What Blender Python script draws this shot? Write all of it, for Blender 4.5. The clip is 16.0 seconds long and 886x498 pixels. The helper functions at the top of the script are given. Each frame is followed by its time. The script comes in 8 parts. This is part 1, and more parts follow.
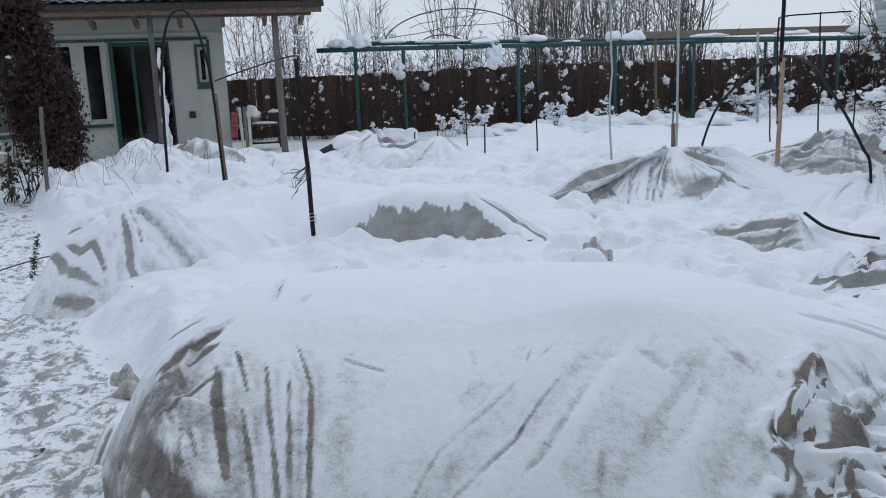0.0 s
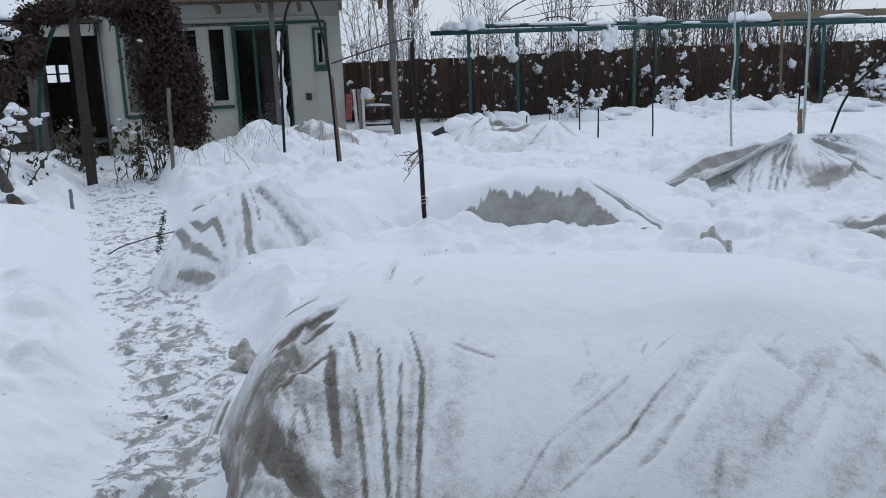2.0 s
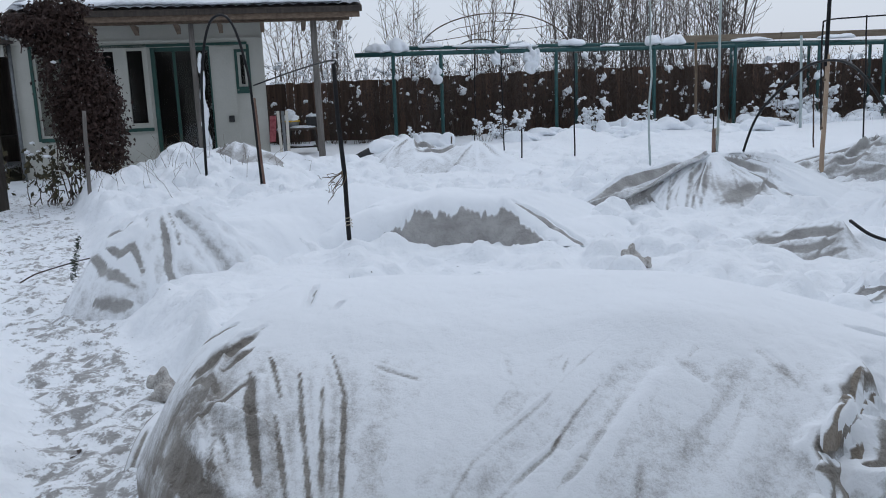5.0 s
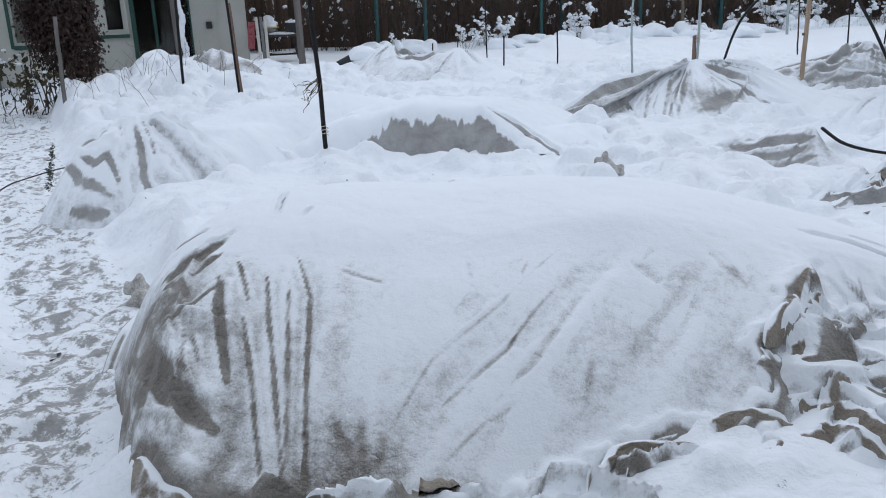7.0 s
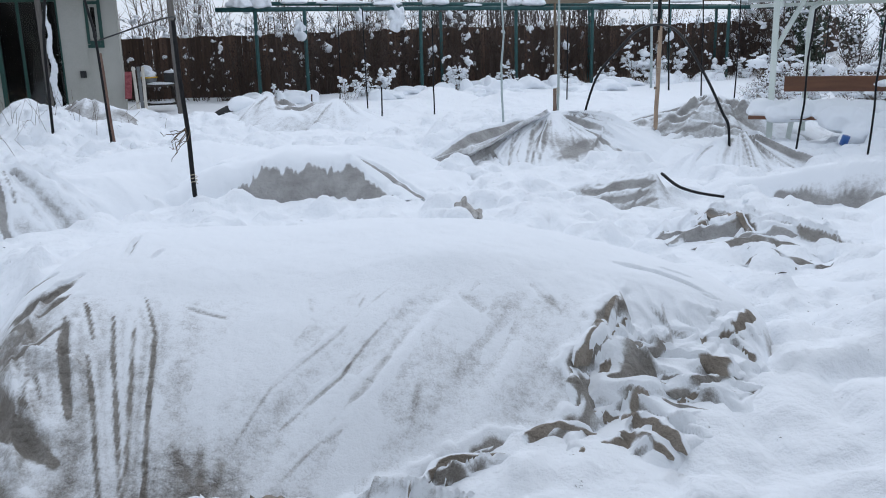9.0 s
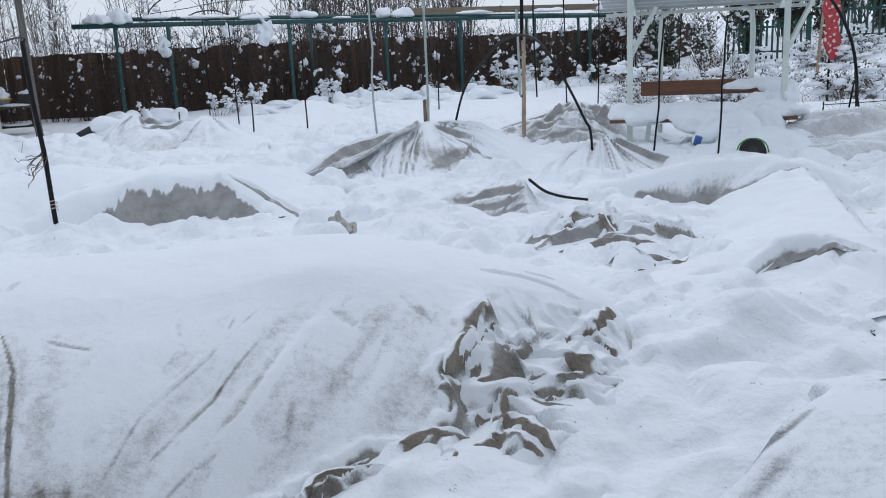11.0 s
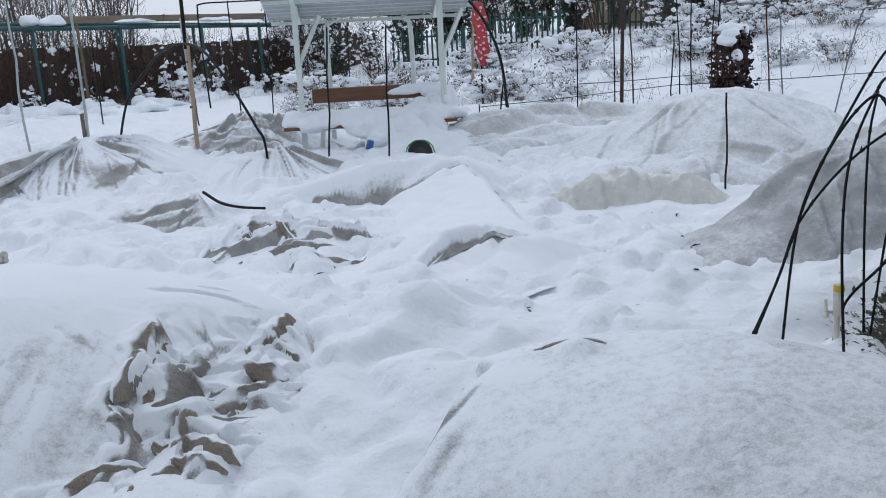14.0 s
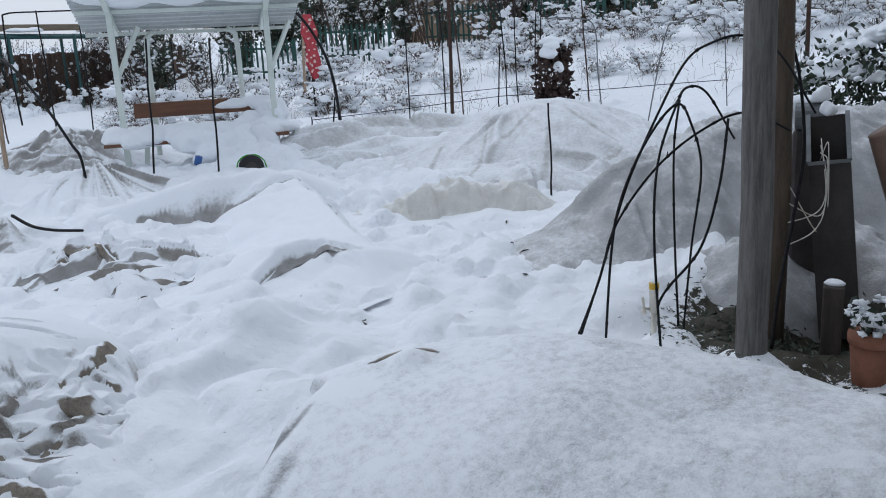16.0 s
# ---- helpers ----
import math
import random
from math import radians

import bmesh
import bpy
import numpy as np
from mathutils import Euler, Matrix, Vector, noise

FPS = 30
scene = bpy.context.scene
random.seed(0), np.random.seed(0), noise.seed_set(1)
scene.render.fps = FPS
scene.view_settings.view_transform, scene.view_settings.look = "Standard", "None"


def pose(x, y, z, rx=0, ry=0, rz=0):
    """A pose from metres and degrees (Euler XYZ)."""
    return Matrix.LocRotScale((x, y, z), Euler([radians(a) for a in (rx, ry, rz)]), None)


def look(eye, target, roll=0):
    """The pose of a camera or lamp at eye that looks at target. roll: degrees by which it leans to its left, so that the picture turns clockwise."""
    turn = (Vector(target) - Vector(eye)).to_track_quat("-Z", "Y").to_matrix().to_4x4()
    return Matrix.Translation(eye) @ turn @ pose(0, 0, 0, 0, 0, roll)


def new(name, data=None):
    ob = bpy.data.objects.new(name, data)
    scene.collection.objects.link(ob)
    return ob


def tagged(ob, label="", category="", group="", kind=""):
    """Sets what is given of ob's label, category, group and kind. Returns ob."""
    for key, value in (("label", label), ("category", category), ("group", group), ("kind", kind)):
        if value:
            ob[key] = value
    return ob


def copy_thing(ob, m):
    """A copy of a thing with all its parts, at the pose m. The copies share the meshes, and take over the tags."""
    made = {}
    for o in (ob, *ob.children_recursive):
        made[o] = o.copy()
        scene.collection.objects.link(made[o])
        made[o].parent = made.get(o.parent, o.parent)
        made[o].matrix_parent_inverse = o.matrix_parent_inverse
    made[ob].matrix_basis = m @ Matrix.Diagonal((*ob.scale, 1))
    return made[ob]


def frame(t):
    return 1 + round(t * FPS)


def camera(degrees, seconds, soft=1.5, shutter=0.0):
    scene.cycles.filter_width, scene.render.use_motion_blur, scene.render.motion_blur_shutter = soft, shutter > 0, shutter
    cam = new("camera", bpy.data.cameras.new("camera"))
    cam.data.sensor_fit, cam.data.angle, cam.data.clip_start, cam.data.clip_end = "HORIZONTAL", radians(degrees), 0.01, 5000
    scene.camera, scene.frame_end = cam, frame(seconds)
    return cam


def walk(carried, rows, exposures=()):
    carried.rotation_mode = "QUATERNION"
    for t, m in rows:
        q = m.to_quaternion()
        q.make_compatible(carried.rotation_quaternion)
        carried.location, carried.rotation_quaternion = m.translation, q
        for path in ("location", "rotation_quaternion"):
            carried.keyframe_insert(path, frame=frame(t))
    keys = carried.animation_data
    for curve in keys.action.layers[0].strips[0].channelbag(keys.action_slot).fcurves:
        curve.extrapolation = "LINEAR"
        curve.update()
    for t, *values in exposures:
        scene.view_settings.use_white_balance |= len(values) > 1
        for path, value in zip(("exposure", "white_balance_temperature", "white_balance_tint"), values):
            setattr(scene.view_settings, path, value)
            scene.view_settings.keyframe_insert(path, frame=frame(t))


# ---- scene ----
cam = camera(55.0, 16.0, soft=1.0)
PATH = [
    (0, (0.07, 0.394, 1.431), (0.055, 2.357, 1.048), -2.4),
    (0.5, (0.06, 0.394, 1.434), (-0.057, 2.355, 1.057), -2.3),
    (1, (0.049, 0.4, 1.433), (-0.138, 2.356, 1.059), -2.0),
    (1.5, (0.045, 0.411, 1.43), (-0.183, 2.359, 1.039), -2.0),
    (2, (0.047, 0.419, 1.433), (-0.219, 2.358, 1.022), -2.3),
    (2.5, (0.041, 0.427, 1.43), (-0.259, 2.359, 1.006), -2.5),
    (3, (0.043, 0.439, 1.429), (-0.277, 2.37, 1.02), -2.4),
    (3.5, (0.054, 0.433, 1.437), (-0.229, 2.375, 1.051), -2.2),
    (4, (0.068, 0.428, 1.443), (-0.156, 2.382, 1.077), -2.3),
    (4.2, (0.067, 0.43, 1.441), (-0.132, 2.387, 1.08), -2.2),
    (6.3, (0.136, 0.403, 1.414), (0.123, 2.344, 0.931), -3.2),
    (6.5, (0.157, 0.376, 1.411), (0.129, 2.307, 0.892), -3.2),
    (7, (0.144, 0.373, 1.428), (0.07, 2.286, 0.853), -2.4),
    (7.5, (0.135, 0.397, 1.433), (0.079, 2.315, 0.869), -2.1),
    (8, (0.202, 0.328, 1.438), (0.196, 2.249, 0.884), -1.6),
    (8.5, (0.275, 0.233, 1.436), (0.339, 2.163, 0.915), -1.3),
    (9, (0.313, 0.161, 1.438), (0.493, 2.096, 0.965), -1.6),
    (9.2, (0.318, 0.135, 1.443), (0.553, 2.068, 0.985), -1.9),
    (11.3, (0.365, 0.103, 1.459), (0.852, 1.987, 0.996), -2.8),
    (11.5, (0.37, 0.1, 1.456), (0.893, 1.974, 0.991), -2.8),
    (12, (0.388, 0.103, 1.449), (1.069, 1.924, 0.979), -2.6),
    (12.5, (0.4, 0.099, 1.442), (1.246, 1.846, 0.96), -2.9),
    (13, (0.412, 0.098, 1.44), (1.388, 1.773, 0.949), -3.1),
    (13.5, (0.427, 0.096, 1.438), (1.478, 1.727, 0.954), -3.2),
    (14, (0.43, 0.095, 1.437), (1.528, 1.698, 0.963), -3.1),
    (14.5, (0.439, 0.09, 1.439), (1.608, 1.643, 0.968), -3.1),
    (15, (0.453, 0.09, 1.44), (1.708, 1.577, 0.978), -3.1),
    (15.5, (0.457, 0.086, 1.441), (1.761, 1.529, 0.975), -3.0),
    (16, (0.473, 0.084, 1.434), (1.857, 1.451, 0.968), -3.0),
]
walk(cam, [(t, look(eye, target, roll)) for t, eye, target, roll in PATH],
     exposures=[(0, -0.28), (4.2, -0.28), (6.3, -0.24), (7, -0.10), (9, -0.05), (11.5, -0.20), (12.5, -0.31), (14.5, -0.17), (16, -0.20)])


# ---- daylight under an even overcast sky ----
world = bpy.data.worlds.new("overcast_sky")
scene.world = world
world.use_nodes = True
nt = world.node_tree
nt.nodes.clear()
sky = nt.nodes.new("ShaderNodeTexSky")
sky.sky_type, sky.sun_disc = "NISHITA", False
sky.sun_elevation, sky.sun_rotation = radians(51), radians(17)
sky.air_density, sky.dust_density = 1.0, 3.0
cloud = nt.nodes.new("ShaderNodeMix")
cloud.data_type = "RGBA"
cloud.inputs[0].default_value = 0.88
cloud.inputs[7].default_value = (6.05, 6.78, 7.97, 1)
back = nt.nodes.new("ShaderNodeBackground")
back.inputs[1].default_value = 0.125
outw = nt.nodes.new("ShaderNodeOutputWorld")
nt.links.new(sky.outputs[0], cloud.inputs[6])
nt.links.new(cloud.outputs[2], back.inputs[0])
nt.links.new(back.outputs[0], outw.inputs[0])
sun = new("sun", bpy.data.lights.new("sun", "SUN"))
sun.data.energy, sun.data.angle, sun.data.color = 0.42, radians(42), (0.935, 0.985, 1.06)
sun.matrix_world = look((8, 26, 34), (0, 0, 0))


# ---- materials ----
def nodes_of(name):
    m = bpy.data.materials.new(name)
    m.use_nodes = True
    t = m.node_tree
    return m, t, t.nodes["Principled BSDF"]


def noise_node(t, size, detail=4.0, rough=0.55, where=None):
    n = t.nodes.new("ShaderNodeTexNoise")
    n.inputs["Scale"].default_value = 1.0 / size
    n.inputs["Detail"].default_value = detail
    n.inputs["Roughness"].default_value = rough
    if where is None:
        where = t.nodes.new("ShaderNodeTexCoord").outputs["Object"]
    t.links.new(where, n.inputs["Vector"])
    return n.outputs["Fac"]


def math_node(t, op, a, b=0.5, c=None):
    n = t.nodes.new("ShaderNodeMath")
    n.operation = op
    for k, v in enumerate((a, b) if c is None else (a, b, c)):
        if isinstance(v, (int, float)):
            n.inputs[k].default_value = v
        else:
            t.links.new(v, n.inputs[k])
    return n.outputs[0]


def spread(t, v, a, b, lo=0.0, hi=1.0):
    n = t.nodes.new("ShaderNodeMapRange")
    n.interpolation_type = "SMOOTHSTEP"
    t.links.new(v, n.inputs[0])
    for k, val in zip((1, 2, 3, 4), (a, b, lo, hi)):
        n.inputs[k].default_value = val
    return n.outputs[0]


def mix_colour(t, fac, a, b):
    n = t.nodes.new("ShaderNodeMix")
    n.data_type = "RGBA"
    if isinstance(fac, (int, float)):
        n.inputs[0].default_value = fac
    else:
        t.links.new(fac, n.inputs[0])
    for k, v in ((6, a), (7, b)):
        if isinstance(v, tuple):
            n.inputs[k].default_value = (*v, 1)
        else:
            t.links.new(v, n.inputs[k])
    return n.outputs[2]


def bump_node(t, height, strength, distance, onto=None):
    n = t.nodes.new("ShaderNodeBump")
    n.inputs["Strength"].default_value, n.inputs["Distance"].default_value = strength, distance
    t.links.new(height, n.inputs["Height"])
    if onto is not None:
        t.links.new(onto, n.inputs["Normal"])
    return n.outputs[0]


def attribute(t, name):
    n = t.nodes.new("ShaderNodeAttribute")
    n.attribute_name = name
    return n.outputs["Fac"]


SNOW_A, SNOW_B = (0.90, 0.92, 0.945), (0.85, 0.88, 0.915)


def plain(name, a, b, rough=0.7, size=0.12, fine=0.012, bump=0.3, depth=0.004, metal=0.0, random_by=0.0, stretch=None):
    """A surface with two colours mixed by blotches and grain, and a fine relief. stretch: the grain's scale along x, y and z."""
    m, t, s = nodes_of(name)
    where = None
    if stretch:
        mp = t.nodes.new("ShaderNodeMapping")
        mp.inputs["Scale"].default_value = stretch
        t.links.new(t.nodes.new("ShaderNodeTexCoord").outputs["Object"], mp.inputs["Vector"])
        where = mp.outputs[0]
    large, small = noise_node(t, size, 5, 0.6, where), noise_node(t, fine, 3, 0.6, where)
    f = spread(t, math_node(t, "ADD", math_node(t, "MULTIPLY", large, 0.65), math_node(t, "MULTIPLY", small, 0.35)), 0.32, 0.68)
    col = mix_colour(t, f, a, b)
    if random_by:
        info = t.nodes.new("ShaderNodeObjectInfo")
        hsv = t.nodes.new("ShaderNodeHueSaturation")
        t.links.new(spread(t, info.outputs["Random"], 0, 1, 1 - random_by, 1 + random_by), hsv.inputs["Value"])
        t.links.new(col, hsv.inputs["Color"])
        col = hsv.outputs[0]
    t.links.new(col, s.inputs["Base Color"])
    t.links.new(spread(t, small, 0.2, 0.8, max(0.05, rough - 0.12), min(1, rough + 0.12)), s.inputs["Roughness"])
    s.inputs["Metallic"].default_value = metal
    t.links.new(bump_node(t, small, bump, depth), s.inputs["Normal"])
    return m


def make_snow(name):
    m, t, s = nodes_of(name)
    big, grain = noise_node(t, 0.5, 3), noise_node(t, 0.012, 3, 0.7)
    mid = noise_node(t, 0.06, 4, 0.6)
    t.links.new(mix_colour(t, big, SNOW_A, SNOW_B), s.inputs["Base Color"])
    s.inputs["Roughness"].default_value = 0.75
    s.inputs["Specular IOR Level"].default_value = 0.25
    t.links.new(bump_node(t, grain, 0.5, 0.004, bump_node(t, mid, 0.5, 0.012)), s.inputs["Normal"])
    return m


def make_ground(name):
    """Snow, with trodden ice and wet soil where the foot path and the bare yard are."""
    m, t, s = nodes_of(name)
    big, grain = noise_node(t, 0.6, 3), noise_node(t, 0.015, 3, 0.7)
    mid = noise_node(t, 0.055, 4, 0.6)
    white = mix_colour(t, big, SNOW_A, SNOW_B)
    mp = t.nodes.new("ShaderNodeMapping")
    mp.inputs["Scale"].default_value = (1.0, 0.9, 1)
    t.links.new(t.nodes.new("ShaderNodeTexCoord").outputs["Object"], mp.inputs["Vector"])
    blot = noise_node(t, 0.08, 7, 0.75, mp.outputs[0])
    wet = attribute(t, "wet")
    shown = spread(t, math_node(t, "ADD", wet, math_node(t, "MULTIPLY", math_node(t, "SUBTRACT", blot, 0.5), 2.6)), 0.42, 0.66)
    soil = mix_colour(t, noise_node(t, 0.05, 5, 0.7), (0.17, 0.158, 0.145), (0.48, 0.475, 0.47))
    bare = attribute(t, "bare")
    patch = spread(t, math_node(t, "ADD", bare, math_node(t, "MULTIPLY", math_node(t, "SUBTRACT", noise_node(t, 0.05, 6, 0.72), 0.5), 2.6)), 0.42, 0.56)
    dark = mix_colour(t, noise_node(t, 0.03, 4, 0.7), (0.02, 0.018, 0.014), (0.09, 0.085, 0.06))
    t.links.new(mix_colour(t, patch, mix_colour(t, shown, white, soil), dark), s.inputs["Base Color"])
    t.links.new(spread(t, shown, 0, 1, 0.75, 0.45), s.inputs["Roughness"])
    s.inputs["Specular IOR Level"].default_value = 0.3
    t.links.new(bump_node(t, grain, 0.5, 0.004, bump_node(t, mid, 0.7, 0.02, bump_node(t, noise_node(t, 0.14, 2, 0.5), 0.6, 0.04))), s.inputs["Normal"])
    return m


def make_cloth(name, fabric_a, fabric_b, rough=0.85, creased=0.9):
    """Frost cloth under a crust of snow; the attribute "cover" says how much of the snow has stayed."""
    m, t, s = nodes_of(name)
    cover = attribute(t, "cover")
    blot, mid, grain = noise_node(t, 0.16, 5, 0.62), noise_node(t, 0.03, 4, 0.65), noise_node(t, 0.006, 3, 0.7)
    uneven = math_node(t, "ADD", math_node(t, "MULTIPLY", math_node(t, "SUBTRACT", blot, 0.5), 0.38),
                       math_node(t, "ADD", math_node(t, "MULTIPLY", math_node(t, "SUBTRACT", mid, 0.5), 0.6),
                                 math_node(t, "MULTIPLY", math_node(t, "SUBTRACT", grain, 0.5), 0.5)))
    f = spread(t, math_node(t, "ADD", cover, uneven), 0.12, 0.82)
    weave = noise_node(t, 0.004, 2, 0.5)
    fabric = mix_colour(t, spread(t, math_node(t, "ADD", math_node(t, "MULTIPLY", blot, 0.7), math_node(t, "MULTIPLY", weave, 0.3)), 0.3, 0.7), fabric_a, fabric_b)
    snow = mix_colour(t, noise_node(t, 0.5, 3), SNOW_A, SNOW_B)
    t.links.new(mix_colour(t, f, fabric, snow), s.inputs["Base Color"])
    s.inputs["Roughness"].default_value = rough
    s.inputs["Specular IOR Level"].default_value = 0.25
    crust = bump_node(t, math_node(t, "ADD", f, math_node(t, "MULTIPLY", grain, 0.5)), 0.5, 0.005)
    wrinkle = math_node(t, "ABSOLUTE", math_node(t, "SUBTRACT", noise_node(t, 0.11, 5, 0.6), 0.5))
    hidden = math_node(t, "MULTIPLY", wrinkle, math_node(t, "SUBTRACT", 1.15, f))
    t.links.new(bump_node(t, hidden, creased, 0.06, bump_node(t, mid, 0.3, 0.008, crust)), s.inputs["Normal"])
    return m


def make_glass(name, tint=(0.8, 0.85, 0.85)):
    m, t, s = nodes_of(name)
    s.inputs["Base Color"].default_value = (*tint, 1)
    s.inputs["Roughness"].default_value = 0.03
    s.inputs["Transmission Weight"].default_value = 1.0
    s.inputs["IOR"].default_value = 1.45
    t.links.new(bump_node(t, noise_node(t, 0.8, 2), 0.05, 0.01), s.inputs["Normal"])
    return m


SNOW = make_snow("snow")
GROUND = make_ground("trodden_snow")
CLOTH = make_cloth("frost_cloth", (0.27, 0.26, 0.25), (0.46, 0.45, 0.435))
CLOTH_DARK = make_cloth("wet_frost_cloth", (0.18, 0.160, 0.138), (0.37, 0.35, 0.322))
WET_FOLD = make_cloth("wet_cloth_fold", (0.19, 0.160, 0.128), (0.36, 0.315, 0.265))
CLOTH_PALE = make_cloth("pale_frost_cloth", (0.46, 0.46, 0.455), (0.62, 0.62, 0.615))
CLOTH_GREY = make_cloth("grey_frost_cloth", (0.23, 0.236, 0.245), (0.38, 0.386, 0.395))
PLASTIC = make_cloth("milky_plastic", (0.31, 0.312, 0.312), (0.48, 0.482, 0.482), 0.38, 0.35)
PLASTIC_WARM = make_cloth("yellowed_plastic", (0.62, 0.60, 0.55), (0.80, 0.785, 0.74), 0.3, 0.6)
WALL = plain("cream_render", (0.50, 0.495, 0.45), (0.42, 0.415, 0.37), 0.85, 0.7, 0.02, 0.25, 0.003)
GREEN = plain("dark_green_paint", (0.007, 0.045, 0.035), (0.012, 0.07, 0.055), 0.5, 0.2, 0.02, 0.2, 0.002)
GREEN_POST = plain("green_pipe_paint", (0.006, 0.052, 0.052), (0.022, 0.09, 0.088), 0.5, 0.1, 0.015, 0.3, 0.002)
WOOD_GREY = plain("weathered_wood", (0.10, 0.09, 0.08), (0.19, 0.175, 0.16), 0.85, 0.25, 0.02, 0.5, 0.004, stretch=(6, 6, 0.6))
WOOD_DARK = plain("dark_old_wood", (0.03, 0.024, 0.02), (0.075, 0.06, 0.05), 0.85, 0.25, 0.02, 0.5, 0.004, random_by=0.35, stretch=(5, 5, 0.7))
FENCE_WOOD = plain("fence_boards", (0.06, 0.036, 0.026), (0.13, 0.082, 0.058), 0.85, 0.3, 0.02, 0.4, 0.004, random_by=0.35, stretch=(5, 5, 0.5))
BEAM_WOOD = plain("raw_timber", (0.22, 0.17, 0.12), (0.33, 0.27, 0.20), 0.8, 0.3, 0.02, 0.3, 0.003, random_by=0.2, stretch=(0.6, 5, 5))
POST_WOOD = plain("old_grey_post", (0.075, 0.070, 0.066), (0.20, 0.188, 0.175), 0.85, 0.09, 0.012, 0.6, 0.006, stretch=(7, 7, 0.5))
WOOD_BROWN = plain("brown_roof_timber", (0.09, 0.06, 0.043), (0.19, 0.14, 0.10), 0.85, 0.25, 0.02, 0.5, 0.004, random_by=0.2, stretch=(3, 0.8, 5))
BENCH_WOOD = plain("varnished_slats", (0.10, 0.04, 0.02), (0.18, 0.075, 0.035), 0.45, 0.3, 0.01, 0.25, 0.002, stretch=(0.7, 6, 6))
BAMBOO = plain("bamboo_cane", (0.28, 0.19, 0.13), (0.46, 0.35, 0.25), 0.5, 0.2, 0.01, 0.25, 0.002, stretch=(4, 4, 0.7))
RED_CANE = plain("reddish_cane", (0.09, 0.035, 0.028), (0.22, 0.14, 0.10), 0.7, 0.3, 0.01, 0.25, 0.002)
BLACK = plain("black_rod", (0.008, 0.008, 0.009), (0.022, 0.021, 0.022), 0.5, 0.05, 0.008, 0.4, 0.002)
BLACK.node_tree.nodes["Principled BSDF"].inputs["Specular IOR Level"].default_value = 0.15
RUST = plain("rusty_rod", (0.035, 0.018, 0.012), (0.07, 0.035, 0.025), 0.8, 0.05, 0.008, 0.4, 0.002)
PALE_PIPE = plain("pale_green_pipe", (0.30, 0.36, 0.36), (0.42, 0.48, 0.47), 0.5, 0.1, 0.01, 0.2, 0.002)
STEEL = plain("grey_steel", (0.13, 0.14, 0.145), (0.22, 0.23, 0.235), 0.45, 0.1, 0.01, 0.2, 0.002, metal=0.4)
WHITE_METAL = plain("pale_green_metal", (0.60, 0.66, 0.60), (0.72, 0.76, 0.72), 0.4, 0.2, 0.02, 0.15, 0.002)
ROOF_TILE = plain("grey_roof_tiles", (0.14, 0.15, 0.17), (0.42, 0.44, 0.47), 0.7, 0.3, 0.03, 0.4, 0.004)
ROOF_METAL = plain("white_corrugated_sheet", (0.38, 0.41, 0.41), (0.50, 0.53, 0.53), 0.35, 0.4, 0.03, 0.1, 0.002)
# near-black colour standing in for the shade of the unlit room
ROOM_SHADE = plain("painted_room_shade", (0.012, 0.012, 0.012), (0.03, 0.028, 0.026), 0.9, 0.5, 0.05)
GLASS = make_glass("window_glass")
TWIG = plain("bare_twigs", (0.045, 0.03, 0.024), (0.09, 0.065, 0.05), 0.85, 0.2, 0.01, 0.3, 0.002)
TWIG_GREY = plain("grey_twigs", (0.07, 0.06, 0.055), (0.13, 0.11, 0.10), 0.85, 0.2, 0.01, 0.3, 0.002)
STALK = plain("dry_stalks", (0.10, 0.07, 0.045), (0.17, 0.125, 0.085), 0.85, 0.2, 0.01, 0.3, 0.002)
LEAF_BROWN = plain("withered_leaves", (0.022, 0.011, 0.009), (0.06, 0.03, 0.022), 0.7, 0.08, 0.01, 0.3, 0.002)
LEAF_DARK = plain("evergreen_leaves", (0.014, 0.024, 0.014), (0.035, 0.055, 0.028), 0.55, 0.08, 0.01, 0.3, 0.002)
LEAF_OLIVE = plain("yellowed_leaves", (0.018, 0.02, 0.008), (0.08, 0.06, 0.02), 0.6, 0.08, 0.01, 0.3, 0.002)
TERRACOTTA = plain("terracotta", (0.17, 0.06, 0.033), (0.27, 0.11, 0.065), 0.8, 0.1, 0.01, 0.3, 0.002)
CLAY_PIPE = plain("brown_pipe", (0.14, 0.085, 0.06), (0.22, 0.145, 0.11), 0.6, 0.15, 0.01, 0.3, 0.002)
WHITE_PLASTIC = plain("white_plastic", (0.62, 0.58, 0.50), (0.72, 0.69, 0.62), 0.4, 0.1, 0.01, 0.1, 0.001)
YELLOW = plain("yellow_plastic", (0.60, 0.36, 0.02), (0.68, 0.44, 0.05), 0.4, 0.1, 0.01, 0.1, 0.001)
RED = plain("red_netting", (0.36, 0.02, 0.035), (0.52, 0.06, 0.07), 0.6, 0.1, 0.01, 0.2, 0.002)
PINK = plain("pale_trim", (0.70, 0.52, 0.47), (0.78, 0.62, 0.56), 0.7, 0.1, 0.01, 0.2, 0.002)
BLUE = plain("blue_plastic", (0.02, 0.08, 0.28), (0.04, 0.14, 0.38), 0.4, 0.1, 0.01, 0.1, 0.001)
LIME = plain("green_plastic", (0.03, 0.30, 0.03), (0.06, 0.42, 0.05), 0.4, 0.1, 0.01, 0.1, 0.001)
RUBBER = plain("black_rubber", (0.012, 0.012, 0.013), (0.03, 0.03, 0.03), 0.7, 0.1, 0.01, 0.3, 0.002)
BRICK = plain("grey_blocks", (0.05, 0.048, 0.045), (0.11, 0.105, 0.10), 0.9, 0.2, 0.02, 0.5, 0.004)
HOUSE_TAN = plain("tan_render", (0.36, 0.25, 0.17), (0.44, 0.32, 0.23), 0.85, 0.8, 0.05, 0.2, 0.004)
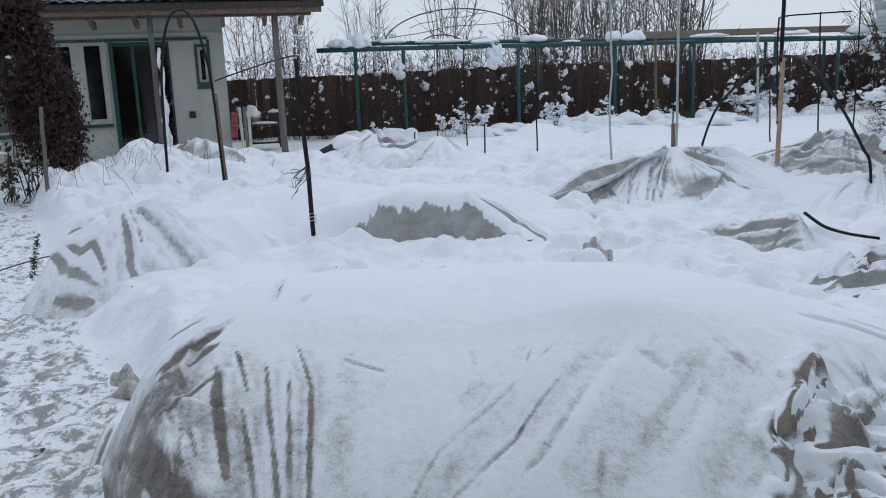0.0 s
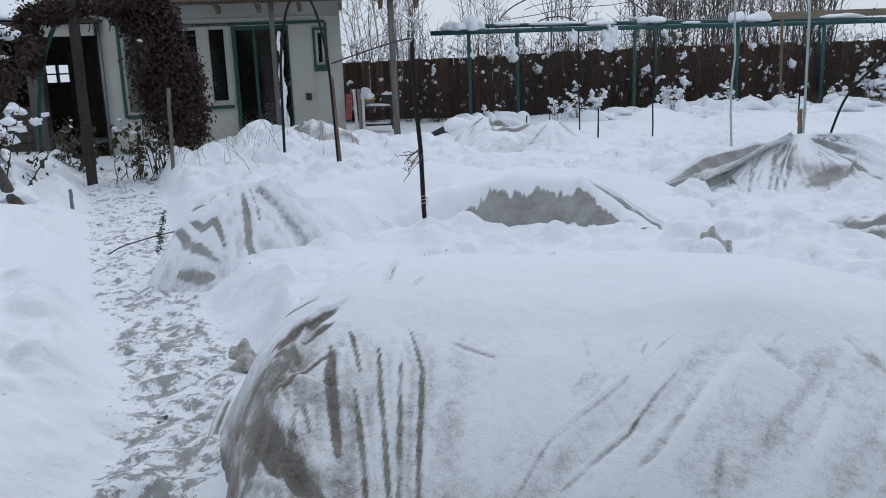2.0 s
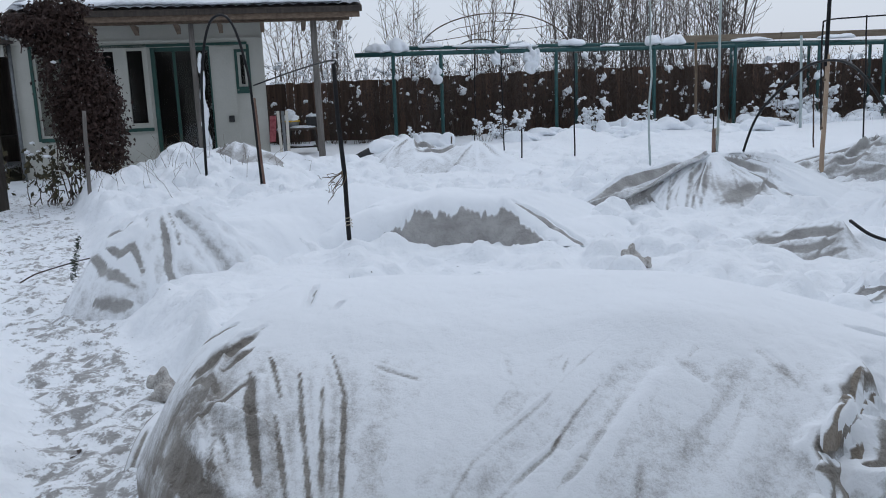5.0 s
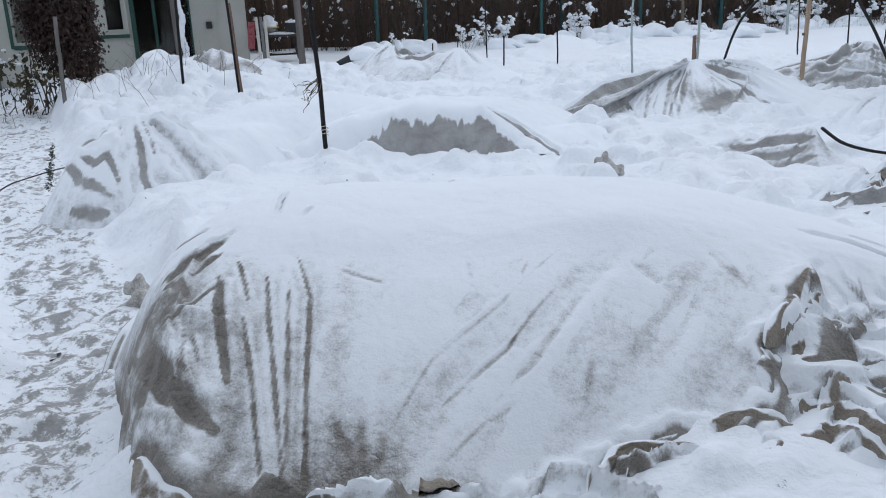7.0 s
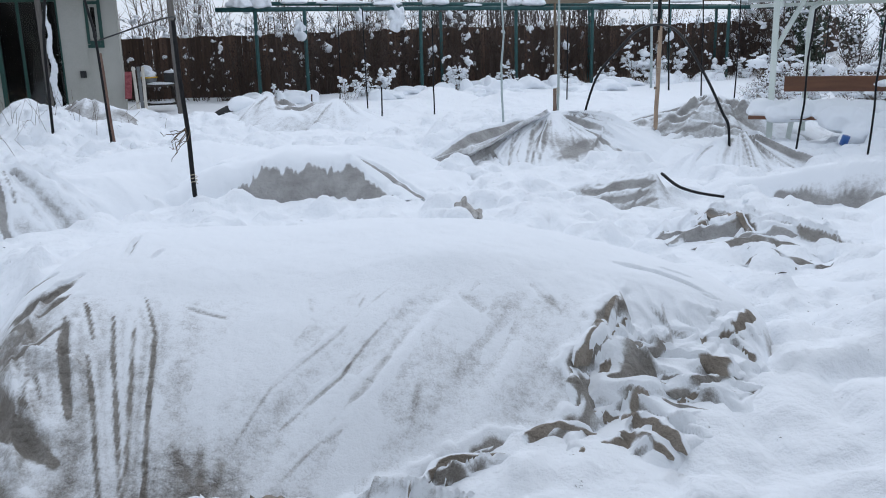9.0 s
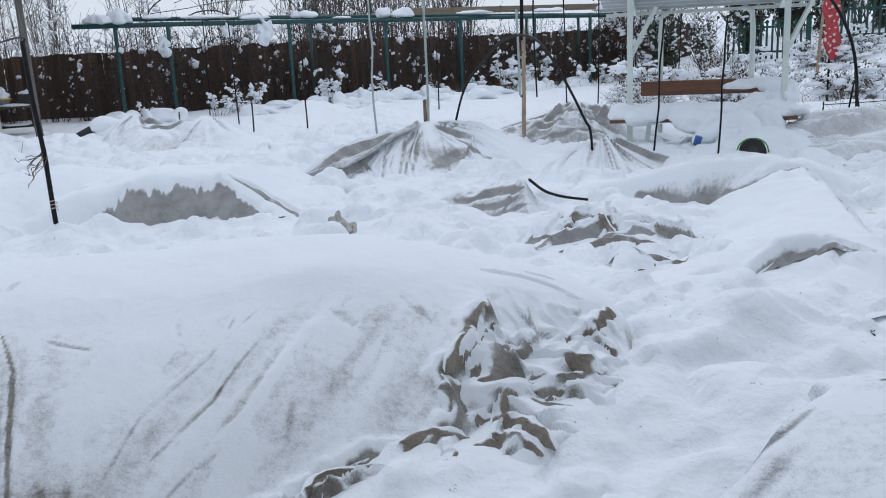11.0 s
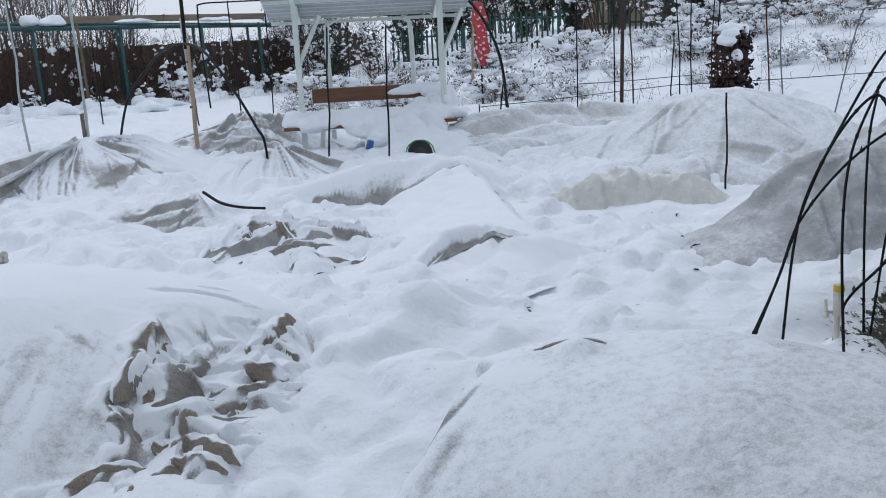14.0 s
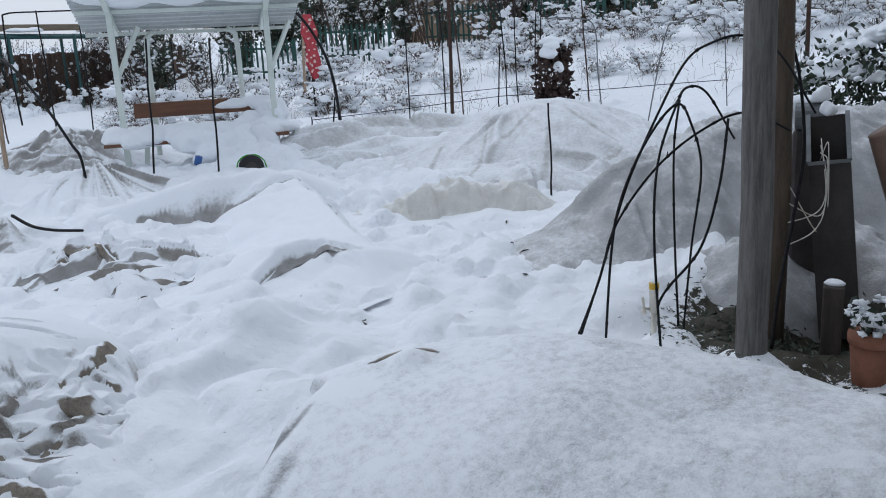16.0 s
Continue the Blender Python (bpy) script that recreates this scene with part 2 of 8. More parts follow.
BIN_METAL = plain("rusty_sheet_metal", (0.028, 0.024, 0.022), (0.065, 0.056, 0.05), 0.6, 0.25, 0.015, 0.4, 0.003, metal=0.2)
TWINE = plain("pale_twine", (0.42, 0.36, 0.27), (0.52, 0.46, 0.36), 0.9, 0.05, 0.005, 0.3, 0.001)


# ---- shape of the snow and of the covered beds ----
def lattice(ix, iy, seed):
    n = (ix * 374761393 + iy * 668265263 + seed * 974634733).astype(np.int64) & 0x7FFFFFFF
    n = ((n ^ (n >> 13)) * 1274126177) & 0x7FFFFFFF
    return ((n ^ (n >> 16)) & 0xFFFF) / 32767.5 - 1.0


def vnoise(x, y, size, seed=0):
    """Smooth noise from -1 to 1 with features of that size in metres."""
    x, y = np.asarray(x, float) / size, np.asarray(y, float) / size
    ix, iy = np.floor(x).astype(np.int64), np.floor(y).astype(np.int64)
    fx, fy = x - ix, y - iy
    fx, fy = fx * fx * fx * (fx * (fx * 6 - 15) + 10), fy * fy * fy * (fy * (fy * 6 - 15) + 10)
    a = lattice(ix, iy, seed) * (1 - fx) + lattice(ix + 1, iy, seed) * fx
    b = lattice(ix, iy + 1, seed) * (1 - fx) + lattice(ix + 1, iy + 1, seed) * fx
    return a * (1 - fy) + b * fy


def fbm(x, y, size, octaves=4, seed=0, keep=0.5):
    total, amp = 0.0, 1.0
    for k in range(octaves):
        c, s = math.cos(k * 1.3), math.sin(k * 1.3)
        total = total + amp * vnoise(c * x - s * y, s * x + c * y, size / 2**k, seed + 17 * k)
        amp *= keep
    return total


def step01(a, b, v):
    u = np.clip((np.asarray(v, float) - a) / (b - a), 0, 1)
    return u * u * (3 - 2 * u)


def curve(xs, ys, v):
    """A smooth curve through the points, held level past its ends."""
    xs, ys = np.asarray(xs, float), np.asarray(ys, float)
    v = np.clip(v, xs[0], xs[-1])
    k = np.clip(np.searchsorted(xs, v) - 1, 0, len(xs) - 2)
    slope = np.gradient(ys, xs)
    h = xs[k + 1] - xs[k]
    u = (v - xs[k]) / h
    return ((2 * u**3 - 3 * u**2 + 1) * ys[k] + (u**3 - 2 * u**2 + u) * h * slope[k]
            + (3 * u**2 - 2 * u**3) * ys[k + 1] + (u**3 - u**2) * h * slope[k + 1])


def to_line(x, y, pts):
    """The distance to a broken line, the way along it from 0 to 1, and the side (left is positive)."""
    best, along, side = np.full(np.shape(x), 1e9), np.zeros(np.shape(x)), np.ones(np.shape(x))
    n = len(pts) - 1
    for k in range(n):
        (ax, ay), (bx, by) = pts[k][:2], pts[k + 1][:2]
        dx, dy = bx - ax, by - ay
        u = np.clip(((x - ax) * dx + (y - ay) * dy) / (dx * dx + dy * dy), 0, 1)
        d = np.hypot(x - ax - u * dx, y - ay - u * dy)
        near = d < best
        best = np.where(near, d, best)
        along = np.where(near, (k + u) / n, along)
        side = np.where(near, np.clip((dx * (y - ay) - dy * (x - ax)) / (math.hypot(dx, dy) * d + 1e-9), -1, 1), side)
    return best, along, side


FOOTPATH = [(-0.95, 1.2), (-1.2, 2.5), (-1.35, 3.2), (-1.7, 4.0), (-2.45, 5.2), (-3.35, 6.75), (-4.5, 8.9), (-5.9, 11.4), (-7.2, 13.6), (-8.6, 16.0)]
PILES = [(-3.0, 11.2, 0.20, 1.3), (-4.3, 11.6, 0.26, 1.0), (-3.9, 13.2, 0.24, 1.3), (-2.2, 12.9, 0.14, 1.1), (-5.0, 10.3, 0.14, 0.7),
         (0.9, 14.6, 0.16, 0.7), (2.9, 15.2, 0.2, 0.8), (1.9, 16.8, 0.2, 0.9), (4.6, 15.0, 0.14, 1.2), (3.4, 11.5, 0.1, 1.4),
         (2.55, 4.75, 0.02, 0.3), (2.9, 5.2, 0.1, 0.35), (2.25, 3.0, 0.12, 0.35), (1.95, 2.3, 0.1, 0.3), (1.5, 5.5, 0.1, 0.4),
         (-0.62, 6.45, 0.10, 0.13), (0.9, 4.9, 0.06, 0.4), (-1.35, 4.25, 0.16, 0.17), (5.4, 7.35, 0.24, 0.55), (4.55, 7.0, 0.1, 0.5), (4.1, 1.2, -0.1, 0.5), (3.3, 0.98, -0.12, 0.38), (3.15, 1.85, -0.07, 0.4), (-0.88, 6.36, 0.08, 0.16)]


def billow(x, y, size, seed):
    """Rounded lumps with sharp clefts between, from 0 to about 1."""
    wx, wy = x + 0.35 * size * vnoise(x, y, size * 0.8, seed + 4), y + 0.35 * size * vnoise(x, y, size * 0.8, seed + 6)
    a = np.abs(vnoise(wx, wy, size, seed))
    b = np.abs(vnoise(0.8 * wx + 0.6 * wy, 0.8 * wy - 0.6 * wx, size * 0.55, seed + 2))
    return 1.2 * np.sqrt(a * a + 0.0008) + 0.35 * np.sqrt(b * b + 0.001)


CLUMPED = [(-3.6, 11.2, 1.5, 1.3, 1.0), (-2.4, 9.6, 0.9, 0.8, 0.6), (0.6, 5.3, 1.7, 0.6, 0.6), (2.7, 5.5, 0.6, 0.5, 0.5), (2.3, 2.9, 0.4, 1.0, 0.45), (-1.35, 4.5, 0.4, 0.7, 0.8),
           (-2.4, 8.3, 0.8, 1.0, 0.5), (4.6, 6.6, 0.9, 0.7, 0.6), (5.8, 6.2, 0.8, 0.7, 0.7), (6.2, 3.5, 0.7, 0.4, 0.6), (0.0, 11.0, 2.2, 1.2, 0.4), (0.2, 6.2, 1.0, 0.25, 0.7), (3.3, 5.0, 0.7, 0.8, 0.5)]


def clumps(x, y, size, seed, dense):
    """Thrown lumps of snow that stand proud of the ground, uneven in size."""
    wx, wy = x + 0.3 * size * vnoise(x, y, size * 0.55, seed + 4), y + 0.3 * size * vnoise(x, y, size * 0.55, seed + 6)
    ix, iy = np.floor(wx / size).astype(np.int64), np.floor(wy / size).astype(np.int64)
    top = np.zeros(np.shape(x))
    for i in (-1, 0, 1):
        for j in (-1, 0, 1):
            a, b = lattice(ix + i, iy + j, seed), lattice(ix + i, iy + j, seed + 1)
            c, e = lattice(ix + i, iy + j, seed + 2), lattice(ix + i, iy + j, seed + 3)
            r = size * (0.52 + 0.26 * c)
            q = np.hypot(wx - (ix + i + 0.5 + 0.4 * a) * size, (wy - (iy + j + 0.5 + 0.4 * b) * size) * (1 + 0.25 * e)) / r
            top = np.maximum(top, r * (0.62 + 0.25 * a) * np.sqrt(np.clip(1 - q * q, 0, 1)) * step01(0, 0.2, dense - 0.5 - 0.5 * e))
    return top


def terrain(x, y):
    rise = 0.16 * np.maximum(0, x - 9.6 - 0.2 * np.maximum(0, y - 14))
    return np.minimum(rise * step01(9.6, 12, x), 1.15 + 0.02 * np.maximum(0, np.hypot(x, y) - 25)) + 0.12 * step01(6.0, 9.5, x) * step01(13, 10, y)


def ground_z(x, y):
    x, y = np.asarray(x, float), np.asarray(y, float)
    far = np.hypot(x, y)
    z = 0.30 + terrain(x, y) + 0.035 * fbm(x, y, 2.2, 3, 3)
    d, along, side = to_line(x, y, FOOTPATH)
    bank = step01(0.2, 0.6, d * (side > 0)) * step01(14, 9, y)
    rough = step01(15, 9, far) * (1 - 0.9 * bank) * (0.5 + 0.5 * step01(-0.35, 0.25, vnoise(x, y, 0.9, 41)))
    trod = step01(0.9, 0.3, np.hypot((x - 3.9) / 1.6, (y - 3.0) / 1.1))
    swell = billow(x, y, 0.4, 5) * 0.055
    z = z + rough * (1 - 0.7 * trod) * (swell - 0.03) + rough * 0.01 * fbm(x, y, 0.12, 2, 19) - 0.05 * trod + 0.06 * trod * billow(x, y, 0.26, 21)
    dense = 0.42 + 0.36 * vnoise(x, y, 0.8, 47)
    for px, py, a, b, amount in CLUMPED:
        dense = np.maximum(dense, amount * np.exp(-((x - px) / a) ** 2 - ((y - py) / b) ** 2))
    dense = dense * (1 - bank * (1 - 0.8 * step01(0.9, 0.5, d))) * (1 - 0.5 * trod) * (1 - 0.45 * step01(1.0, 1.4, x) * step01(2.6, 2.2, y))
    dense = dense * (1 - np.exp(-((x - 2.5) / 0.6) ** 2 - ((y - 4.7) / 0.5) ** 2)) * (1 - np.exp(-((x - 2.2) / 0.5) ** 2 - ((y - 5.8) / 0.35) ** 2))
    near = step01(16, 12, far)
    z = z + near * (0.62 * clumps(x, y, 0.30, 61, dense * 0.9) + 0.9 * clumps(x, y, 0.15, 67, dense + 0.06) + 0.15 * rough * clumps(x, y, 0.5, 73, 0.6))
    z = z - 0.6 * trod * clumps(x, y, 0.14, 79, 0.7)
    z = z + 0.12 * bank * step01(0.3, 1.3, d) + 0.05 * bank * fbm(x, y, 1.6, 2, 23)
    for px, py, h, r in PILES:
        q = np.hypot(x - px, y - py) / r
        z = z + h * np.exp(-q * q * 1.4) * (1 + 0.5 * fbm(x, y, 0.4, 2, 31) * (r > 0.6))
    yard = step01(0.95, 0.2, np.hypot((x - 4.0) / 1.1, (y - 1.5) / 0.8)) 
    z = z - 0.13 * yard + 0.02 * yard * fbm(x, y, 0.12, 2, 71)
    z = z - 0.2 * step01(2.5, 2.15, y) * step01(-1.05, -0.85, x) * step01(0.55, 0.25, x)
    half = 0.17 + 0.42 * along**1.4
    edge = d + 0.06 * fbm(x, y, 0.5, 2, 12)
    track = step01(half + 0.30, half - 0.02, edge)
    floor = 0.10 + 0.035 * billow(x, y, 0.24, 14) + 0.02 * fbm(x, y, 0.12, 2, 15)
    z = z * (1 - track) + floor * track
    return z


def ridge(x, y, pts, wide_l, wide_r, power):
    """The height of a cloth hung over a broken line of (x, y, z): power over 1 bulges, under 1 sags."""
    d, along, side = to_line(x, y, pts)
    top = np.interp(along, np.linspace(0, 1, len(pts)), [p[2] for p in pts])
    u = np.clip(d / (0.5 * (wide_l + wide_r) + 0.5 * side * (wide_l - wide_r)), 0, 1.3)
    return 0.12 + (top - 0.12) * (1 - np.minimum(u, 1) ** power) - np.maximum(u - 1, 0)


def soft_ridge(x, y, pts, wide_l, wide_r, power, k=0.16, n=60):
    """A ridge whose inner side stays round where its line bends."""
    u = np.linspace(0, len(pts) - 1, n)
    px, py, pz = (np.interp(u, np.arange(len(pts)), [p[q] for p in pts]) for q in range(3))
    gap = np.hypot(np.diff(px), np.diff(py)).mean()
    total, high = 0.0, 0.0
    for a, b, c in zip(px, py, pz):
        w = np.exp(-np.hypot(x - a, y - b) / k)
        total, high = total + w, high + w * c
    d = np.maximum(-k * np.log(total + 1e-30) + k * math.log(2 * k / gap), 0)
    side = to_line(x, y, pts)[2]
    v = d / (0.5 * (wide_l + wide_r) + 0.5 * side * (wide_l - wide_r))
    return 0.12 + (high / (total + 1e-30) - 0.12) * (1 - np.minimum(v, 1) ** power) - np.clip(v - 1, 0, 0.3)


def soft_max(parts, k=0.05):
    total = parts[0]
    for p in parts[1:]:
        h = np.clip(0.5 + 0.5 * (p - total) / k, 0, 1)
        total = total * (1 - h) + p * h + k * h * (1 - h)
    return total


def pleats(x, y, centre, count, height, inner, outer, seed):
    """Folds that run out from a point, uneven in width and height."""
    dx, dy = x - centre[0], y - centre[1]
    r, a = np.hypot(dx, dy), np.arctan2(dy, dx)
    turn = a * count / 6.0 + 0.35 * vnoise(x, y, 0.5, seed) + 0.12 * r * vnoise(x, y, 0.9, seed + 1)
    wide = 1 - np.abs(vnoise(turn, 0.35 * r + seed, 1.0, seed + 2)) * 1.6
    fine = 1 - np.abs(vnoise(turn * 2.3, 0.7 * r + seed, 1.0, seed + 5)) * 2.0
    size = 0.3 + 0.9 * np.maximum(0, vnoise(turn * 0.5, 0.6 * r + 9, 1.0, seed + 3) + 0.35)
    return height * size * (1.3 * wide + 0.35 * fine - 0.8) * step01(inner * 0.4, inner, r) * step01(outer, inner + 0.6 * (outer - inner), r)


def crumple(x, y, size, seed):
    """Sharp facets of crushed cloth, from -1 to 1."""
    wx, wy = x + 0.3 * size * vnoise(x, y, size, seed), y + 0.3 * size * vnoise(x, y, size, seed + 1)
    return 1.4 * (1 - 2 * np.abs(vnoise(wx, wy, size, seed + 2))) * 0.5 + 0.5 * (1 - 2 * np.abs(vnoise(wx, wy, size * 0.45, seed + 5))) - 0.35


def strips(x, y, items, least=0.0055):
    """Relief and bareness of the folds (line, half width, how bare): a groove with its snow gone and a soft welt along its left."""
    relief, bare = np.zeros(np.shape(x)), np.zeros(np.shape(x))
    for k, (pts, half, amount) in enumerate(items):
        d, along, side = to_line(x, y, pts)
        half = max(half, least)
        s = d * side + 0.25 * half * vnoise(x, y, 9 * half, k)
        wide = half * (0.25 + 0.95 * np.sin(math.pi * np.clip(0.06 + 0.9 * along, 0, 1)) ** 0.7)
        ends = step01(-0.01, 0.12, along) * step01(1.01, 0.88, along) * step01(2.5 * half, 1.2 * half, d)
        bare = np.maximum(bare, amount * (0.75 + 0.5 * vnoise(x, y, 0.06, k + 40)) * np.exp(-(np.abs(s / wide) ** (2.0 if amount < 0.6 else 3.0))) * step01(1.6 * half, 0.7 * half, d))
        deep = (0.13 if amount < 0.4 else 0.36 if amount < 0.65 else 0.6) * max(half, 0.009) * (0.4 + amount)
        relief = relief + deep * (0.8 * np.exp(-(((s - 1.9 * half) / (1.3 * half)) ** 2)) * step01(-0.01, 0.15, along) * step01(1.01, 0.85, along) - ends * np.exp(-((s / half) ** 2)))
    return relief, bare


def folds(x, y, items):
    """Lapped folds (x0, y0, x1, y1, height, gentle width, steep width): each rises gently on its left and drops steeply on its right."""
    total = np.zeros(np.shape(x))
    for ax, ay, bx, by, h, gentle, steep in items:
        d, along, side = to_line(x, y, [(ax, ay), (bx, by)])
        u = d / (0.5 * (gentle + steep) + 0.5 * side * (gentle - steep))
        total = np.maximum(total, h * step01(0, 0.2, along) * step01(1, 0.8, along) * np.clip(1 - u, 0, 1) ** 1.15)
    return total


def strewn_folds(seed, count, centre, reach, turn, swing, length, height, gentle, steep):
    """Folds strewn over an ellipse, lying about the angle turn (degrees)."""
    rng = np.random.RandomState(seed)
    items = []
    for _ in range(count):
        a, r = rng.uniform(0, 2 * math.pi), math.sqrt(rng.rand())
        cx, cy = centre[0] + reach[0] * r * math.cos(a), centre[1] + reach[1] * r * math.sin(a)
        t, l = math.radians(turn + rng.normal(0, swing)), length * rng.uniform(0.5, 1.3) / 2
        dx, dy = l * math.cos(t), l * math.sin(t)
        items.append((cx - dx, cy - dy, cx + dx, cy + dy, height * rng.uniform(0.4, 1.2), gentle * rng.uniform(0.6, 1.3), steep))
    return items


# each covered bed: the height of its cloth over the plan
# folds that have shed their snow: the line on the plan, half the bare width, how bare
FRONT_LEFT = [
    ([(-0.86, 2.99), (-0.80, 2.95), (-0.73, 2.93), (-0.66, 3.02)], 0.024, 0.85),
    ([(-0.72, 2.84), (-0.68, 2.87), (-0.65, 2.91)], 0.010, 0.7),
    ([(-0.93, 3.28), (-0.85, 3.21), (-0.77, 3.15)], 0.009, 0.6),
    ([(-0.85, 2.93), (-0.78, 2.84), (-0.72, 2.76)], 0.010, 0.6),
    ([(-0.77, 2.65), (-0.69, 2.70), (-0.62, 2.76)], 0.009, 0.6),
    ([(-0.63, 2.78), (-0.60, 2.66), (-0.57, 2.56), (-0.53, 2.44)], 0.014, 0.85),
    ([(-0.58, 2.85), (-0.52, 2.69)], 0.003, 0.5),
    ([(-0.52, 2.62), (-0.47, 2.46), (-0.40, 2.2)], 0.004, 0.5),
    ([(-0.48, 2.78), (-0.45, 2.63), (-0.41, 2.47), (-0.34, 2.17)], 0.004, 0.6),
    ([(-0.34, 2.22), (-0.37, 2.46), (-0.41, 2.75)], 0.004, 0.5),
    ([(-0.285, 2.15), (-0.32, 2.5), (-0.34, 2.7), (-0.4, 2.87)], 0.005, 0.62),
]
FRONT_FLANK = [
    ([(-0.26, 2.81), (-0.19, 2.78), (-0.13, 2.76)], 0.004, 0.55),
    ([(-0.52, 3.15), (-0.54, 3.42)], 0.006, 0.7),
    ([(-0.43, 3.13), (-0.41, 3.2)], 0.005, 0.6),
    ([(-0.86, 2.68), (-0.68, 2.42), (-0.55, 2.32)], 0.024, 0.85),
    ([(-1.21, 3.2), (-1.1, 2.98), (-0.85, 2.52)], 0.012, 0.8),
    ([(-0.94, 2.81), (-0.76, 2.48)], 0.007, 0.6),
    ([(-1.22, 3.16), (-1.22, 3.27), (-1.22, 3.4)], 0.01, 0.6),
    ([(-0.85, 2.7), (-0.77, 2.59), (-0.7, 2.49)], 0.005, 0.5),
    ([(-0.66, 2.48), (-0.69, 2.6)], 0.004, 0.4),
    ([(-0.66, 2.58), (-0.62, 2.49)], 0.004, 0.4),
    ([(-0.68, 2.5), (-0.64, 2.45)], 0.003, 0.35),
]
FRONT_MIDDLE = [
    ([(-0.08, 2.31), (0.02, 2.48), (0.12, 2.57), (0.22, 2.66), (0.29, 2.75), (0.44, 2.91)], 0.006, 0.13),
    ([(0.05, 2.37), (0.15, 2.45), (0.22, 2.5), (0.3, 2.61), (0.38, 2.71)], 0.006, 0.22),
    ([(0.2, 2.38), (0.3, 2.47), (0.37, 2.56), (0.44, 2.66)], 0.014, 0.14),
    ([(0.28, 2.76), (0.30, 2.82)], 0.006, 0.2),
    ([(0.07, 2.24), (0.15, 2.31), (0.23, 2.35)], 0.006, 0.14),
    ([(0.42, 2.36), (0.45, 2.46)], 0.012, 0.12),
    ([(-0.23, 2.32), (-0.18, 2.24)], 0.015, 0.13),
    ([(-0.16, 2.31), (-0.15, 2.23)], 0.017, 0.13),
    ([(-0.11, 2.23), (-0.1, 2.29)], 0.015, 0.13),
    ([(0.12, 2.85), (0.13, 2.78)], 0.012, 0.2),
    ([(0.62, 2.78), (0.68, 2.71)], 0.02, 0.14),
    ([(0.86, 2.86), (0.92, 2.74)], 0.02, 0.16),
]
FRONT_TAIL = [
    ([(1.23, 3.12), (1.38, 3.08), (1.53, 3.0)], 0.012, 0.7),
    ([(1.40, 3.16), (1.52, 3.13)], 0.006, 0.6),
    ([(1.13, 2.80), (1.05, 2.68), (0.97, 2.58)], 0.012, 0.75),
    ([(1.50, 2.98), (1.56, 2.97)], 0.006, 0.6),
    ([(1.63, 2.83), (1.60, 2.6)], 0.008, 0.4),
]
# the edge where the cloth of the long bed laps over its crushed end, and the outer rim of that end
LAP = [(1.17, 2.98), (1.14, 2.80), (0.98, 2.60), (0.91, 2.51), (0.95, 2.39), (0.84, 2.32), (0.68, 2.28), (0.39, 2.18), (0.1, 2.08)]
RIM = [(1.86, 3.15), (1.72, 2.85), (1.66, 2.58), (1.50, 2.44), (1.30, 2.28), (1.05, 2.19), (0.8, 2.12), (0.5, 2.04), (0.2, 2.0)]
FRONT_FOOT = [([(-0.55, 2.13), (-0.4, 2.07), (-0.22, 2.05)], 0.034, 0.99), ([(-0.18, 2.06), (-0.02, 2.04), (0.12, 2.07)], 0.03, 0.99), ([(-0.76, 2.32), (-0.66, 2.2), (-0.55, 2.14)], 0.028, 0.99)]
PATH_FOLDS = [
    ([(-2.02, 5.81), (-1.95, 5.68), (-1.92, 5.58), (-1.84, 5.50)], 0.02, 0.6),
    ([(-2.00, 5.91), (-1.89, 5.74)], 0.012, 0.55),
    ([(-2.14, 5.85), (-2.07, 5.70)], 0.01, 0.5),
    ([(-2.31, 5.62), (-2.21, 5.54), (-2.14, 5.59), (-2.06, 5.50)], 0.018, 0.6),
    ([(-2.45, 5.68), (-2.28, 5.47), (-2.09, 5.42)], 0.018, 0.6),
    ([(-2.34, 5.75), (-2.23, 5.70), (-2.22, 5.82)], 0.018, 0.58),
    ([(-1.76, 5.51), (-1.71, 5.50), (-1.67, 5.51)], 0.05, 1.0),
    ([(-1.53, 5.67), (-1.43, 5.78)], 0.012, 0.6),
    ([(-2.31, 5.38), (-2.17, 5.34), (-2.10, 5.35)], 0.018, 0.58),
]
ARCH_FOLDS = [
    ([(0.31, 6.80), (0.51, 6.66), (0.67, 6.47), (0.78, 6.30)], 0.024, 0.85),
    ([(0.37, 6.47), (0.49, 6.38), (0.55, 6.38)], 0.022, 0.9),
    ([(-1.27, 6.55), (-1.30, 6.72), (-1.18, 6.84), (-0.98, 6.93)], 0.016, 0.7),
    ([(-1.22, 6.66), (-1.08, 6.74)], 0.010, 0.5),
    ([(-0.94, 7.01), (-0.78, 7.00)], 0.013, 0.6),
]
LOW_FOLDS = [
    ([(2.68, 3.58), (2.98, 3.72), (3.18, 3.67), (3.25, 3.45)], 0.02, 0.95),
    ([(3.2, 5.72), (3.45, 5.44), (3.8, 5.22), (4.1, 5.1)], 0.045, 0.75),
    ([(4.1, 5.1), (3.86, 4.45), (3.47, 3.68)], 0.02, 0.7),
    ([(3.5, 5.62), (3.7, 5.5), (3.95, 5.4)], 0.014, 0.4),
]
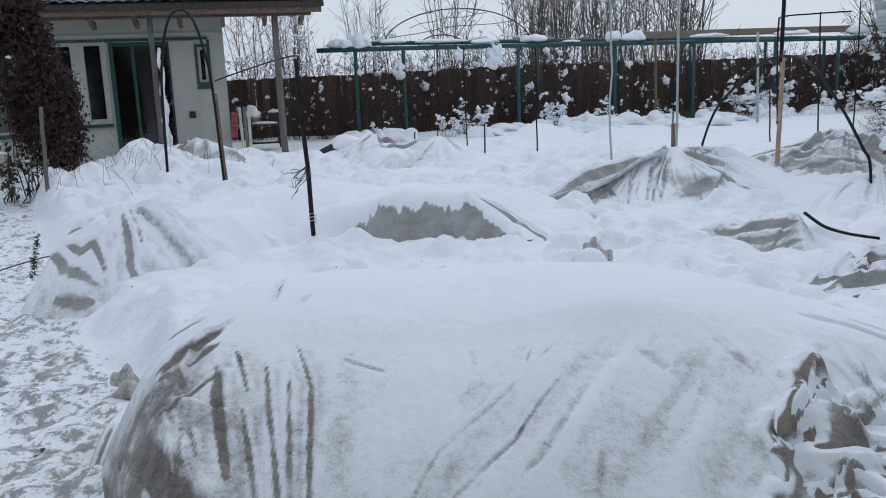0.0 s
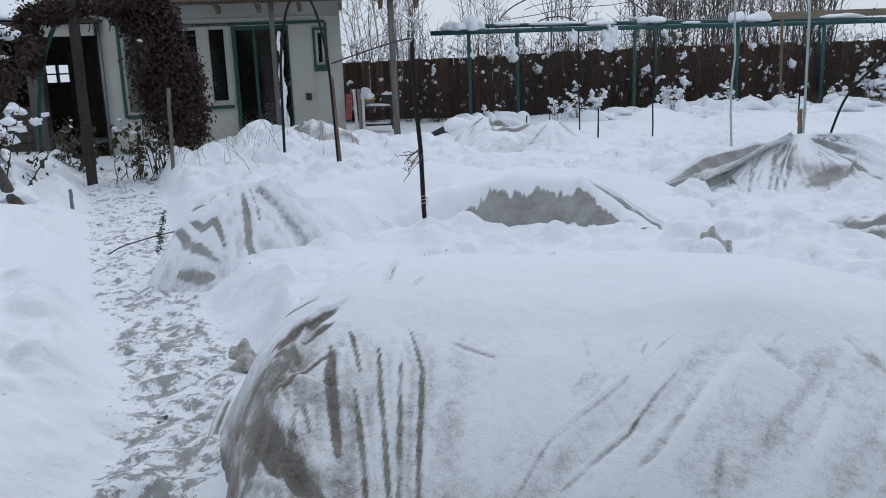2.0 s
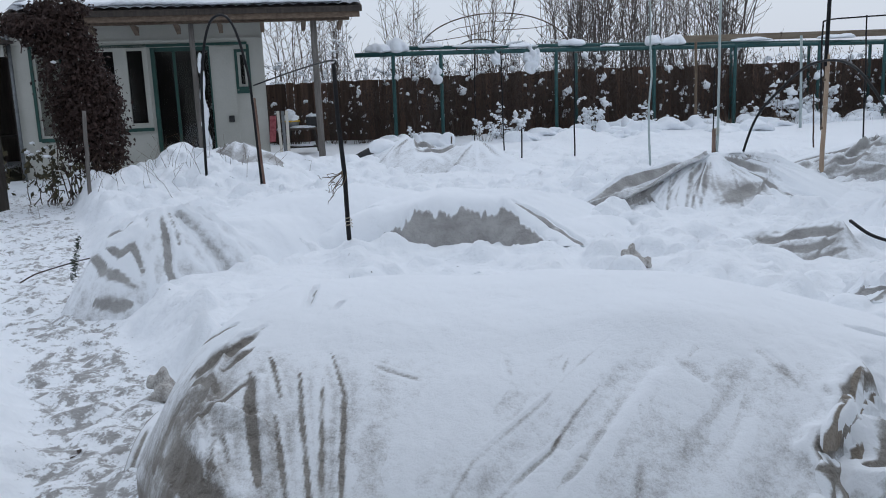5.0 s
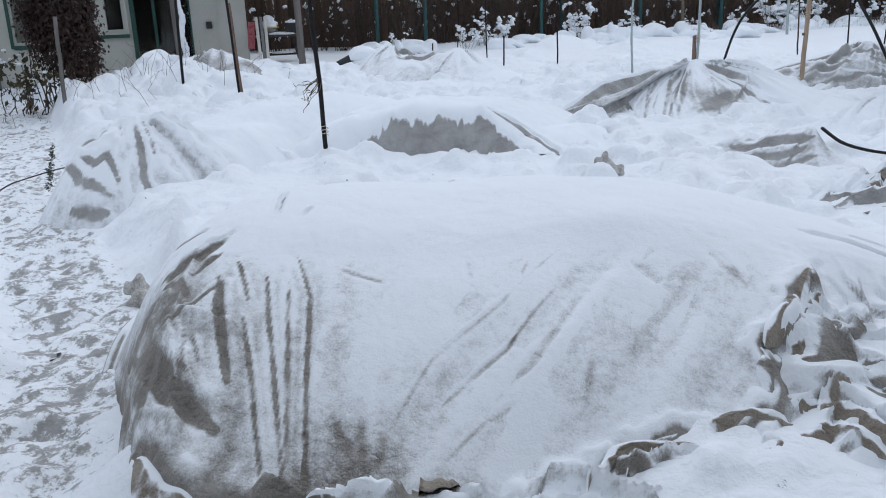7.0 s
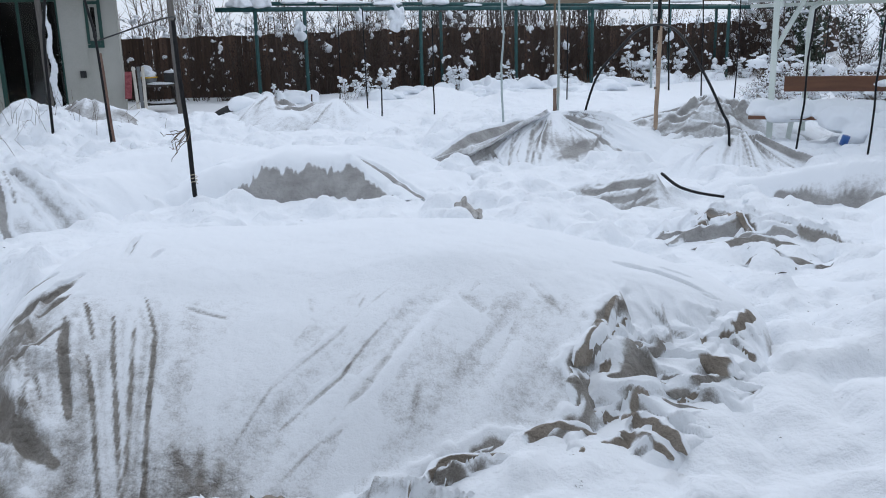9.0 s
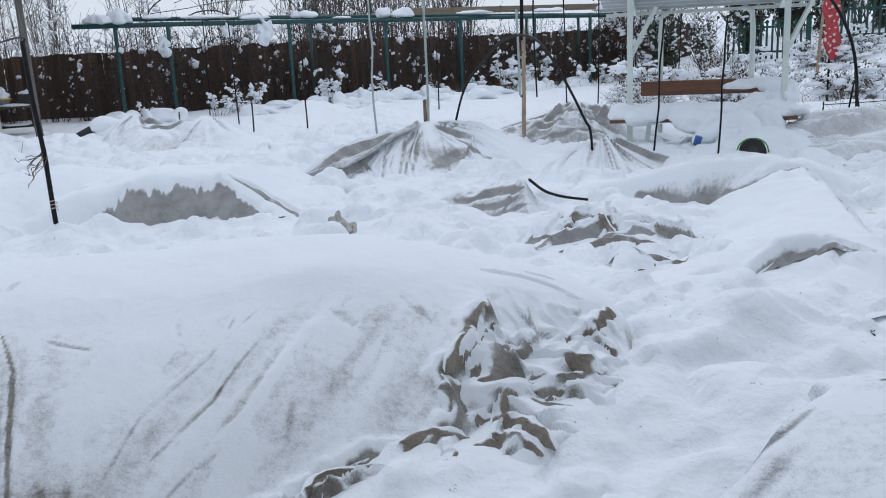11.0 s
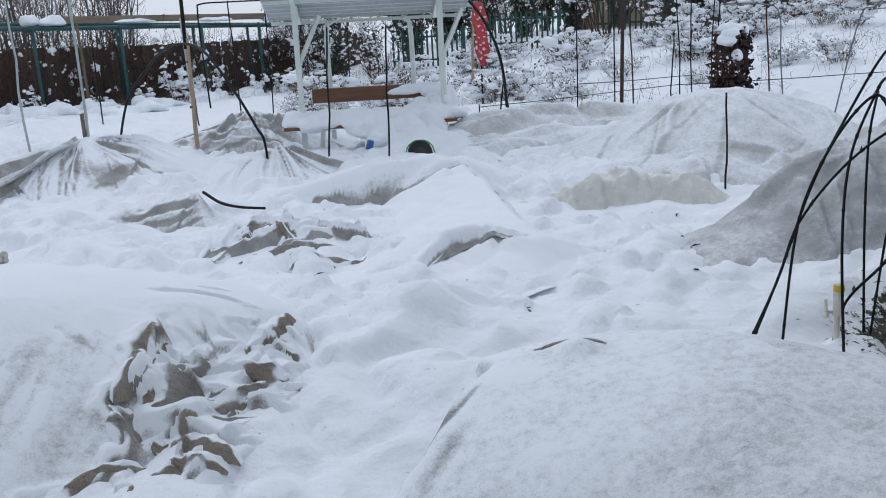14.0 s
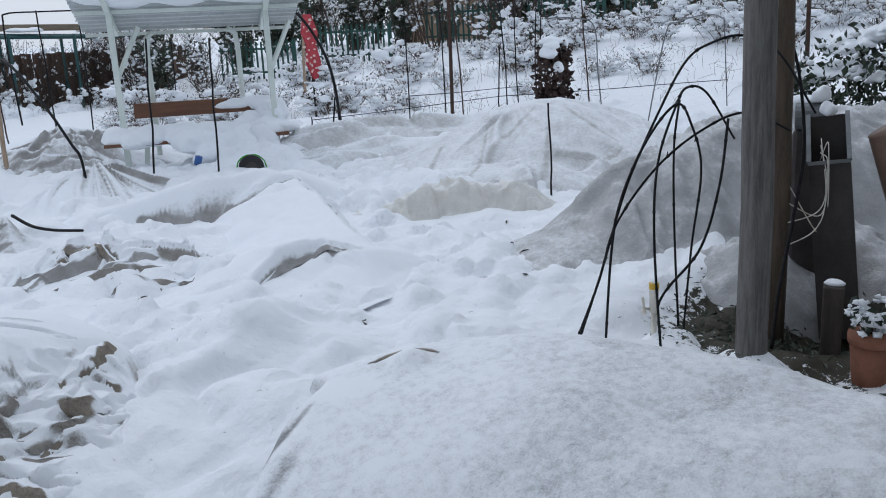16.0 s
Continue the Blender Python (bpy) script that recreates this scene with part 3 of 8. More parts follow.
TENT_FOLDS = [
    ([(0.75, 7.43), (1.15, 7.78), (1.66, 8.18), (1.94, 8.37)], 0.041, 0.7),
    ([(0.82, 7.41), (1.28, 7.72), (1.67, 8.09)], 0.015, 0.6),
    ([(1.21, 7.64), (1.38, 7.61), (1.51, 7.43)], 0.021, 0.7),
    ([(1.52, 7.93), (1.54, 7.76), (1.56, 7.49)], 0.019, 0.6),
    ([(1.62, 7.54), (1.64, 7.75), (1.76, 8.15)], 0.013, 0.28),
    ([(1.8, 7.99), (1.73, 7.82), (1.71, 7.5)], 0.012, 0.28),
    ([(1.75, 7.61), (1.83, 7.8), (1.94, 8.09)], 0.013, 0.28),
    ([(1.82, 7.65), (1.94, 7.93), (2.04, 8.17)], 0.016, 0.31),
    ([(2.12, 7.69), (2.35, 7.8), (2.61, 7.91)], 0.05, 0.31),
    ([(2.51, 8.06), (2.57, 7.88), (2.66, 7.72)], 0.023, 0.6),
    ([(2.62, 7.95), (2.71, 7.8), (2.84, 7.7)], 0.02, 0.31),
]
TENT_RIGHT = [
    ([(1.6, 7.54), (1.7, 7.92), (1.92, 8.38)], 0.019, 0.25),
    ([(1.75, 7.54), (1.85, 7.88), (2.05, 8.47)], 0.019, 0.25),
    ([(2.08, 7.73), (2.34, 7.85), (2.6, 7.89)], 0.05, 0.25),
    ([(2.45, 8.15), (2.54, 7.97), (2.77, 7.66)], 0.032, 0.6),
    ([(1.9, 7.65), (1.98, 7.86), (2.16, 8.34)], 0.021, 0.25),
]
BEYOND_FOLDS = [
    ([(3.47, 10.21), (3.96, 10.01), (4.4, 9.7)], 0.022, 0.5),
    ([(3.54, 9.84), (3.98, 9.67), (4.47, 9.52)], 0.021, 0.5),
    ([(3.69, 9.6), (4.06, 9.39), (4.62, 9.31)], 0.021, 0.45),
    ([(4.37, 9.63), (4.62, 9.53), (4.68, 9.22)], 0.019, 0.4),
    ([(4.63, 9.75), (4.74, 9.43)], 0.019, 0.4),
]
SCRAP_FOLDS = [
    ([(1.9, 6.09), (2.04, 6.01), (2.2, 5.97), (2.34, 5.91)], 0.021, 0.7),
    ([(1.96, 5.95), (2.13, 5.88), (2.28, 5.87)], 0.016, 0.6),
    ([(2.11, 5.82), (2.22, 5.79), (2.31, 5.76)], 0.016, 0.5),
]
HEAP_FOLDS = [
    ([(2.26, 4.83), (2.37, 4.79), (2.47, 4.55)], 0.021, 0.8),
    ([(2.2, 4.82), (2.35, 4.62)], 0.017, 0.8),
    ([(2.46, 4.48), (2.52, 4.39)], 0.015, 0.7),
]
PEAK_FOLDS = [
    ([(5.43, 4.65), (6.21, 4.95), (6.72, 5.0)], 0.025, 0.3),
    ([(5.35, 3.99), (5.65, 4.07), (6.47, 4.64)], 0.027, 0.3),
    ([(6.83, 4.67), (6.72, 4.1)], 0.026, 0.3),
    ([(5.47, 4.43), (5.54, 4.06), (5.6, 3.75)], 0.022, 0.4),
    ([(4.92, 4.93), (5.03, 4.38), (5.33, 4.04)], 0.03, 0.4),
    ([(5.19, 5.02), (6.08, 5.56)], 0.022, 0.3),
    ([(6.18, 4.34), (6.34, 4.08), (6.69, 4.0)], 0.022, 0.35),
]

RIGHT_FOLDS = [([(2.12, 2.06), (2.19, 2.03), (2.25, 1.97), (2.26, 1.9)], 0.007, 0.8), ([(1.40, 1.84), (1.50, 1.88), (1.63, 1.93), (1.82, 1.99)], 0.016, 0.5), ([(1.2, 1.62), (1.45, 1.76), (1.7, 1.86)], 0.03, 0.18)]
FRONT_HEM = strewn_folds(6, 14, (0.0, 2.06), (0.6, 0.06), 180, 16, 0.34, 0.06, 0.07, 0.025) + strewn_folds(7, 22, (-0.8, 2.5), (0.16, 0.4), 118, 18, 0.3, 0.028, 0.05, 0.016)


def lapped(x, y):
    """How far a place lies past the lap edge, and inside the rim."""
    d, along, side = to_line(x, y, LAP)
    past = np.where(side > 0, d, -d) + 0.022 * vnoise(x, y, 0.11, 57) + 0.012 * vnoise(x, y, 0.045, 58)
    d, along, side = to_line(x, y, RIM)
    return past, np.where(side < 0, d, -d) + 0.03 * vnoise(x, y, 0.16, 59)


def crushed(x, y):
    """Lapped folds of crushed cloth: each rises steeply on the near side and falls off gently behind, from 0 to 1."""
    total = np.zeros(np.shape(x))
    for k, (turn, size, high) in enumerate(((-0.25, 0.17, 0.7), (0.55, 0.115, 0.6), (-0.9, 0.085, 0.38), (0.1, 0.06, 0.25))):
        c, q = math.cos(turn), math.sin(turn)
        u, v = c * x + q * y, c * y - q * x
        ph = (v + 0.10 * vnoise(u, v, 0.23, 111 + k) + 0.04 * vnoise(u, v, 0.09, 121 + k)) / size
        cell = np.floor(ph)
        w = ph - cell
        tooth = np.where(w < 0.22, step01(0, 0.22, w), (1 - (w - 0.22) / 0.78) ** 1.3)
        total = total + high * tooth * step01(-0.35, 0.45, vnoise(u + 3.1 * cell, v, 0.19, 131 + k))
    return total


def bed_front(x, y):
    """The long bed at the camera's feet."""
    xs = [-1.2, -1.0, -0.75, -0.4, 0.0, 0.45, 0.9, 1.2, 1.5, 1.75, 1.92]
    foot = curve(xs, [3.2, 2.75, 2.14, 1.98, 1.98, 2.0, 2.1, 2.12, 2.25, 2.55, 3.0], x)
    top_y = curve(xs, [3.5, 3.4, 3.3, 3.38, 3.42, 3.4, 3.3, 3.25, 3.2, 3.2, 3.2], x)
    top_z = curve(xs, [0.22, 0.52, 0.70, 0.735, 0.725, 0.735, 0.71, 0.64, 0.56, 0.44, 0.2], x)
    back = curve(xs, [3.9, 4.2, 4.4, 4.5, 4.5, 4.5, 4.4, 4.4, 4.2, 3.9, 3.5], x)
    v = np.where(y < top_y, (top_y - y) / (top_y - foot), (y - top_y) / (back - top_y))
    z = 0.12 + (top_z - 0.12) * (1 - np.clip(v, 0, 1.4) ** 2.1)
    z = z + 0.03 * np.exp(-((x - 0.62) / 0.22) ** 2 - ((y - 3.0) / 0.16) ** 2) + 0.02 * np.exp(-((x - 1.13) / 0.06) ** 2 - ((y - 2.80) / 0.07) ** 2)
    past, inside = lapped(x, y)
    end = step01(0.0, 0.03, past) * step01(2.98, 2.75, y)
    z = z + 0.022 * np.exp(-((past + 0.02) / 0.035) ** 2) * step01(1.16, 1.02, x)
    low = np.maximum(z - 0.07, 0.29 + 0.06 * step01(0.0, 0.3, inside))
    z = z * (1 - end) + low * end
    z = z + end * step01(0.0, 0.1, inside) * (0.06 * crushed(x, y) - 0.014) - 0.3 * step01(0.04, -0.16, inside) * step01(0.45, 0.7, x)
    z = z + folds(x, y, FRONT_HEM)
    z = z + 0.010 * fbm(x, y, 0.5, 2, 60) + step01(-0.55, -0.75, x) * step01(3.0, 2.8, y) * 0.012 * crumple(x, y, 0.14, 70)
    # rounded pleats that run down the slope
    a = np.arctan2(x + 0.62, 4.9 - y)
    pleat = np.sin(a * 95 + 1.5 * vnoise(x, y, 0.3, 62)) * step01(-0.66, -0.55, x) * step01(-0.18, -0.3, x) * step01(2.9, 2.7, y)
    u = x * 0.77 - (y - 2.6) * 0.64
    sag = vnoise(u, (x * 0.64 + y * 0.77) * 0.15, 0.09, 64) * step01(-0.2, 0.1, x) * step01(0.95, 0.7, x) * step01(2.95, 2.7, y)
    z = z + 0.005 * pleat + 0.008 * sag
    return np.where((x < -1.25) | (x > 1.95), -0.5, z)


def bed_beside_path(x, y):
    z = soft_max([ridge(x, y, [(-2.18, 5.84, 0.68), (-2.05, 5.95, 0.735), (-1.9, 6.1, 0.69)], 0.52, 0.55, 1.7),
                  ridge(x, y, [(-1.9, 6.1, 0.64), (-1.6, 6.5, 0.56), (-1.4, 6.9, 0.5)], 0.6, 0.55, 1.7),
                  ridge(x, y, [(-2.1, 6.9, 0.50), (-1.6, 7.2, 0.62), (-1.0, 7.5, 0.66), (-0.4, 7.6, 0.55)], 0.9, 1.0, 1.8)], 0.05)
    return z + pleats(x, y, (-2.05, 5.98), 11, 0.04, 0.12, 0.8, 5) + 0.012 * crumple(x, y, 0.2, 26) * step01(0.9, 0.5, np.hypot(x + 2.1, y - 5.8))


def bed_arch(x, y):
    z = ridge(x, y, [(-1.3, 6.75, 0.34), (-0.75, 6.86, 0.55), (-0.25, 6.9, 0.645), (0.25, 6.88, 0.60), (0.58, 6.62, 0.42), (0.85, 6.25, 0.26)], 1.5, 0.34, 2.6)
    return z + 0.015 * fbm(x, y, 0.3, 2, 33)


def bed_tent(x, y):
    z = soft_max([ridge(x, y, [(0.7, 7.35, 0.34), (1.3, 7.95, 0.58), (1.95, 8.45, 0.68), (2.3, 8.55, 0.74)], 0.5, 0.32, 1.4),
                  ridge(x, y, [(1.95, 8.4, 0.66), (2.35, 8.5, 0.73), (2.75, 8.3, 0.68), (3.25, 7.9, 0.42)], 0.8, 1.25, 1.25)], 0.05)
    return z + pleats(x, y, (2.2, 8.6), 30, 0.034, 0.35, 1.6, 7)


def bed_before_trellis(x, y):
    z = soft_max([ridge(x, y, [(-1.75, 13.5, 0.5), (-1.1, 13.4, 0.74), (-0.7, 13.0, 0.6)], 0.8, 1.1, 1.5),
                  ridge(x, y, [(-0.6, 12.9, 0.55), (0.0, 12.8, 0.66), (0.55, 12.1, 0.4)], 0.8, 0.9, 1.6)], 0.06)
    return z + pleats(x, y, (-1.0, 13.6), 16, 0.07, 0.3, 1.6, 9) + pleats(x, y, (0.0, 12.9), 14, 0.05, 0.2, 1.2, 10)


def bed_beyond_tent(x, y):
    z = ridge(x, y, [(3.2, 10.7, 0.34), (3.9, 10.3, 0.56), (4.55, 9.95, 0.74), (5.1, 9.6, 0.5)], 0.8, 1.1, 1.5)
    return z + pleats(x, y, (4.6, 10.0), 20, 0.06, 0.25, 1.7, 12) + folds(x, y, strewn_folds(37, 12, (4.1, 9.8), (0.9, 0.6), 160, 18, 0.9, 0.06, 0.16, 0.04))


def bed_by_house(x, y):
    z = ridge(x, y, [(-4.0, 12.9, 0.5), (-3.45, 12.5, 0.82), (-2.9, 11.9, 0.66), (-2.6, 11.4, 0.4)], 0.6, 0.7, 1.6)
    return z + pleats(x, y, (-3.4, 12.6), 14, 0.06, 0.2, 1.2, 14)


def cloth_scrap(x, y):
    z = ridge(x, y, [(1.75, 6.2, 0.36), (2.1, 6.12, 0.45), (2.36, 6.02, 0.50), (2.5, 5.7, 0.36)], 0.22, 0.42, 1.3)
    return z + pleats(x, y, (2.5, 6.3), 22, 0.03, 0.1, 0.9, 15)


def cloth_round_rod(x, y):
    z = ridge(x, y, [(2.6, 6.7, 0.36), (3.3, 7.05, 0.55), (3.6, 7.2, 0.62), (4.0, 7.25, 0.48)], 0.7, 0.8, 1.1)
    return z + pleats(x, y, (3.58, 7.3), 18, 0.07, 0.15, 1.2, 16)


def cloth_heap(x, y):
    z = ridge(x, y, [(2.15, 4.95, 0.38), (2.4, 4.85, 0.46), (2.62, 4.6, 0.44), (2.85, 4.35, 0.33)], 0.3, 0.35, 1.4)
    return z + 0.06 * crushed(0.8 * x, 0.8 * y) - 0.02


def bed_low(x, y):
    z = soft_max([ridge(x, y, [(3.1, 5.95, 0.40), (3.6, 5.58, 0.56), (4.15, 5.22, 0.55)], 1.0, 0.22, 1.5),
                  ridge(x, y, [(4.15, 5.22, 0.54), (3.86, 4.5, 0.46), (3.42, 3.65, 0.40), (3.1, 3.03, 0.24)], 0.19, 0.9, 1.5),
                  ridge(x, y, [(2.66, 3.62, 0.30), (2.98, 3.80, 0.405), (3.19, 3.75, 0.42), (3.23, 3.4, 0.38), (3.11, 3.03, 0.22)], 0.7, 0.13, 1.6)], 0.04)
    return z + folds(x, y, strewn_folds(47, 6, (3.7, 5.0), (0.4, 0.5), 130, 20, 0.6, 0.03, 0.2, 0.05)) + 0.02 * billow(x, y, 0.3, 47)


def bed_peak(x, y):
    z = soft_max([ridge(x, y, [(6.1, 6.2, 0.42), (6.7, 5.5, 0.82), (7.05, 4.95, 0.93), (7.5, 4.4, 0.72), (7.9, 4.0, 0.4)], 1.0, 1.75, 1.25),
                  ridge(x, y, [(5.5, 4.9, 0.44), (5.75, 4.3, 0.44), (6.2, 3.9, 0.32)], 0.8, 0.6, 1.5)], 0.08)
    return z + pleats(x, y, (6.85, 5.3), 12, 0.06, 0.4, 2.0, 18) + folds(x, y, strewn_folds(49, 12, (5.9, 4.4), (0.5, 0.7), 120, 30, 0.6, 0.06, 0.14, 0.035))


def bed_long(x, y):
    z = soft_max([ridge(x, y, [(5.6, 8.1, 0.42), (6.4, 7.8, 0.58), (7.3, 7.5, 0.62), (8.1, 6.9, 0.5)], 0.7, 0.8, 1.6),
                  ridge(x, y, [(5.6, 6.9, 0.40), (6.4, 6.7, 0.52), (7.0, 6.3, 0.5)], 0.6, 0.7, 1.6)], 0.06)
    return z + folds(x, y, strewn_folds(51, 34, (6.6, 7.2), (1.5, 0.9), 155, 18, 0.9, 0.09, 0.18, 0.04))


def plastic_sheet_roll(x, y):
    z = ridge(x, y, [(4.25, 4.5, 0.34), (4.55, 4.2, 0.50), (4.85, 3.95, 0.48), (5.05, 3.8, 0.44), (5.2, 3.6, 0.30)], 0.5, 0.26, 2.0)
    return z + folds(x, y, strewn_folds(53, 30, (4.75, 4.0), (0.5, 0.4), 135, 35, 0.3, 0.045, 0.07, 0.018)) + 0.022 * crumple(x, y, 0.13, 54)


def bed_tunnel(x, y):
    z = soft_max([ridge(x, y, [(3.7, 2.75, 0.28), (4.2, 2.65, 0.44), (4.6, 2.55, 0.74), (5.2, 2.35, 0.95), (5.7, 1.95, 0.98), (6.0, 1.4, 0.95)], 1.0, 0.75, 1.6),
                  ridge(x, y, [(4.35, 1.75, 0.45), (4.65, 1.5, 0.5), (4.7, 1.2, 0.4)], 0.5, 0.42, 2.2)], 0.07)
    return z + folds(x, y, strewn_folds(55, 40, (4.9, 2.1), (0.9, 0.8), 75, 35, 0.5, 0.05, 0.1, 0.025)) + 0.03 * crumple(x, y, 0.22, 56) * step01(2.2, 1.9, y) + 0.02 * crumple(x, y, 0.34, 66) + pleats(x, y, (4.9, 2.5), 12, 0.05, 0.3, 1.4, 21)


def bed_right(x, y):
    z = soft_ridge(x, y, [(2.08, 2.0, 0.44), (2.28, 1.8, 0.50), (2.42, 1.55, 0.54), (2.47, 1.1, 0.57), (2.45, 0.75, 0.55), (2.45, 0.4, 0.55), (2.4, -0.5, 0.55), (2.3, -1.3, 0.5)], 0.45, 1.0, 2.0, 0.09)
    z = z + 0.045 * np.exp(-((x - 2.17) / 0.07) ** 2 - ((y - 1.94) / 0.07) ** 2)
    z = z - 0.02 * np.exp(-(((x - 1.75) * 0.5 + (y - 1.25)) / 0.16) ** 2) * step01(1.3, 1.6, x)
    hem = -0.44 * (x - 1.86) + 0.90 * (y - 2.03)
    return z + 0.012 * fbm(x, y, 0.6, 2, 65) - 0.3 * step01(0.0, 0.09, hem + 0.02 * vnoise(x, y, 0.2, 66)) * step01(2.0, 1.85, x)


# ---- mesh helpers ----
def ico(level):
    bm = bmesh.new()
    bmesh.ops.create_icosphere(bm, subdivisions=level, radius=1.0)
    bm.verts.ensure_lookup_table()
    v = np.array([p.co[:] for p in bm.verts])
    f = np.array([[p.index for p in q.verts] for q in bm.faces])
    bm.free()
    return v, f


ICO = {1: ico(1), 2: ico(2), 3: ico(3)}


class Buf:
    """Collects vertices and faces for one mesh."""

    def __init__(self):
        self.v, self.f, self.n = [], [], 0

    def add(self, verts, faces):
        verts = np.asarray(verts, float).reshape(-1, 3)
        self.v.append(verts)
        self.f.extend([[int(k) + self.n for k in face] for face in faces])
        self.n += len(verts)
        return self

    def box(self, x0, x1, y0, y1, z0, z1, m=None, taper=0.0):
        c = np.array([(x, y, z) for z in (z0, z1) for x, y in ((x0, y0), (x1, y0), (x1, y1), (x0, y1))], float)
        if taper:
            mid = c[4:].mean(0)
            c[4:, :2] = mid[:2] + (c[4:, :2] - mid[:2]) * (1 - taper)
        if m is not None:
            c = np.array([(m @ Vector(p))[:] for p in c])
        return self.add(c, [(3, 2, 1, 0), (4, 5, 6, 7), (0, 1, 5, 4), (1, 2, 6, 5), (2, 3, 7, 6), (3, 0, 4, 7)])

    def bar(self, a, b, w, h, up=(0, 0, 1)):
        """A squared bar from a to b."""
        a, b = Vector(a), Vector(b)
        d = (b - a)
        side = d.cross(Vector(up))
        side = (side if side.length > 1e-6 else Vector((1, 0, 0))).normalized()
        top = side.cross(d).normalized()
        c = [p + side * (sx * w / 2) + top * (sz * h / 2) for p in (a, b) for sx, sz in ((-1, -1), (1, -1), (1, 1), (-1, 1))]
        return self.add([p[:] for p in c], [(0, 1, 2, 3), (7, 6, 5, 4), (0, 4, 5, 1), (1, 5, 6, 2), (2, 6, 7, 3), (3, 7, 4, 0)])

    def tube(self, pts, r0, r1=None, n=6, caps=True):
        """A round rod along the points, its radius going from r0 to r1."""
        pts = np.asarray(pts, float)
        r1 = r0 if r1 is None else r1
        t = np.gradient(pts, axis=0)
        t /= np.linalg.norm(t, axis=1, keepdims=True) + 1e-9
        ref = np.array([0.0, 0, 1]) if abs(t[0, 2]) < 0.9 else np.array([1.0, 0, 0])
        a = np.cross(t, ref)
        a /= np.linalg.norm(a, axis=1, keepdims=True) + 1e-9
        b = np.cross(t, a)
        w = np.arange(n) * 2 * math.pi / n
        r = np.linspace(r0, r1, len(pts))[:, None, None]
        ring = pts[:, None] + r * (np.cos(w)[None, :, None] * a[:, None] + np.sin(w)[None, :, None] * b[:, None])
        k = len(pts)
        faces = [(i * n + j, i * n + (j + 1) % n, (i + 1) * n + (j + 1) % n, (i + 1) * n + j) for i in range(k - 1) for j in range(n)]
        if caps:
            faces += [tuple(range(n))[::-1], tuple((k - 1) * n + j for j in range(n))]
        return self.add(ring.reshape(-1, 3), faces)

    def blob(self, c, r, seed=0, level=1, rough=0.28, flat=1.0):
        """An uneven lump with radii r (a number or three), flatter below."""
        v, f = ICO[level]
        r = np.array((r, r, r) if isinstance(r, (int, float)) else r, float)
        s = 1 + rough * vnoise(v[:, 0] * 1.0 + seed * 3.1, v[:, 1] + v[:, 2] * 0.7 + seed, 0.8, seed)
        p = v * s[:, None] * r
        p[:, 2] = np.where(p[:, 2] < 0, p[:, 2] * flat, p[:, 2])
        return self.add(p + np.asarray(c, float), f)

    def leaf(self, c, d, up, size, wide=0.5):
        c, d = np.asarray(c, float), np.asarray(d, float)
        d = d / (np.linalg.norm(d) + 1e-9)
        s = np.cross(d, up)
        s = s / (np.linalg.norm(s) + 1e-9)
        n = np.cross(s, d)
        return self.add([c, c + d * size * 0.5 + s * size * wide * 0.5 + n * size * 0.06, c + d * size - n * size * 0.12, c + d * size * 0.5 - s * size * wide * 0.5 + n * size * 0.06],
                        [(0, 1, 2), (0, 2, 3)])

    def mesh(self, name, material, smooth=False):
        m = bpy.data.meshes.new(name)
        m.from_pydata(np.concatenate(self.v).tolist() if self.v else [], [], self.f)
        m.materials.append(material)
        if smooth:
            m.shade_smooth()
        m.update()
        return m


def part(name, buf, material, parent=None, label="", smooth=False, bevel=0.0):
    """Links a mesh as one object under a thing, or as a thing of its own."""
    ob = new(name, buf.mesh(name, material, smooth) if isinstance(buf, Buf) else buf)
    if parent is not None:
        ob.parent = parent
    if label:
        ob["label"] = label
    if bevel:
        mod = ob.modifiers.new("bevel", "BEVEL")
        mod.width, mod.segments, mod.limit_method = bevel, 2, "ANGLE"
    return ob


def thing(name, m, label, category, group="", kind=""):
    """An empty at the base of a thing, to carry its parts."""
    ob = new(name)
    ob.matrix_world = m
    return tagged(ob, label, category, group, kind)


def wobble(a, b, n, amount, seed):
    """Points from a to b that wander a little."""
    rng = np.random.RandomState(seed)
    a, b = np.asarray(a, float), np.asarray(b, float)
    u = np.linspace(0, 1, n)[:, None]
    off = np.cumsum(rng.normal(0, 1, (n, 3)), 0)
    off -= off[0] + (off[-1] - off[0]) * u
    return a + (b - a) * u + off * amount


def arch(a, b, top, n=25, power=2.4):
    """A bent rod from foot a to foot b that reaches the height top."""
    a, b = np.asarray(a, float), np.asarray(b, float)
    u = np.linspace(-1, 1, n)
    x = np.sign(u) * np.abs(u) ** 0.75
    h = (1 - np.abs(x) ** power) ** (1 / power)
    base = (a + b) / 2 + (b - a) / 2 * x[:, None]
    base[:, 2] = np.interp(x, (-1, 1), (a[2], b[2])) + (top - np.interp(x, (-1, 1), (a[2], b[2]))) * h
    return base


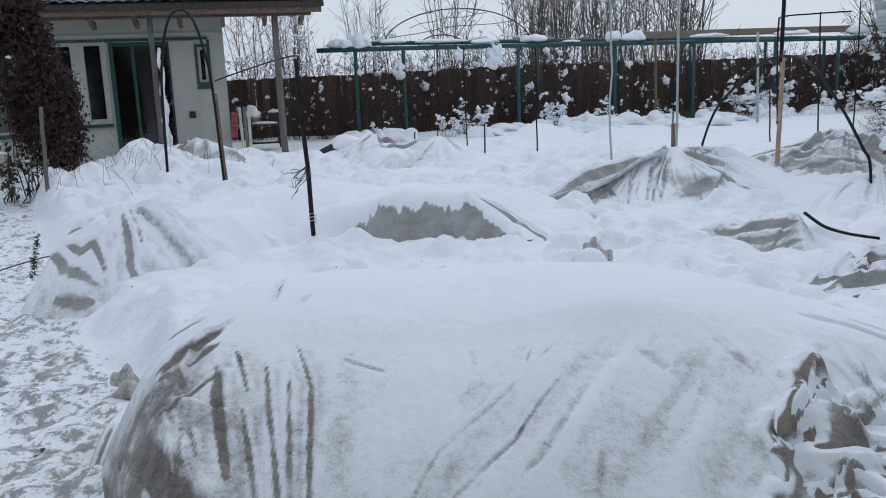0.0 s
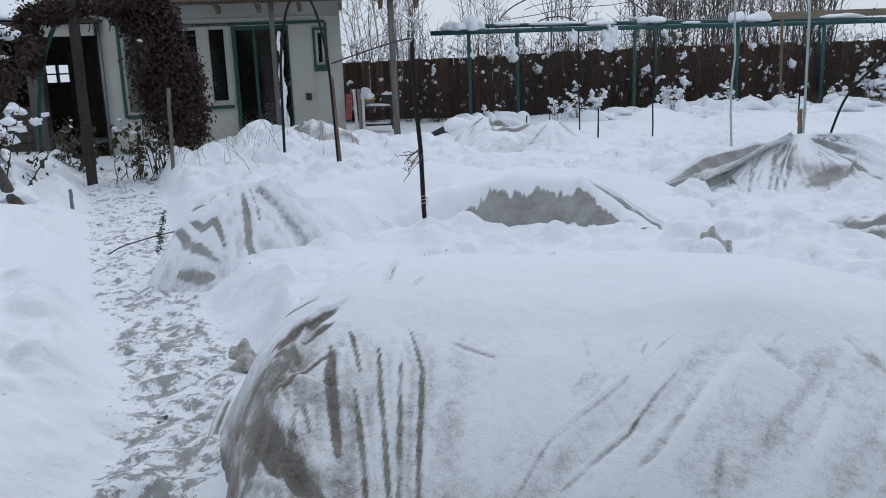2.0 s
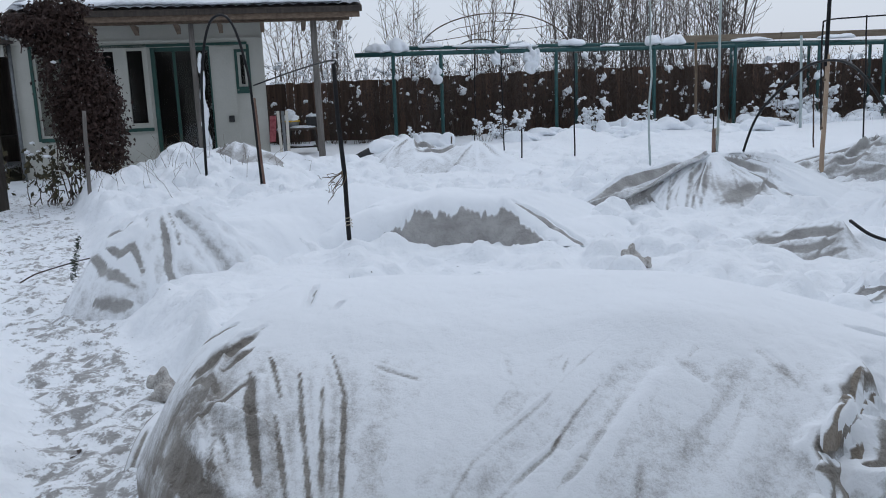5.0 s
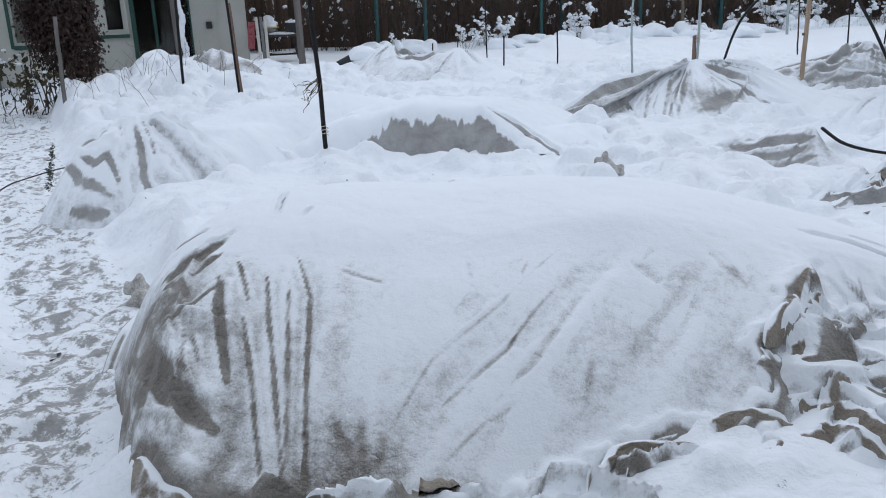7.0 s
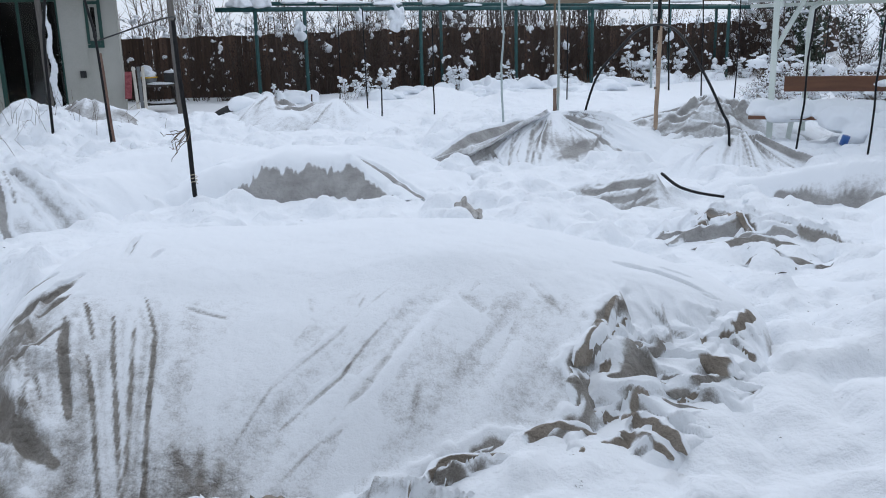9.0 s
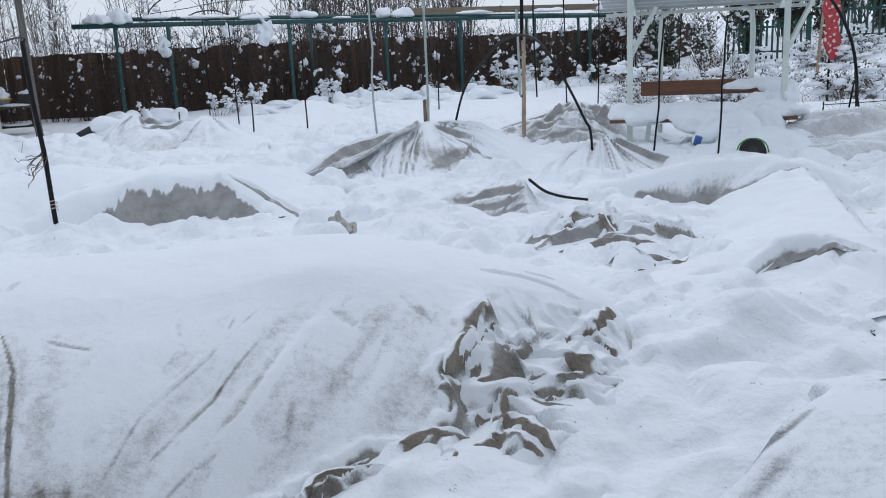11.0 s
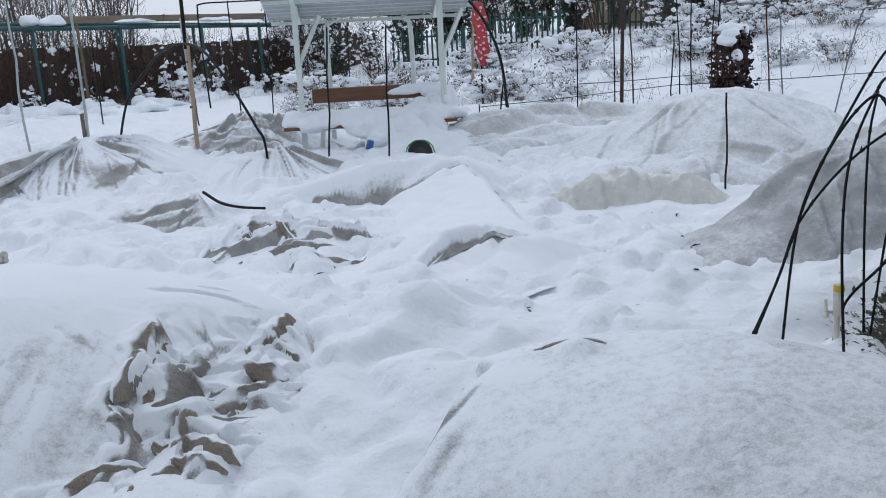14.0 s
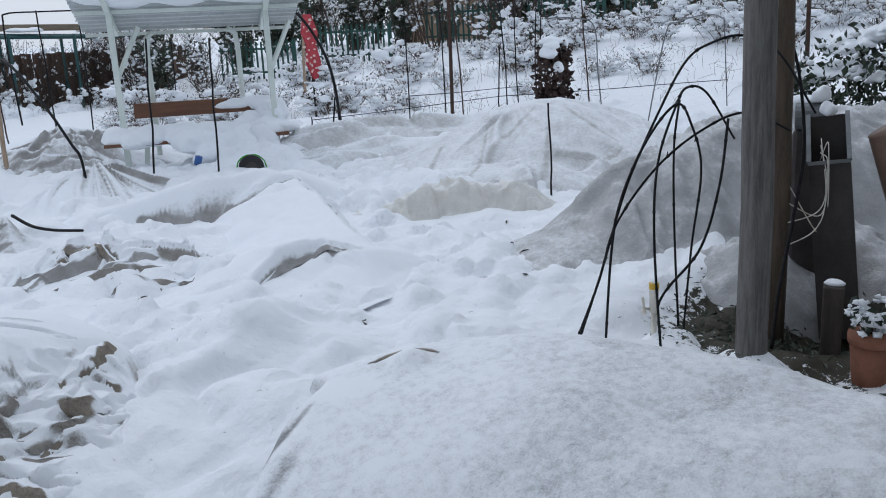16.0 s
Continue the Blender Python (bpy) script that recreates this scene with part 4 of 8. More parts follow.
def height_sheet(name, xs, ys, z, material, attrs, keep=None):
    """A sheet over a grid of the plan, with point attributes."""
    ny, nx = z.shape
    gx, gy = np.meshgrid(xs, ys)
    idx = np.arange(nx * ny).reshape(ny, nx)
    quads = np.stack([idx[:-1, :-1], idx[:-1, 1:], idx[1:, 1:], idx[1:, :-1]], -1).reshape(-1, 4)
    if keep is not None:
        k = keep[:-1, :-1] | keep[:-1, 1:] | keep[1:, 1:] | keep[1:, :-1]
        quads = quads[k.reshape(-1)]
    used = np.unique(quads)
    back = np.full(nx * ny, -1)
    back[used] = np.arange(len(used))
    pts = np.stack([gx, gy, z], -1).reshape(-1, 3)[used]
    m = bpy.data.meshes.new(name)
    m.vertices.add(len(pts))
    m.vertices.foreach_set("co", pts.ravel())
    m.loops.add(quads.size)
    m.loops.foreach_set("vertex_index", back[quads].ravel())
    m.polygons.add(len(quads))
    m.polygons.foreach_set("loop_start", np.arange(0, quads.size, 4))
    for key, val in attrs.items():
        a = m.attributes.new(key, "FLOAT", "POINT")
        a.data.foreach_set("value", np.asarray(val, float).reshape(-1)[used])
    m.materials.append(material)
    m.update(calc_edges=True)
    m.shade_smooth()
    return new(name, m)


# ---- the snow-covered ground ----
def stretched(lo, hi, fine, far):
    mid = np.arange(lo, hi, fine)
    out, s = [hi], fine
    while out[-1] < far:
        s *= 1.13
        out.append(out[-1] + s)
    low, s = [lo], fine
    while low[-1] > -far:
        s *= 1.13
        low.append(low[-1] - s)
    return np.concatenate([np.array(low[1:])[::-1], mid, np.array(out)])


gx, gy = stretched(-6.3, 9.0, 0.03, 400), stretched(0.6, 15.0, 0.03, 400)
GX, GY = np.meshgrid(gx, gy)
d_path, along_path, side_path = to_line(GX, GY, FOOTPATH)
half_path = 0.17 + 0.42 * along_path**1.4
wet = (0.51 * step01(half_path + 0.10, half_path - 0.08, d_path) - 0.1 * step01(0.3, 0.6, along_path)) * step01(15, 12, GY)
bare = np.maximum(0.95 * step01(1.0, 0.45, np.hypot((GX - 4.0) / 1.0, (GY - 1.38) / 0.72)), 0.95 * step01(1.2, 0.6, np.hypot(GX + 8.5, GY - 16.0)))
ground = height_sheet("ground", gx, gy, ground_z(GX, GY), GROUND, {"wet": wet, "bare": bare})
tagged(ground, "lumpy fresh snow with a trodden muddy footpath", "snow", kind="structure")


# ---- the covered beds ----
FOLD_U = np.array([-0.9, -0.5, -0.22, 0.0, 0.25, 0.6, 0.95, 1.15, 1.16, 1.0])
FOLD_V = np.array([-0.1, 0.12, 0.30, 0.36, 0.33, 0.24, 0.16, 0.09, 0.0, -0.1])


def cloth_fold(parent, shape, pts, size, material, seed):
    """A lapped fold of cloth along a line, overhanging on its right, with snow left on its back."""
    pts = np.asarray(pts, float)
    long = np.hypot(*np.diff(pts, axis=0).T).sum()
    n = max(8, int(long / 0.012))
    u = np.linspace(0, 1, n)
    q = np.arange(len(pts)) / (len(pts) - 1)
    cx, cy = (curve(q, pts[:, k], u) if len(pts) > 2 else np.interp(u, q, pts[:, k]) for k in (0, 1))
    cx, cy = cx + 0.3 * size * vnoise(u * long, u * 0 + seed, 0.12, seed), cy + 0.3 * size * vnoise(u * long, u * 0 + seed, 0.12, seed + 1)
    tx, ty = np.gradient(cx), np.gradient(cy)
    l = np.hypot(tx, ty) + 1e-9
    rx, ry = ty / l, -tx / l
    s = size * (0.2 + np.sin(math.pi * np.clip(u, 0.02, 0.98)) ** 0.6) * (1 + 0.5 * vnoise(u * long, u * 0, 0.08, seed + 2))
    low = shape(cx, cy)
    dent = 1 + 0.16 * vnoise(u[:, None] * long * 3 + 0 * FOLD_U, FOLD_U[None, :] + 0 * u[:, None], 0.2, seed + 3)
    x = cx[:, None] + rx[:, None] * s[:, None] * (FOLD_U - 0.35) * dent
    y = cy[:, None] + ry[:, None] * s[:, None] * (FOLD_U - 0.35) * dent
    z = 0.5 * low[:, None] + 0.5 * shape(x, y) + s[:, None] * FOLD_V * dent
    z[:, 0] = shape(x[:, 0], y[:, 0]) - 0.004
    p = np.stack([x, y, z], -1)
    nrm = np.cross(np.gradient(p, axis=0), np.gradient(p, axis=1))
    face = step01(2.5, 4.2, np.arange(10) + 0 * x)
    c = 0.95 - 1.2 * face + 0.6 * fbm(x, y, 0.07, 4, seed, 0.6) + 0.7 * step01(7.0, 9.0, np.arange(10) + 1.6 * vnoise(x, y, 0.05, seed + 5)) + 0.2 * step01(0.75, 0.97, np.abs(nrm[..., 2]) / (np.linalg.norm(nrm, axis=-1) + 1e-12))
    k = len(FOLD_U)
    b = Buf().add(p.reshape(-1, 3), [(i * k + j, (i + 1) * k + j, (i + 1) * k + j + 1, i * k + j + 1) for i in range(n - 1) for j in range(k - 1)])
    ob = part("fold", b, material, parent, smooth=True)
    ob.data.attributes.new("cover", "FLOAT", "POINT").data.foreach_set("value", c.ravel())
    return ob


def zigzag(v, seed):
    """A broken line through uneven heights from -1 to 1, one for each whole number."""
    k = np.floor(v).astype(np.int64)
    a, b = lattice(k, 0 * k + 3, seed), lattice(k + 1, 0 * k + 3, seed)
    return a + (b - a) * (v - k)


def cloth_flap(parent, shape, x, y, turn, length, height, material, seed):
    """A crushed flap of wet cloth that leans out of the snow: its face creased and bare, its upper edge folded back under snow."""
    n, m = 34, 9
    length, height = 1.9 * length, 0.72 * height
    u, v = np.meshgrid(np.linspace(-0.5, 0.5, n), np.linspace(0, 1, m), indexing="ij")
    c, q = math.cos(math.radians(turn)), math.sin(math.radians(turn))
    top = np.cos(math.pi * u) ** 0.8 * (0.85 + 0.18 * zigzag(u * 4 + 7, seed + 1) + 0.10 * zigzag(u * 13 + 7, seed + 7))
    rise = np.interp(v, [0, 0.2, 0.72, 0.82, 1.0], [-0.5, 0.0, 0.95, 1.0, 0.45])
    back = np.interp(v, [0, 0.2, 0.72, 0.82, 1.0], [-0.1, 0.0, 0.75, 1.0, 1.9])
    crease = 0.35 * zigzag(u * 4 + 1.3 * v + 20, seed + 2) + 0.14 * zigzag(u * 11 - 1.7 * v + 40, seed + 3)
    away = height * (back * (0.3 + 0.7 * top) + crease) + 0.22 * length * zigzag(u * 0 + 0.5, seed + 8) * (4 * u * u - 0.4)
    px = x + c * u * length - q * away
    py = y + q * u * length + c * away
    pz = shape(np.array([x]), np.array([y]))[0] * 0.4 + 0.6 * shape(px, py) + height * rise * top
    cover = 0.02 + 1.0 * step01(0.70, 0.84, v + 0.16 * zigzag(u * 9 + 80, seed + 5)) + 0.8 * step01(0.35, 0.7, vnoise(px * 1.0, pz + py, 0.07, seed + 6) + 0.10)
    b = Buf().add(np.stack([px, py, pz], -1).reshape(-1, 3), [(i * m + j, (i + 1) * m + j, (i + 1) * m + j + 1, i * m + j + 1) for i in range(n - 1) for j in range(m - 1)])
    ob = part("flap", b, material, parent, smooth=True)
    ob.data.attributes.new("cover", "FLOAT", "POINT").data.foreach_set("value", cover.ravel())
    ob.data.set_sharp_from_angle(angle=math.radians(28))
    return ob


def covered_bed(name, shape, x0, x1, y0, y1, spacing, material, label, cover=0.75, steep=1.6, patches=(), extra=None, category="garden cover", crust=0.022, lines=(), laps=0.6, crisp=1.7):
    """A cloth over a bed, and on it the snow that has stayed, with a thickness of its own."""
    xs, ys = np.arange(x0, x1, spacing), np.arange(y0, y1, spacing)
    X, Y = np.meshgrid(xs, ys)
    z, g = shape(X, Y), ground_z(X, Y)
    relief, shed = strips(X, Y, lines, 0.75 * spacing)
    z = z + relief
    dy, dx = np.gradient(z, spacing)
    nz = 1 / np.sqrt(1 + dx * dx + dy * dy)
    bend = np.gradient(dx, spacing, axis=1) + np.gradient(dy, spacing, axis=0)
    c = cover + steep * (nz - 0.86) + 0.006 * np.clip(-bend, -12, 12)
    for px, py, r, amount in patches:
        q = np.hypot(X - px, Y - py) / r
        c = c - amount * np.exp(-q * q * (1 + 0.5 * vnoise(X, Y, r * 0.8, 77)))
    if extra is not None:
        c = extra(X, Y, z, c)
    c = 0.45 + (c - 0.45 - 1.15 * shed) * crisp
    c = np.clip(c, -0.5, 1.4)
    near = z > g - 0.08
    t = thing(name, Matrix(), label, category, "covered garden beds")
    cloth = height_sheet("cloth", xs, ys, z, material, {"cover": c}, near)
    cloth.parent = t
    lie = c + 0.16 * fbm(X, Y, 0.22, 4, 83) - 0.80
    top = z + np.clip(crust * 2.2 * lie, -0.03, crust) + 0.25 * crust * np.clip(lie * 4, 0, 1) * fbm(X, Y, 0.12, 3, 87)
    layer = height_sheet("snow_layer", xs, ys, top, material, {"cover": c + 0.12}, near & (lie > -0.12))
    layer.parent = t
    tagged(layer, "crust of snow lying on the cloth", kind="stuff")
    for k, (pts, half, amount) in enumerate(lines):
        if amount >= 0.99 or (amount >= laps and (pts[0][0] > 0.3 or material is CLOTH)):
            cloth_fold(t, shape, pts, min(max(1.2 * half, 0.012), 0.045), WET_FOLD if material in (CLOTH_DARK, CLOTH_GREY) else material, 300 + k)
    return t


def front_cover(x, y, z, c):
    c = c + 0.5 * step01(2.8, 3.15, y) * step01(-0.85, -0.4, x)
    # wind-thinned streaks that run down the slope with the folds
    a1 = np.arctan2(x + 0.45, 4.6 - y)
    left = fbm(a1 * 2.2, y * 0.12 + 3, 0.045, 3, 95)
    u, v = (x * 0.77 - (y - 2.6) * 0.64), (x * 0.64 + (y - 2.6) * 0.77)
    mid = fbm(u, v * 0.10 + 7, 0.06, 3, 97)
    streak = np.where(x < 0, 1.0, 0.0) * (1 - step01(-0.3, 0.05, x)) * left + step01(-0.3, 0.05, x) * mid
    slope = step01(3.12, 2.86, y + 0.05 * vnoise(x, y, 0.3, 98))
    c = c + slope * (0.07 * streak + 0.05 * fbm(x, y, 0.35, 3, 99) - 0.10)
    past, inside = lapped(x, y)
    heap_ = step01(-0.01, 0.03, past) * step01(-0.05, 0.05, inside) * step01(3.0, 2.85, y)
    gy_, gx_ = np.gradient(z, 0.0078)
    nz = 1 / np.sqrt(1 + gx_ * gx_ + gy_ * gy_)
    shown = 1.3 * (nz - 0.66) + 0.3 * fbm(x, y, 0.12, 3, 103)
    pleated = step01(-0.75, -0.6, x) * step01(-0.15, -0.35, x) * step01(2.95, 2.75, y)
    flank = step01(-0.58, -0.75, x) * step01(3.1, 2.8, y)
    foot_ = step01(2.5, 2.2, y) * step01(0.0, 0.3, x) * step01(0.02, -0.02, past)
    lip = np.exp(-((past - 0.004) / 0.014) ** 2) * step01(2.9, 2.75, y) * step01(0.25, 0.5, x) * step01(-0.3, 0.3, vnoise(x, y, 0.12, 104) + 0.25)
    c = c + 0.12 * foot_ - 0.10 * pleated - 0.9 * lip
    c = c * (1 - flank) + flank * (0.50 + 0.22 * fbm(y + 0.3 * x, 1.4 * z, 0.09, 3, 101, 0.6) + 0.5 * (c - 0.75))
    return c * (1 - heap_) + (0.78 + shown) * heap_


front_bed = covered_bed("covered_bed", bed_front, -1.3, 2.0, 1.9, 4.6, 0.0078, CLOTH_DARK,
            "long mound under grey frost cloth crusted with snow", 0.78, 0.75,
            [(1.14, 2.54, 0.055, 0.55), (1.07, 2.45, 0.05, 0.4), (1.30, 2.58, 0.06, 0.4), (1.45, 2.52, 0.06, 0.4), (1.54, 2.79, 0.05, 0.7), (0.93, 2.43, 0.03, 0.5), (1.0, 2.26, 0.06, 0.35),
             (-0.17, 2.22, 0.10, 0.3), (-0.32, 2.05, 0.10, 0.9), (-0.08, 2.04, 0.09, 0.9), (0.1, 2.06, 0.07, 0.7), (-0.5, 2.12, 0.08, 0.6)], front_cover, crust=0.012, crisp=1.1, lines=FRONT_LEFT + FRONT_FLANK + FRONT_MIDDLE + FRONT_TAIL + FRONT_FOOT, laps=0.72)
# flaps of the crushed end: place, turn in degrees, length and height
FLAPS = [(1.17, 2.60, 40, 0.20, 0.10), (1.35, 2.64, -10, 0.17, 0.055), (1.58, 2.86, 40, 0.20, 0.06), (1.31, 2.55, 20, 0.16, 0.035), (1.39, 2.50, 12, 0.25, 0.05), (1.15, 2.49, 35, 0.17, 0.04),
         (1.20, 2.46, -4, 0.15, 0.04), (1.23, 2.36, 8, 0.09, 0.05), (1.10, 2.34, -50, 0.12, 0.06), (0.97, 2.46, 55, 0.12, 0.085), (0.80, 2.31, 15, 0.16, 0.035), (0.86, 2.20, 30, 0.15, 0.045),
         (0.76, 2.15, 38, 0.14, 0.055), (1.06, 2.66, 48, 0.22, 0.035), (1.58, 2.72, -70, 0.14, 0.045), (0.64, 2.26, 30, 0.20, 0.025), (0.51, 2.18, 32, 0.18, 0.025), (1.08, 2.60, 41, 0.10, 0.06),
         (1.25, 2.55, 3, 0.12, 0.035), (0.94, 2.26, 20, 0.13, 0.04), (1.04, 2.29, -35, 0.11, 0.045), (1.46, 2.60, -15, 0.14, 0.035), (1.00, 2.38, 10, 0.12, 0.04), (1.30, 2.44, -20, 0.12, 0.035)]
for k, (x, y, turn, length, height) in enumerate(FLAPS):
    cloth_flap(front_bed, bed_front, x, y, turn, length, height, WET_FOLD if k % 3 else CLOTH_DARK, 500 + 11 * k)
covered_bed("covered_bed", bed_beside_path, -3.3, 0.3, 4.6, 8.6, 0.016, CLOTH, "low mound under pale frost cloth beside the footpath", 0.83, 0.9, lines=PATH_FOLDS, laps=2)
def arch_cover(x, y, z, c):
    top = np.interp(x, [-1.3, -0.75, -0.25, 0.25, 0.58, 0.85], [0.34, 0.55, 0.645, 0.60, 0.42, 0.26])
    share = (z - 0.2) / (top - 0.2) + 0.10 * fbm(x, z * 0.2, 0.05, 3, 105, 0.7) + 0.10 * vnoise(x, z * 0, 0.23, 106)
    bare_front = step01(0.84, 0.62, share + 0.3 * ((x + 0.05) / 0.7) ** 2) * step01(-0.86, -0.55, x) * step01(0.64, 0.42, x) * step01(7.0, 6.85, y)
    return 0.95 + 0.1 * (c - 0.8) - 1.15 * bare_front


covered_bed("covered_bed", bed_arch, -1.6, 1.2, 6.3, 8.5, 0.016, CLOTH, "arched frost cloth with a bare grey front and snow cap", 0.9, 1.7, extra=arch_cover, lines=ARCH_FOLDS, crisp=1.4, laps=0.8)
tent = covered_bed("covered_bed", bed_tent, 0.4, 3.7, 6.4, 9.5, 0.010, CLOTH, "pleated grey frost cloth hung like a tent", 0.66, 1.4,
            [(2.28, 7.80, 0.20, 0.35), (2.12, 8.0, 0.12, 0.25), (2.5, 7.76, 0.12, 0.25)], extra=lambda x, y, z, c: c + 0.30 * step01(2.3, 2.65, x) + 0.14 * step01(1.7, 1.3, x), lines=TENT_FOLDS + TENT_RIGHT, laps=2, crisp=1.3)
# the wing of cloth that laps over the tent's side, its lower edge hanging free
n, m = 70, 12
u, v = np.meshgrid(np.linspace(0, 1, n), np.linspace(0, 1, m), indexing="ij")
wide = 0.10 + 0.20 * np.sin(math.pi * np.clip(0.15 + 0.75 * u, 0, 1))
off = (v - 0.45) * wide + 0.012 * vnoise(u * 1.5, v, 0.2, 208)
wx, wy = 0.80 + 1.34 * u + 0.55 * off, 7.36 + 1.06 * u + 0.83 * off
ridge_x, ridge_y = 0.80 + 1.34 * u + 0.04, 7.36 + 1.06 * u + 0.06
wz = bed_tent(ridge_x, ridge_y) * (1 - step01(0.5, 1.0, v)) + bed_tent(wx, wy) * step01(0.5, 1.0, v) + 0.03 - 0.30 * np.clip(0.45 - v, 0, 1) * wide + 0.016 * np.abs(vnoise(u * 0.5, v, 0.14, 209)) * 3 - 0.05 * step01(0.85, 1.0, v) - 0.08 * step01(0.08, 0.0, u)
wing = part("wing", Buf().add(np.stack([wx, wy, wz], -1).reshape(-1, 3), [(i * m + j, (i + 1) * m + j, (i + 1) * m + j + 1, i * m + j + 1) for i in range(n - 1) for j in range(m - 1)]), CLOTH, tent, "loose grey wing of the cloth", smooth=True)
wing.data.attributes.new("cover", "FLOAT", "POINT").data.foreach_set("value", (0.40 + 0.35 * vnoise(u * 0.6, v, 0.12, 210) + 0.5 * step01(0.6, 0.95, v)).ravel())
thick = wing.modifiers.new("thickness", "SOLIDIFY")
thick.thickness = 0.006
covered_bed("covered_bed", bed_before_trellis, -2.8, 1.6, 10.9, 14.6, 0.022, CLOTH, "pleated pale frost cloth half buried in snow", 0.54, 1.3)
covered_bed("covered_bed", bed_beyond_tent, 2.4, 6.0, 8.5, 11.8, 0.018, CLOTH, "grey frost cloth with long folds, snow on its crest", 0.6, 1.3, lines=BEYOND_FOLDS, laps=0.9, crisp=1.3)
covered_bed("covered_bed", bed_by_house, -4.8, -2.0, 10.7, 13.6, 0.035, CLOTH, "frost cloth sticking out of the snow pile by the house", 0.42, 1.4)
covered_bed("cloth_scrap", cloth_scrap, 1.4, 3.0, 5.1, 6.6, 0.010, CLOTH, "crumpled wedge of grey frost cloth in the snow", 0.56, 1.5, lines=SCRAP_FOLDS, laps=2, crisp=1.3)
covered_bed("covered_bed", cloth_round_rod, 2.0, 4.7, 6.0, 8.0, 0.013, CLOTH, "frost cloth gathered round a black rod", 0.60, 1.4)
wet_heap = covered_bed("cloth_scrap", cloth_heap, 1.9, 3.5, 3.9, 5.5, 0.012, CLOTH_DARK, "heap of dark wet cloth scraps under snow", 0.90, 1.7, lines=HEAP_FOLDS)
for k, (x, y, turn, length, height) in enumerate(((2.25, 4.70, -25, 0.30, 0.08), (2.38, 4.42, -30, 0.34, 0.075), (2.15, 4.74, 20, 0.17, 0.07), (2.42, 4.18, -20, 0.2, 0.05), (2.05, 4.82, 10, 0.22, 0.05), (2.62, 4.1, 0, 0.18, 0.05), (2.5, 4.5, -15, 0.2, 0.06))):
    cloth_flap(wet_heap, lambda a, b: np.maximum(cloth_heap(a, b), ground_z(a, b) - 0.01), x, y, turn, length, height, CLOTH_DARK if k % 2 else CLOTH, 900 + 11 * k)
covered_bed("covered_bed", bed_low, 2.2, 5.0, 3.0, 7.6, 0.022, CLOTH, "flat snowed-in bed with a lifted cloth edge", 0.95, 1.0, lines=LOW_FOLDS, laps=0.85)
covered_bed("covered_bed", bed_peak, 4.8, 8.4, 3.0, 7.5, 0.022, CLOTH_PALE, "tall peaked mound under smooth frost cloth", 0.48, 0.8, lines=PEAK_FOLDS, crust=0.012, crisp=1.0)
covered_bed("covered_bed", bed_long, 4.7, 8.9, 5.4, 9.0, 0.022, CLOTH_PALE, "long rumpled mound under frost cloth", 0.45, 1.4, crisp=1.3)
covered_bed("plastic_sheet", plastic_sheet_roll, 3.9, 5.7, 3.1, 4.9, 0.014, PLASTIC_WARM, "bunched milky plastic sheet dusted with snow", 0.35, 1.0, crisp=1.0, category="plastic sheet")
covered_bed("covered_bed", bed_tunnel, 3.4, 6.8, 0.4, 3.9, 0.022, PLASTIC, "tall mound under milky plastic film", 0.30, 0.8, crisp=1.0)
covered_bed("covered_bed", bed_right, 0.9, 3.2, -1.8, 2.2, 0.014, CLOTH_GREY, "smooth mound under frost cloth dusted with snow", 0.62, 0.5,
            [(1.3, 1.3, 0.25, 0.2)], extra=lambda x, y, z, c: c + 0.04 - 0.13 * step01(-0.1, 0.25, 0.36 * (x - 1.79) - 0.93 * (y - 1.39) + 0.05 * vnoise(x, y, 0.3, 67)), crust=0.006, lines=RIGHT_FOLDS, crisp=1.0)


# ---- thrown clods of snow lying about ----
rng = np.random.RandomState(88)
b = Buf()
areas = [(-3.6, 11.2, 1.2, 1.1, 30, 0.06), (-2.4, 9.6, 0.9, 0.7, 8, 0.045), (0.6, 5.3, 1.4, 0.5, 8, 0.035), (2.6, 5.2, 0.6, 0.7, 8, 0.04), (-1.25, 4.3, 0.25, 0.5, 8, 0.035), (5.6, 6.2, 0.6, 0.6, 8, 0.045), (6.2, 3.6, 0.6, 0.3, 8, 0.045)]
for cx, cy, ax, ay, count, size in areas:
    for k in range(count):
        x, y = cx + ax * rng.normal(0, 0.6), cy + ay * rng.normal(0, 0.6)
        if to_line(np.array([x]), np.array([y]), FOOTPATH)[0][0] < 0.42 + 0.02 * y:
            continue
        r = size * rng.uniform(0.35, 1.35)
        z = float(ground_z(np.array([x]), np.array([y]))[0])
        b.blob((x, y, z - r * 0.25), (r * rng.uniform(0.8, 1.4), r * rng.uniform(0.8, 1.2), r * rng.uniform(0.6, 0.9)), rng.randint(9999), 2, 0.8)
tagged(part("snow_clods", b, SNOW, None, smooth=True), "thrown clods of snow", "snow", kind="stuff")


MELTING = []


def melt(ob, size):
    """Turns overlapping lumps into one skin."""
    mod = ob.modifiers.new("melt", "REMESH")
    mod.mode, mod.voxel_size, mod.use_smooth_shade = "VOXEL", size, True
    soft = ob.modifiers.new("soft", "SMOOTH")
    soft.factor, soft.iterations = 0.5, 3
    MELTING.append(ob)
    return ob


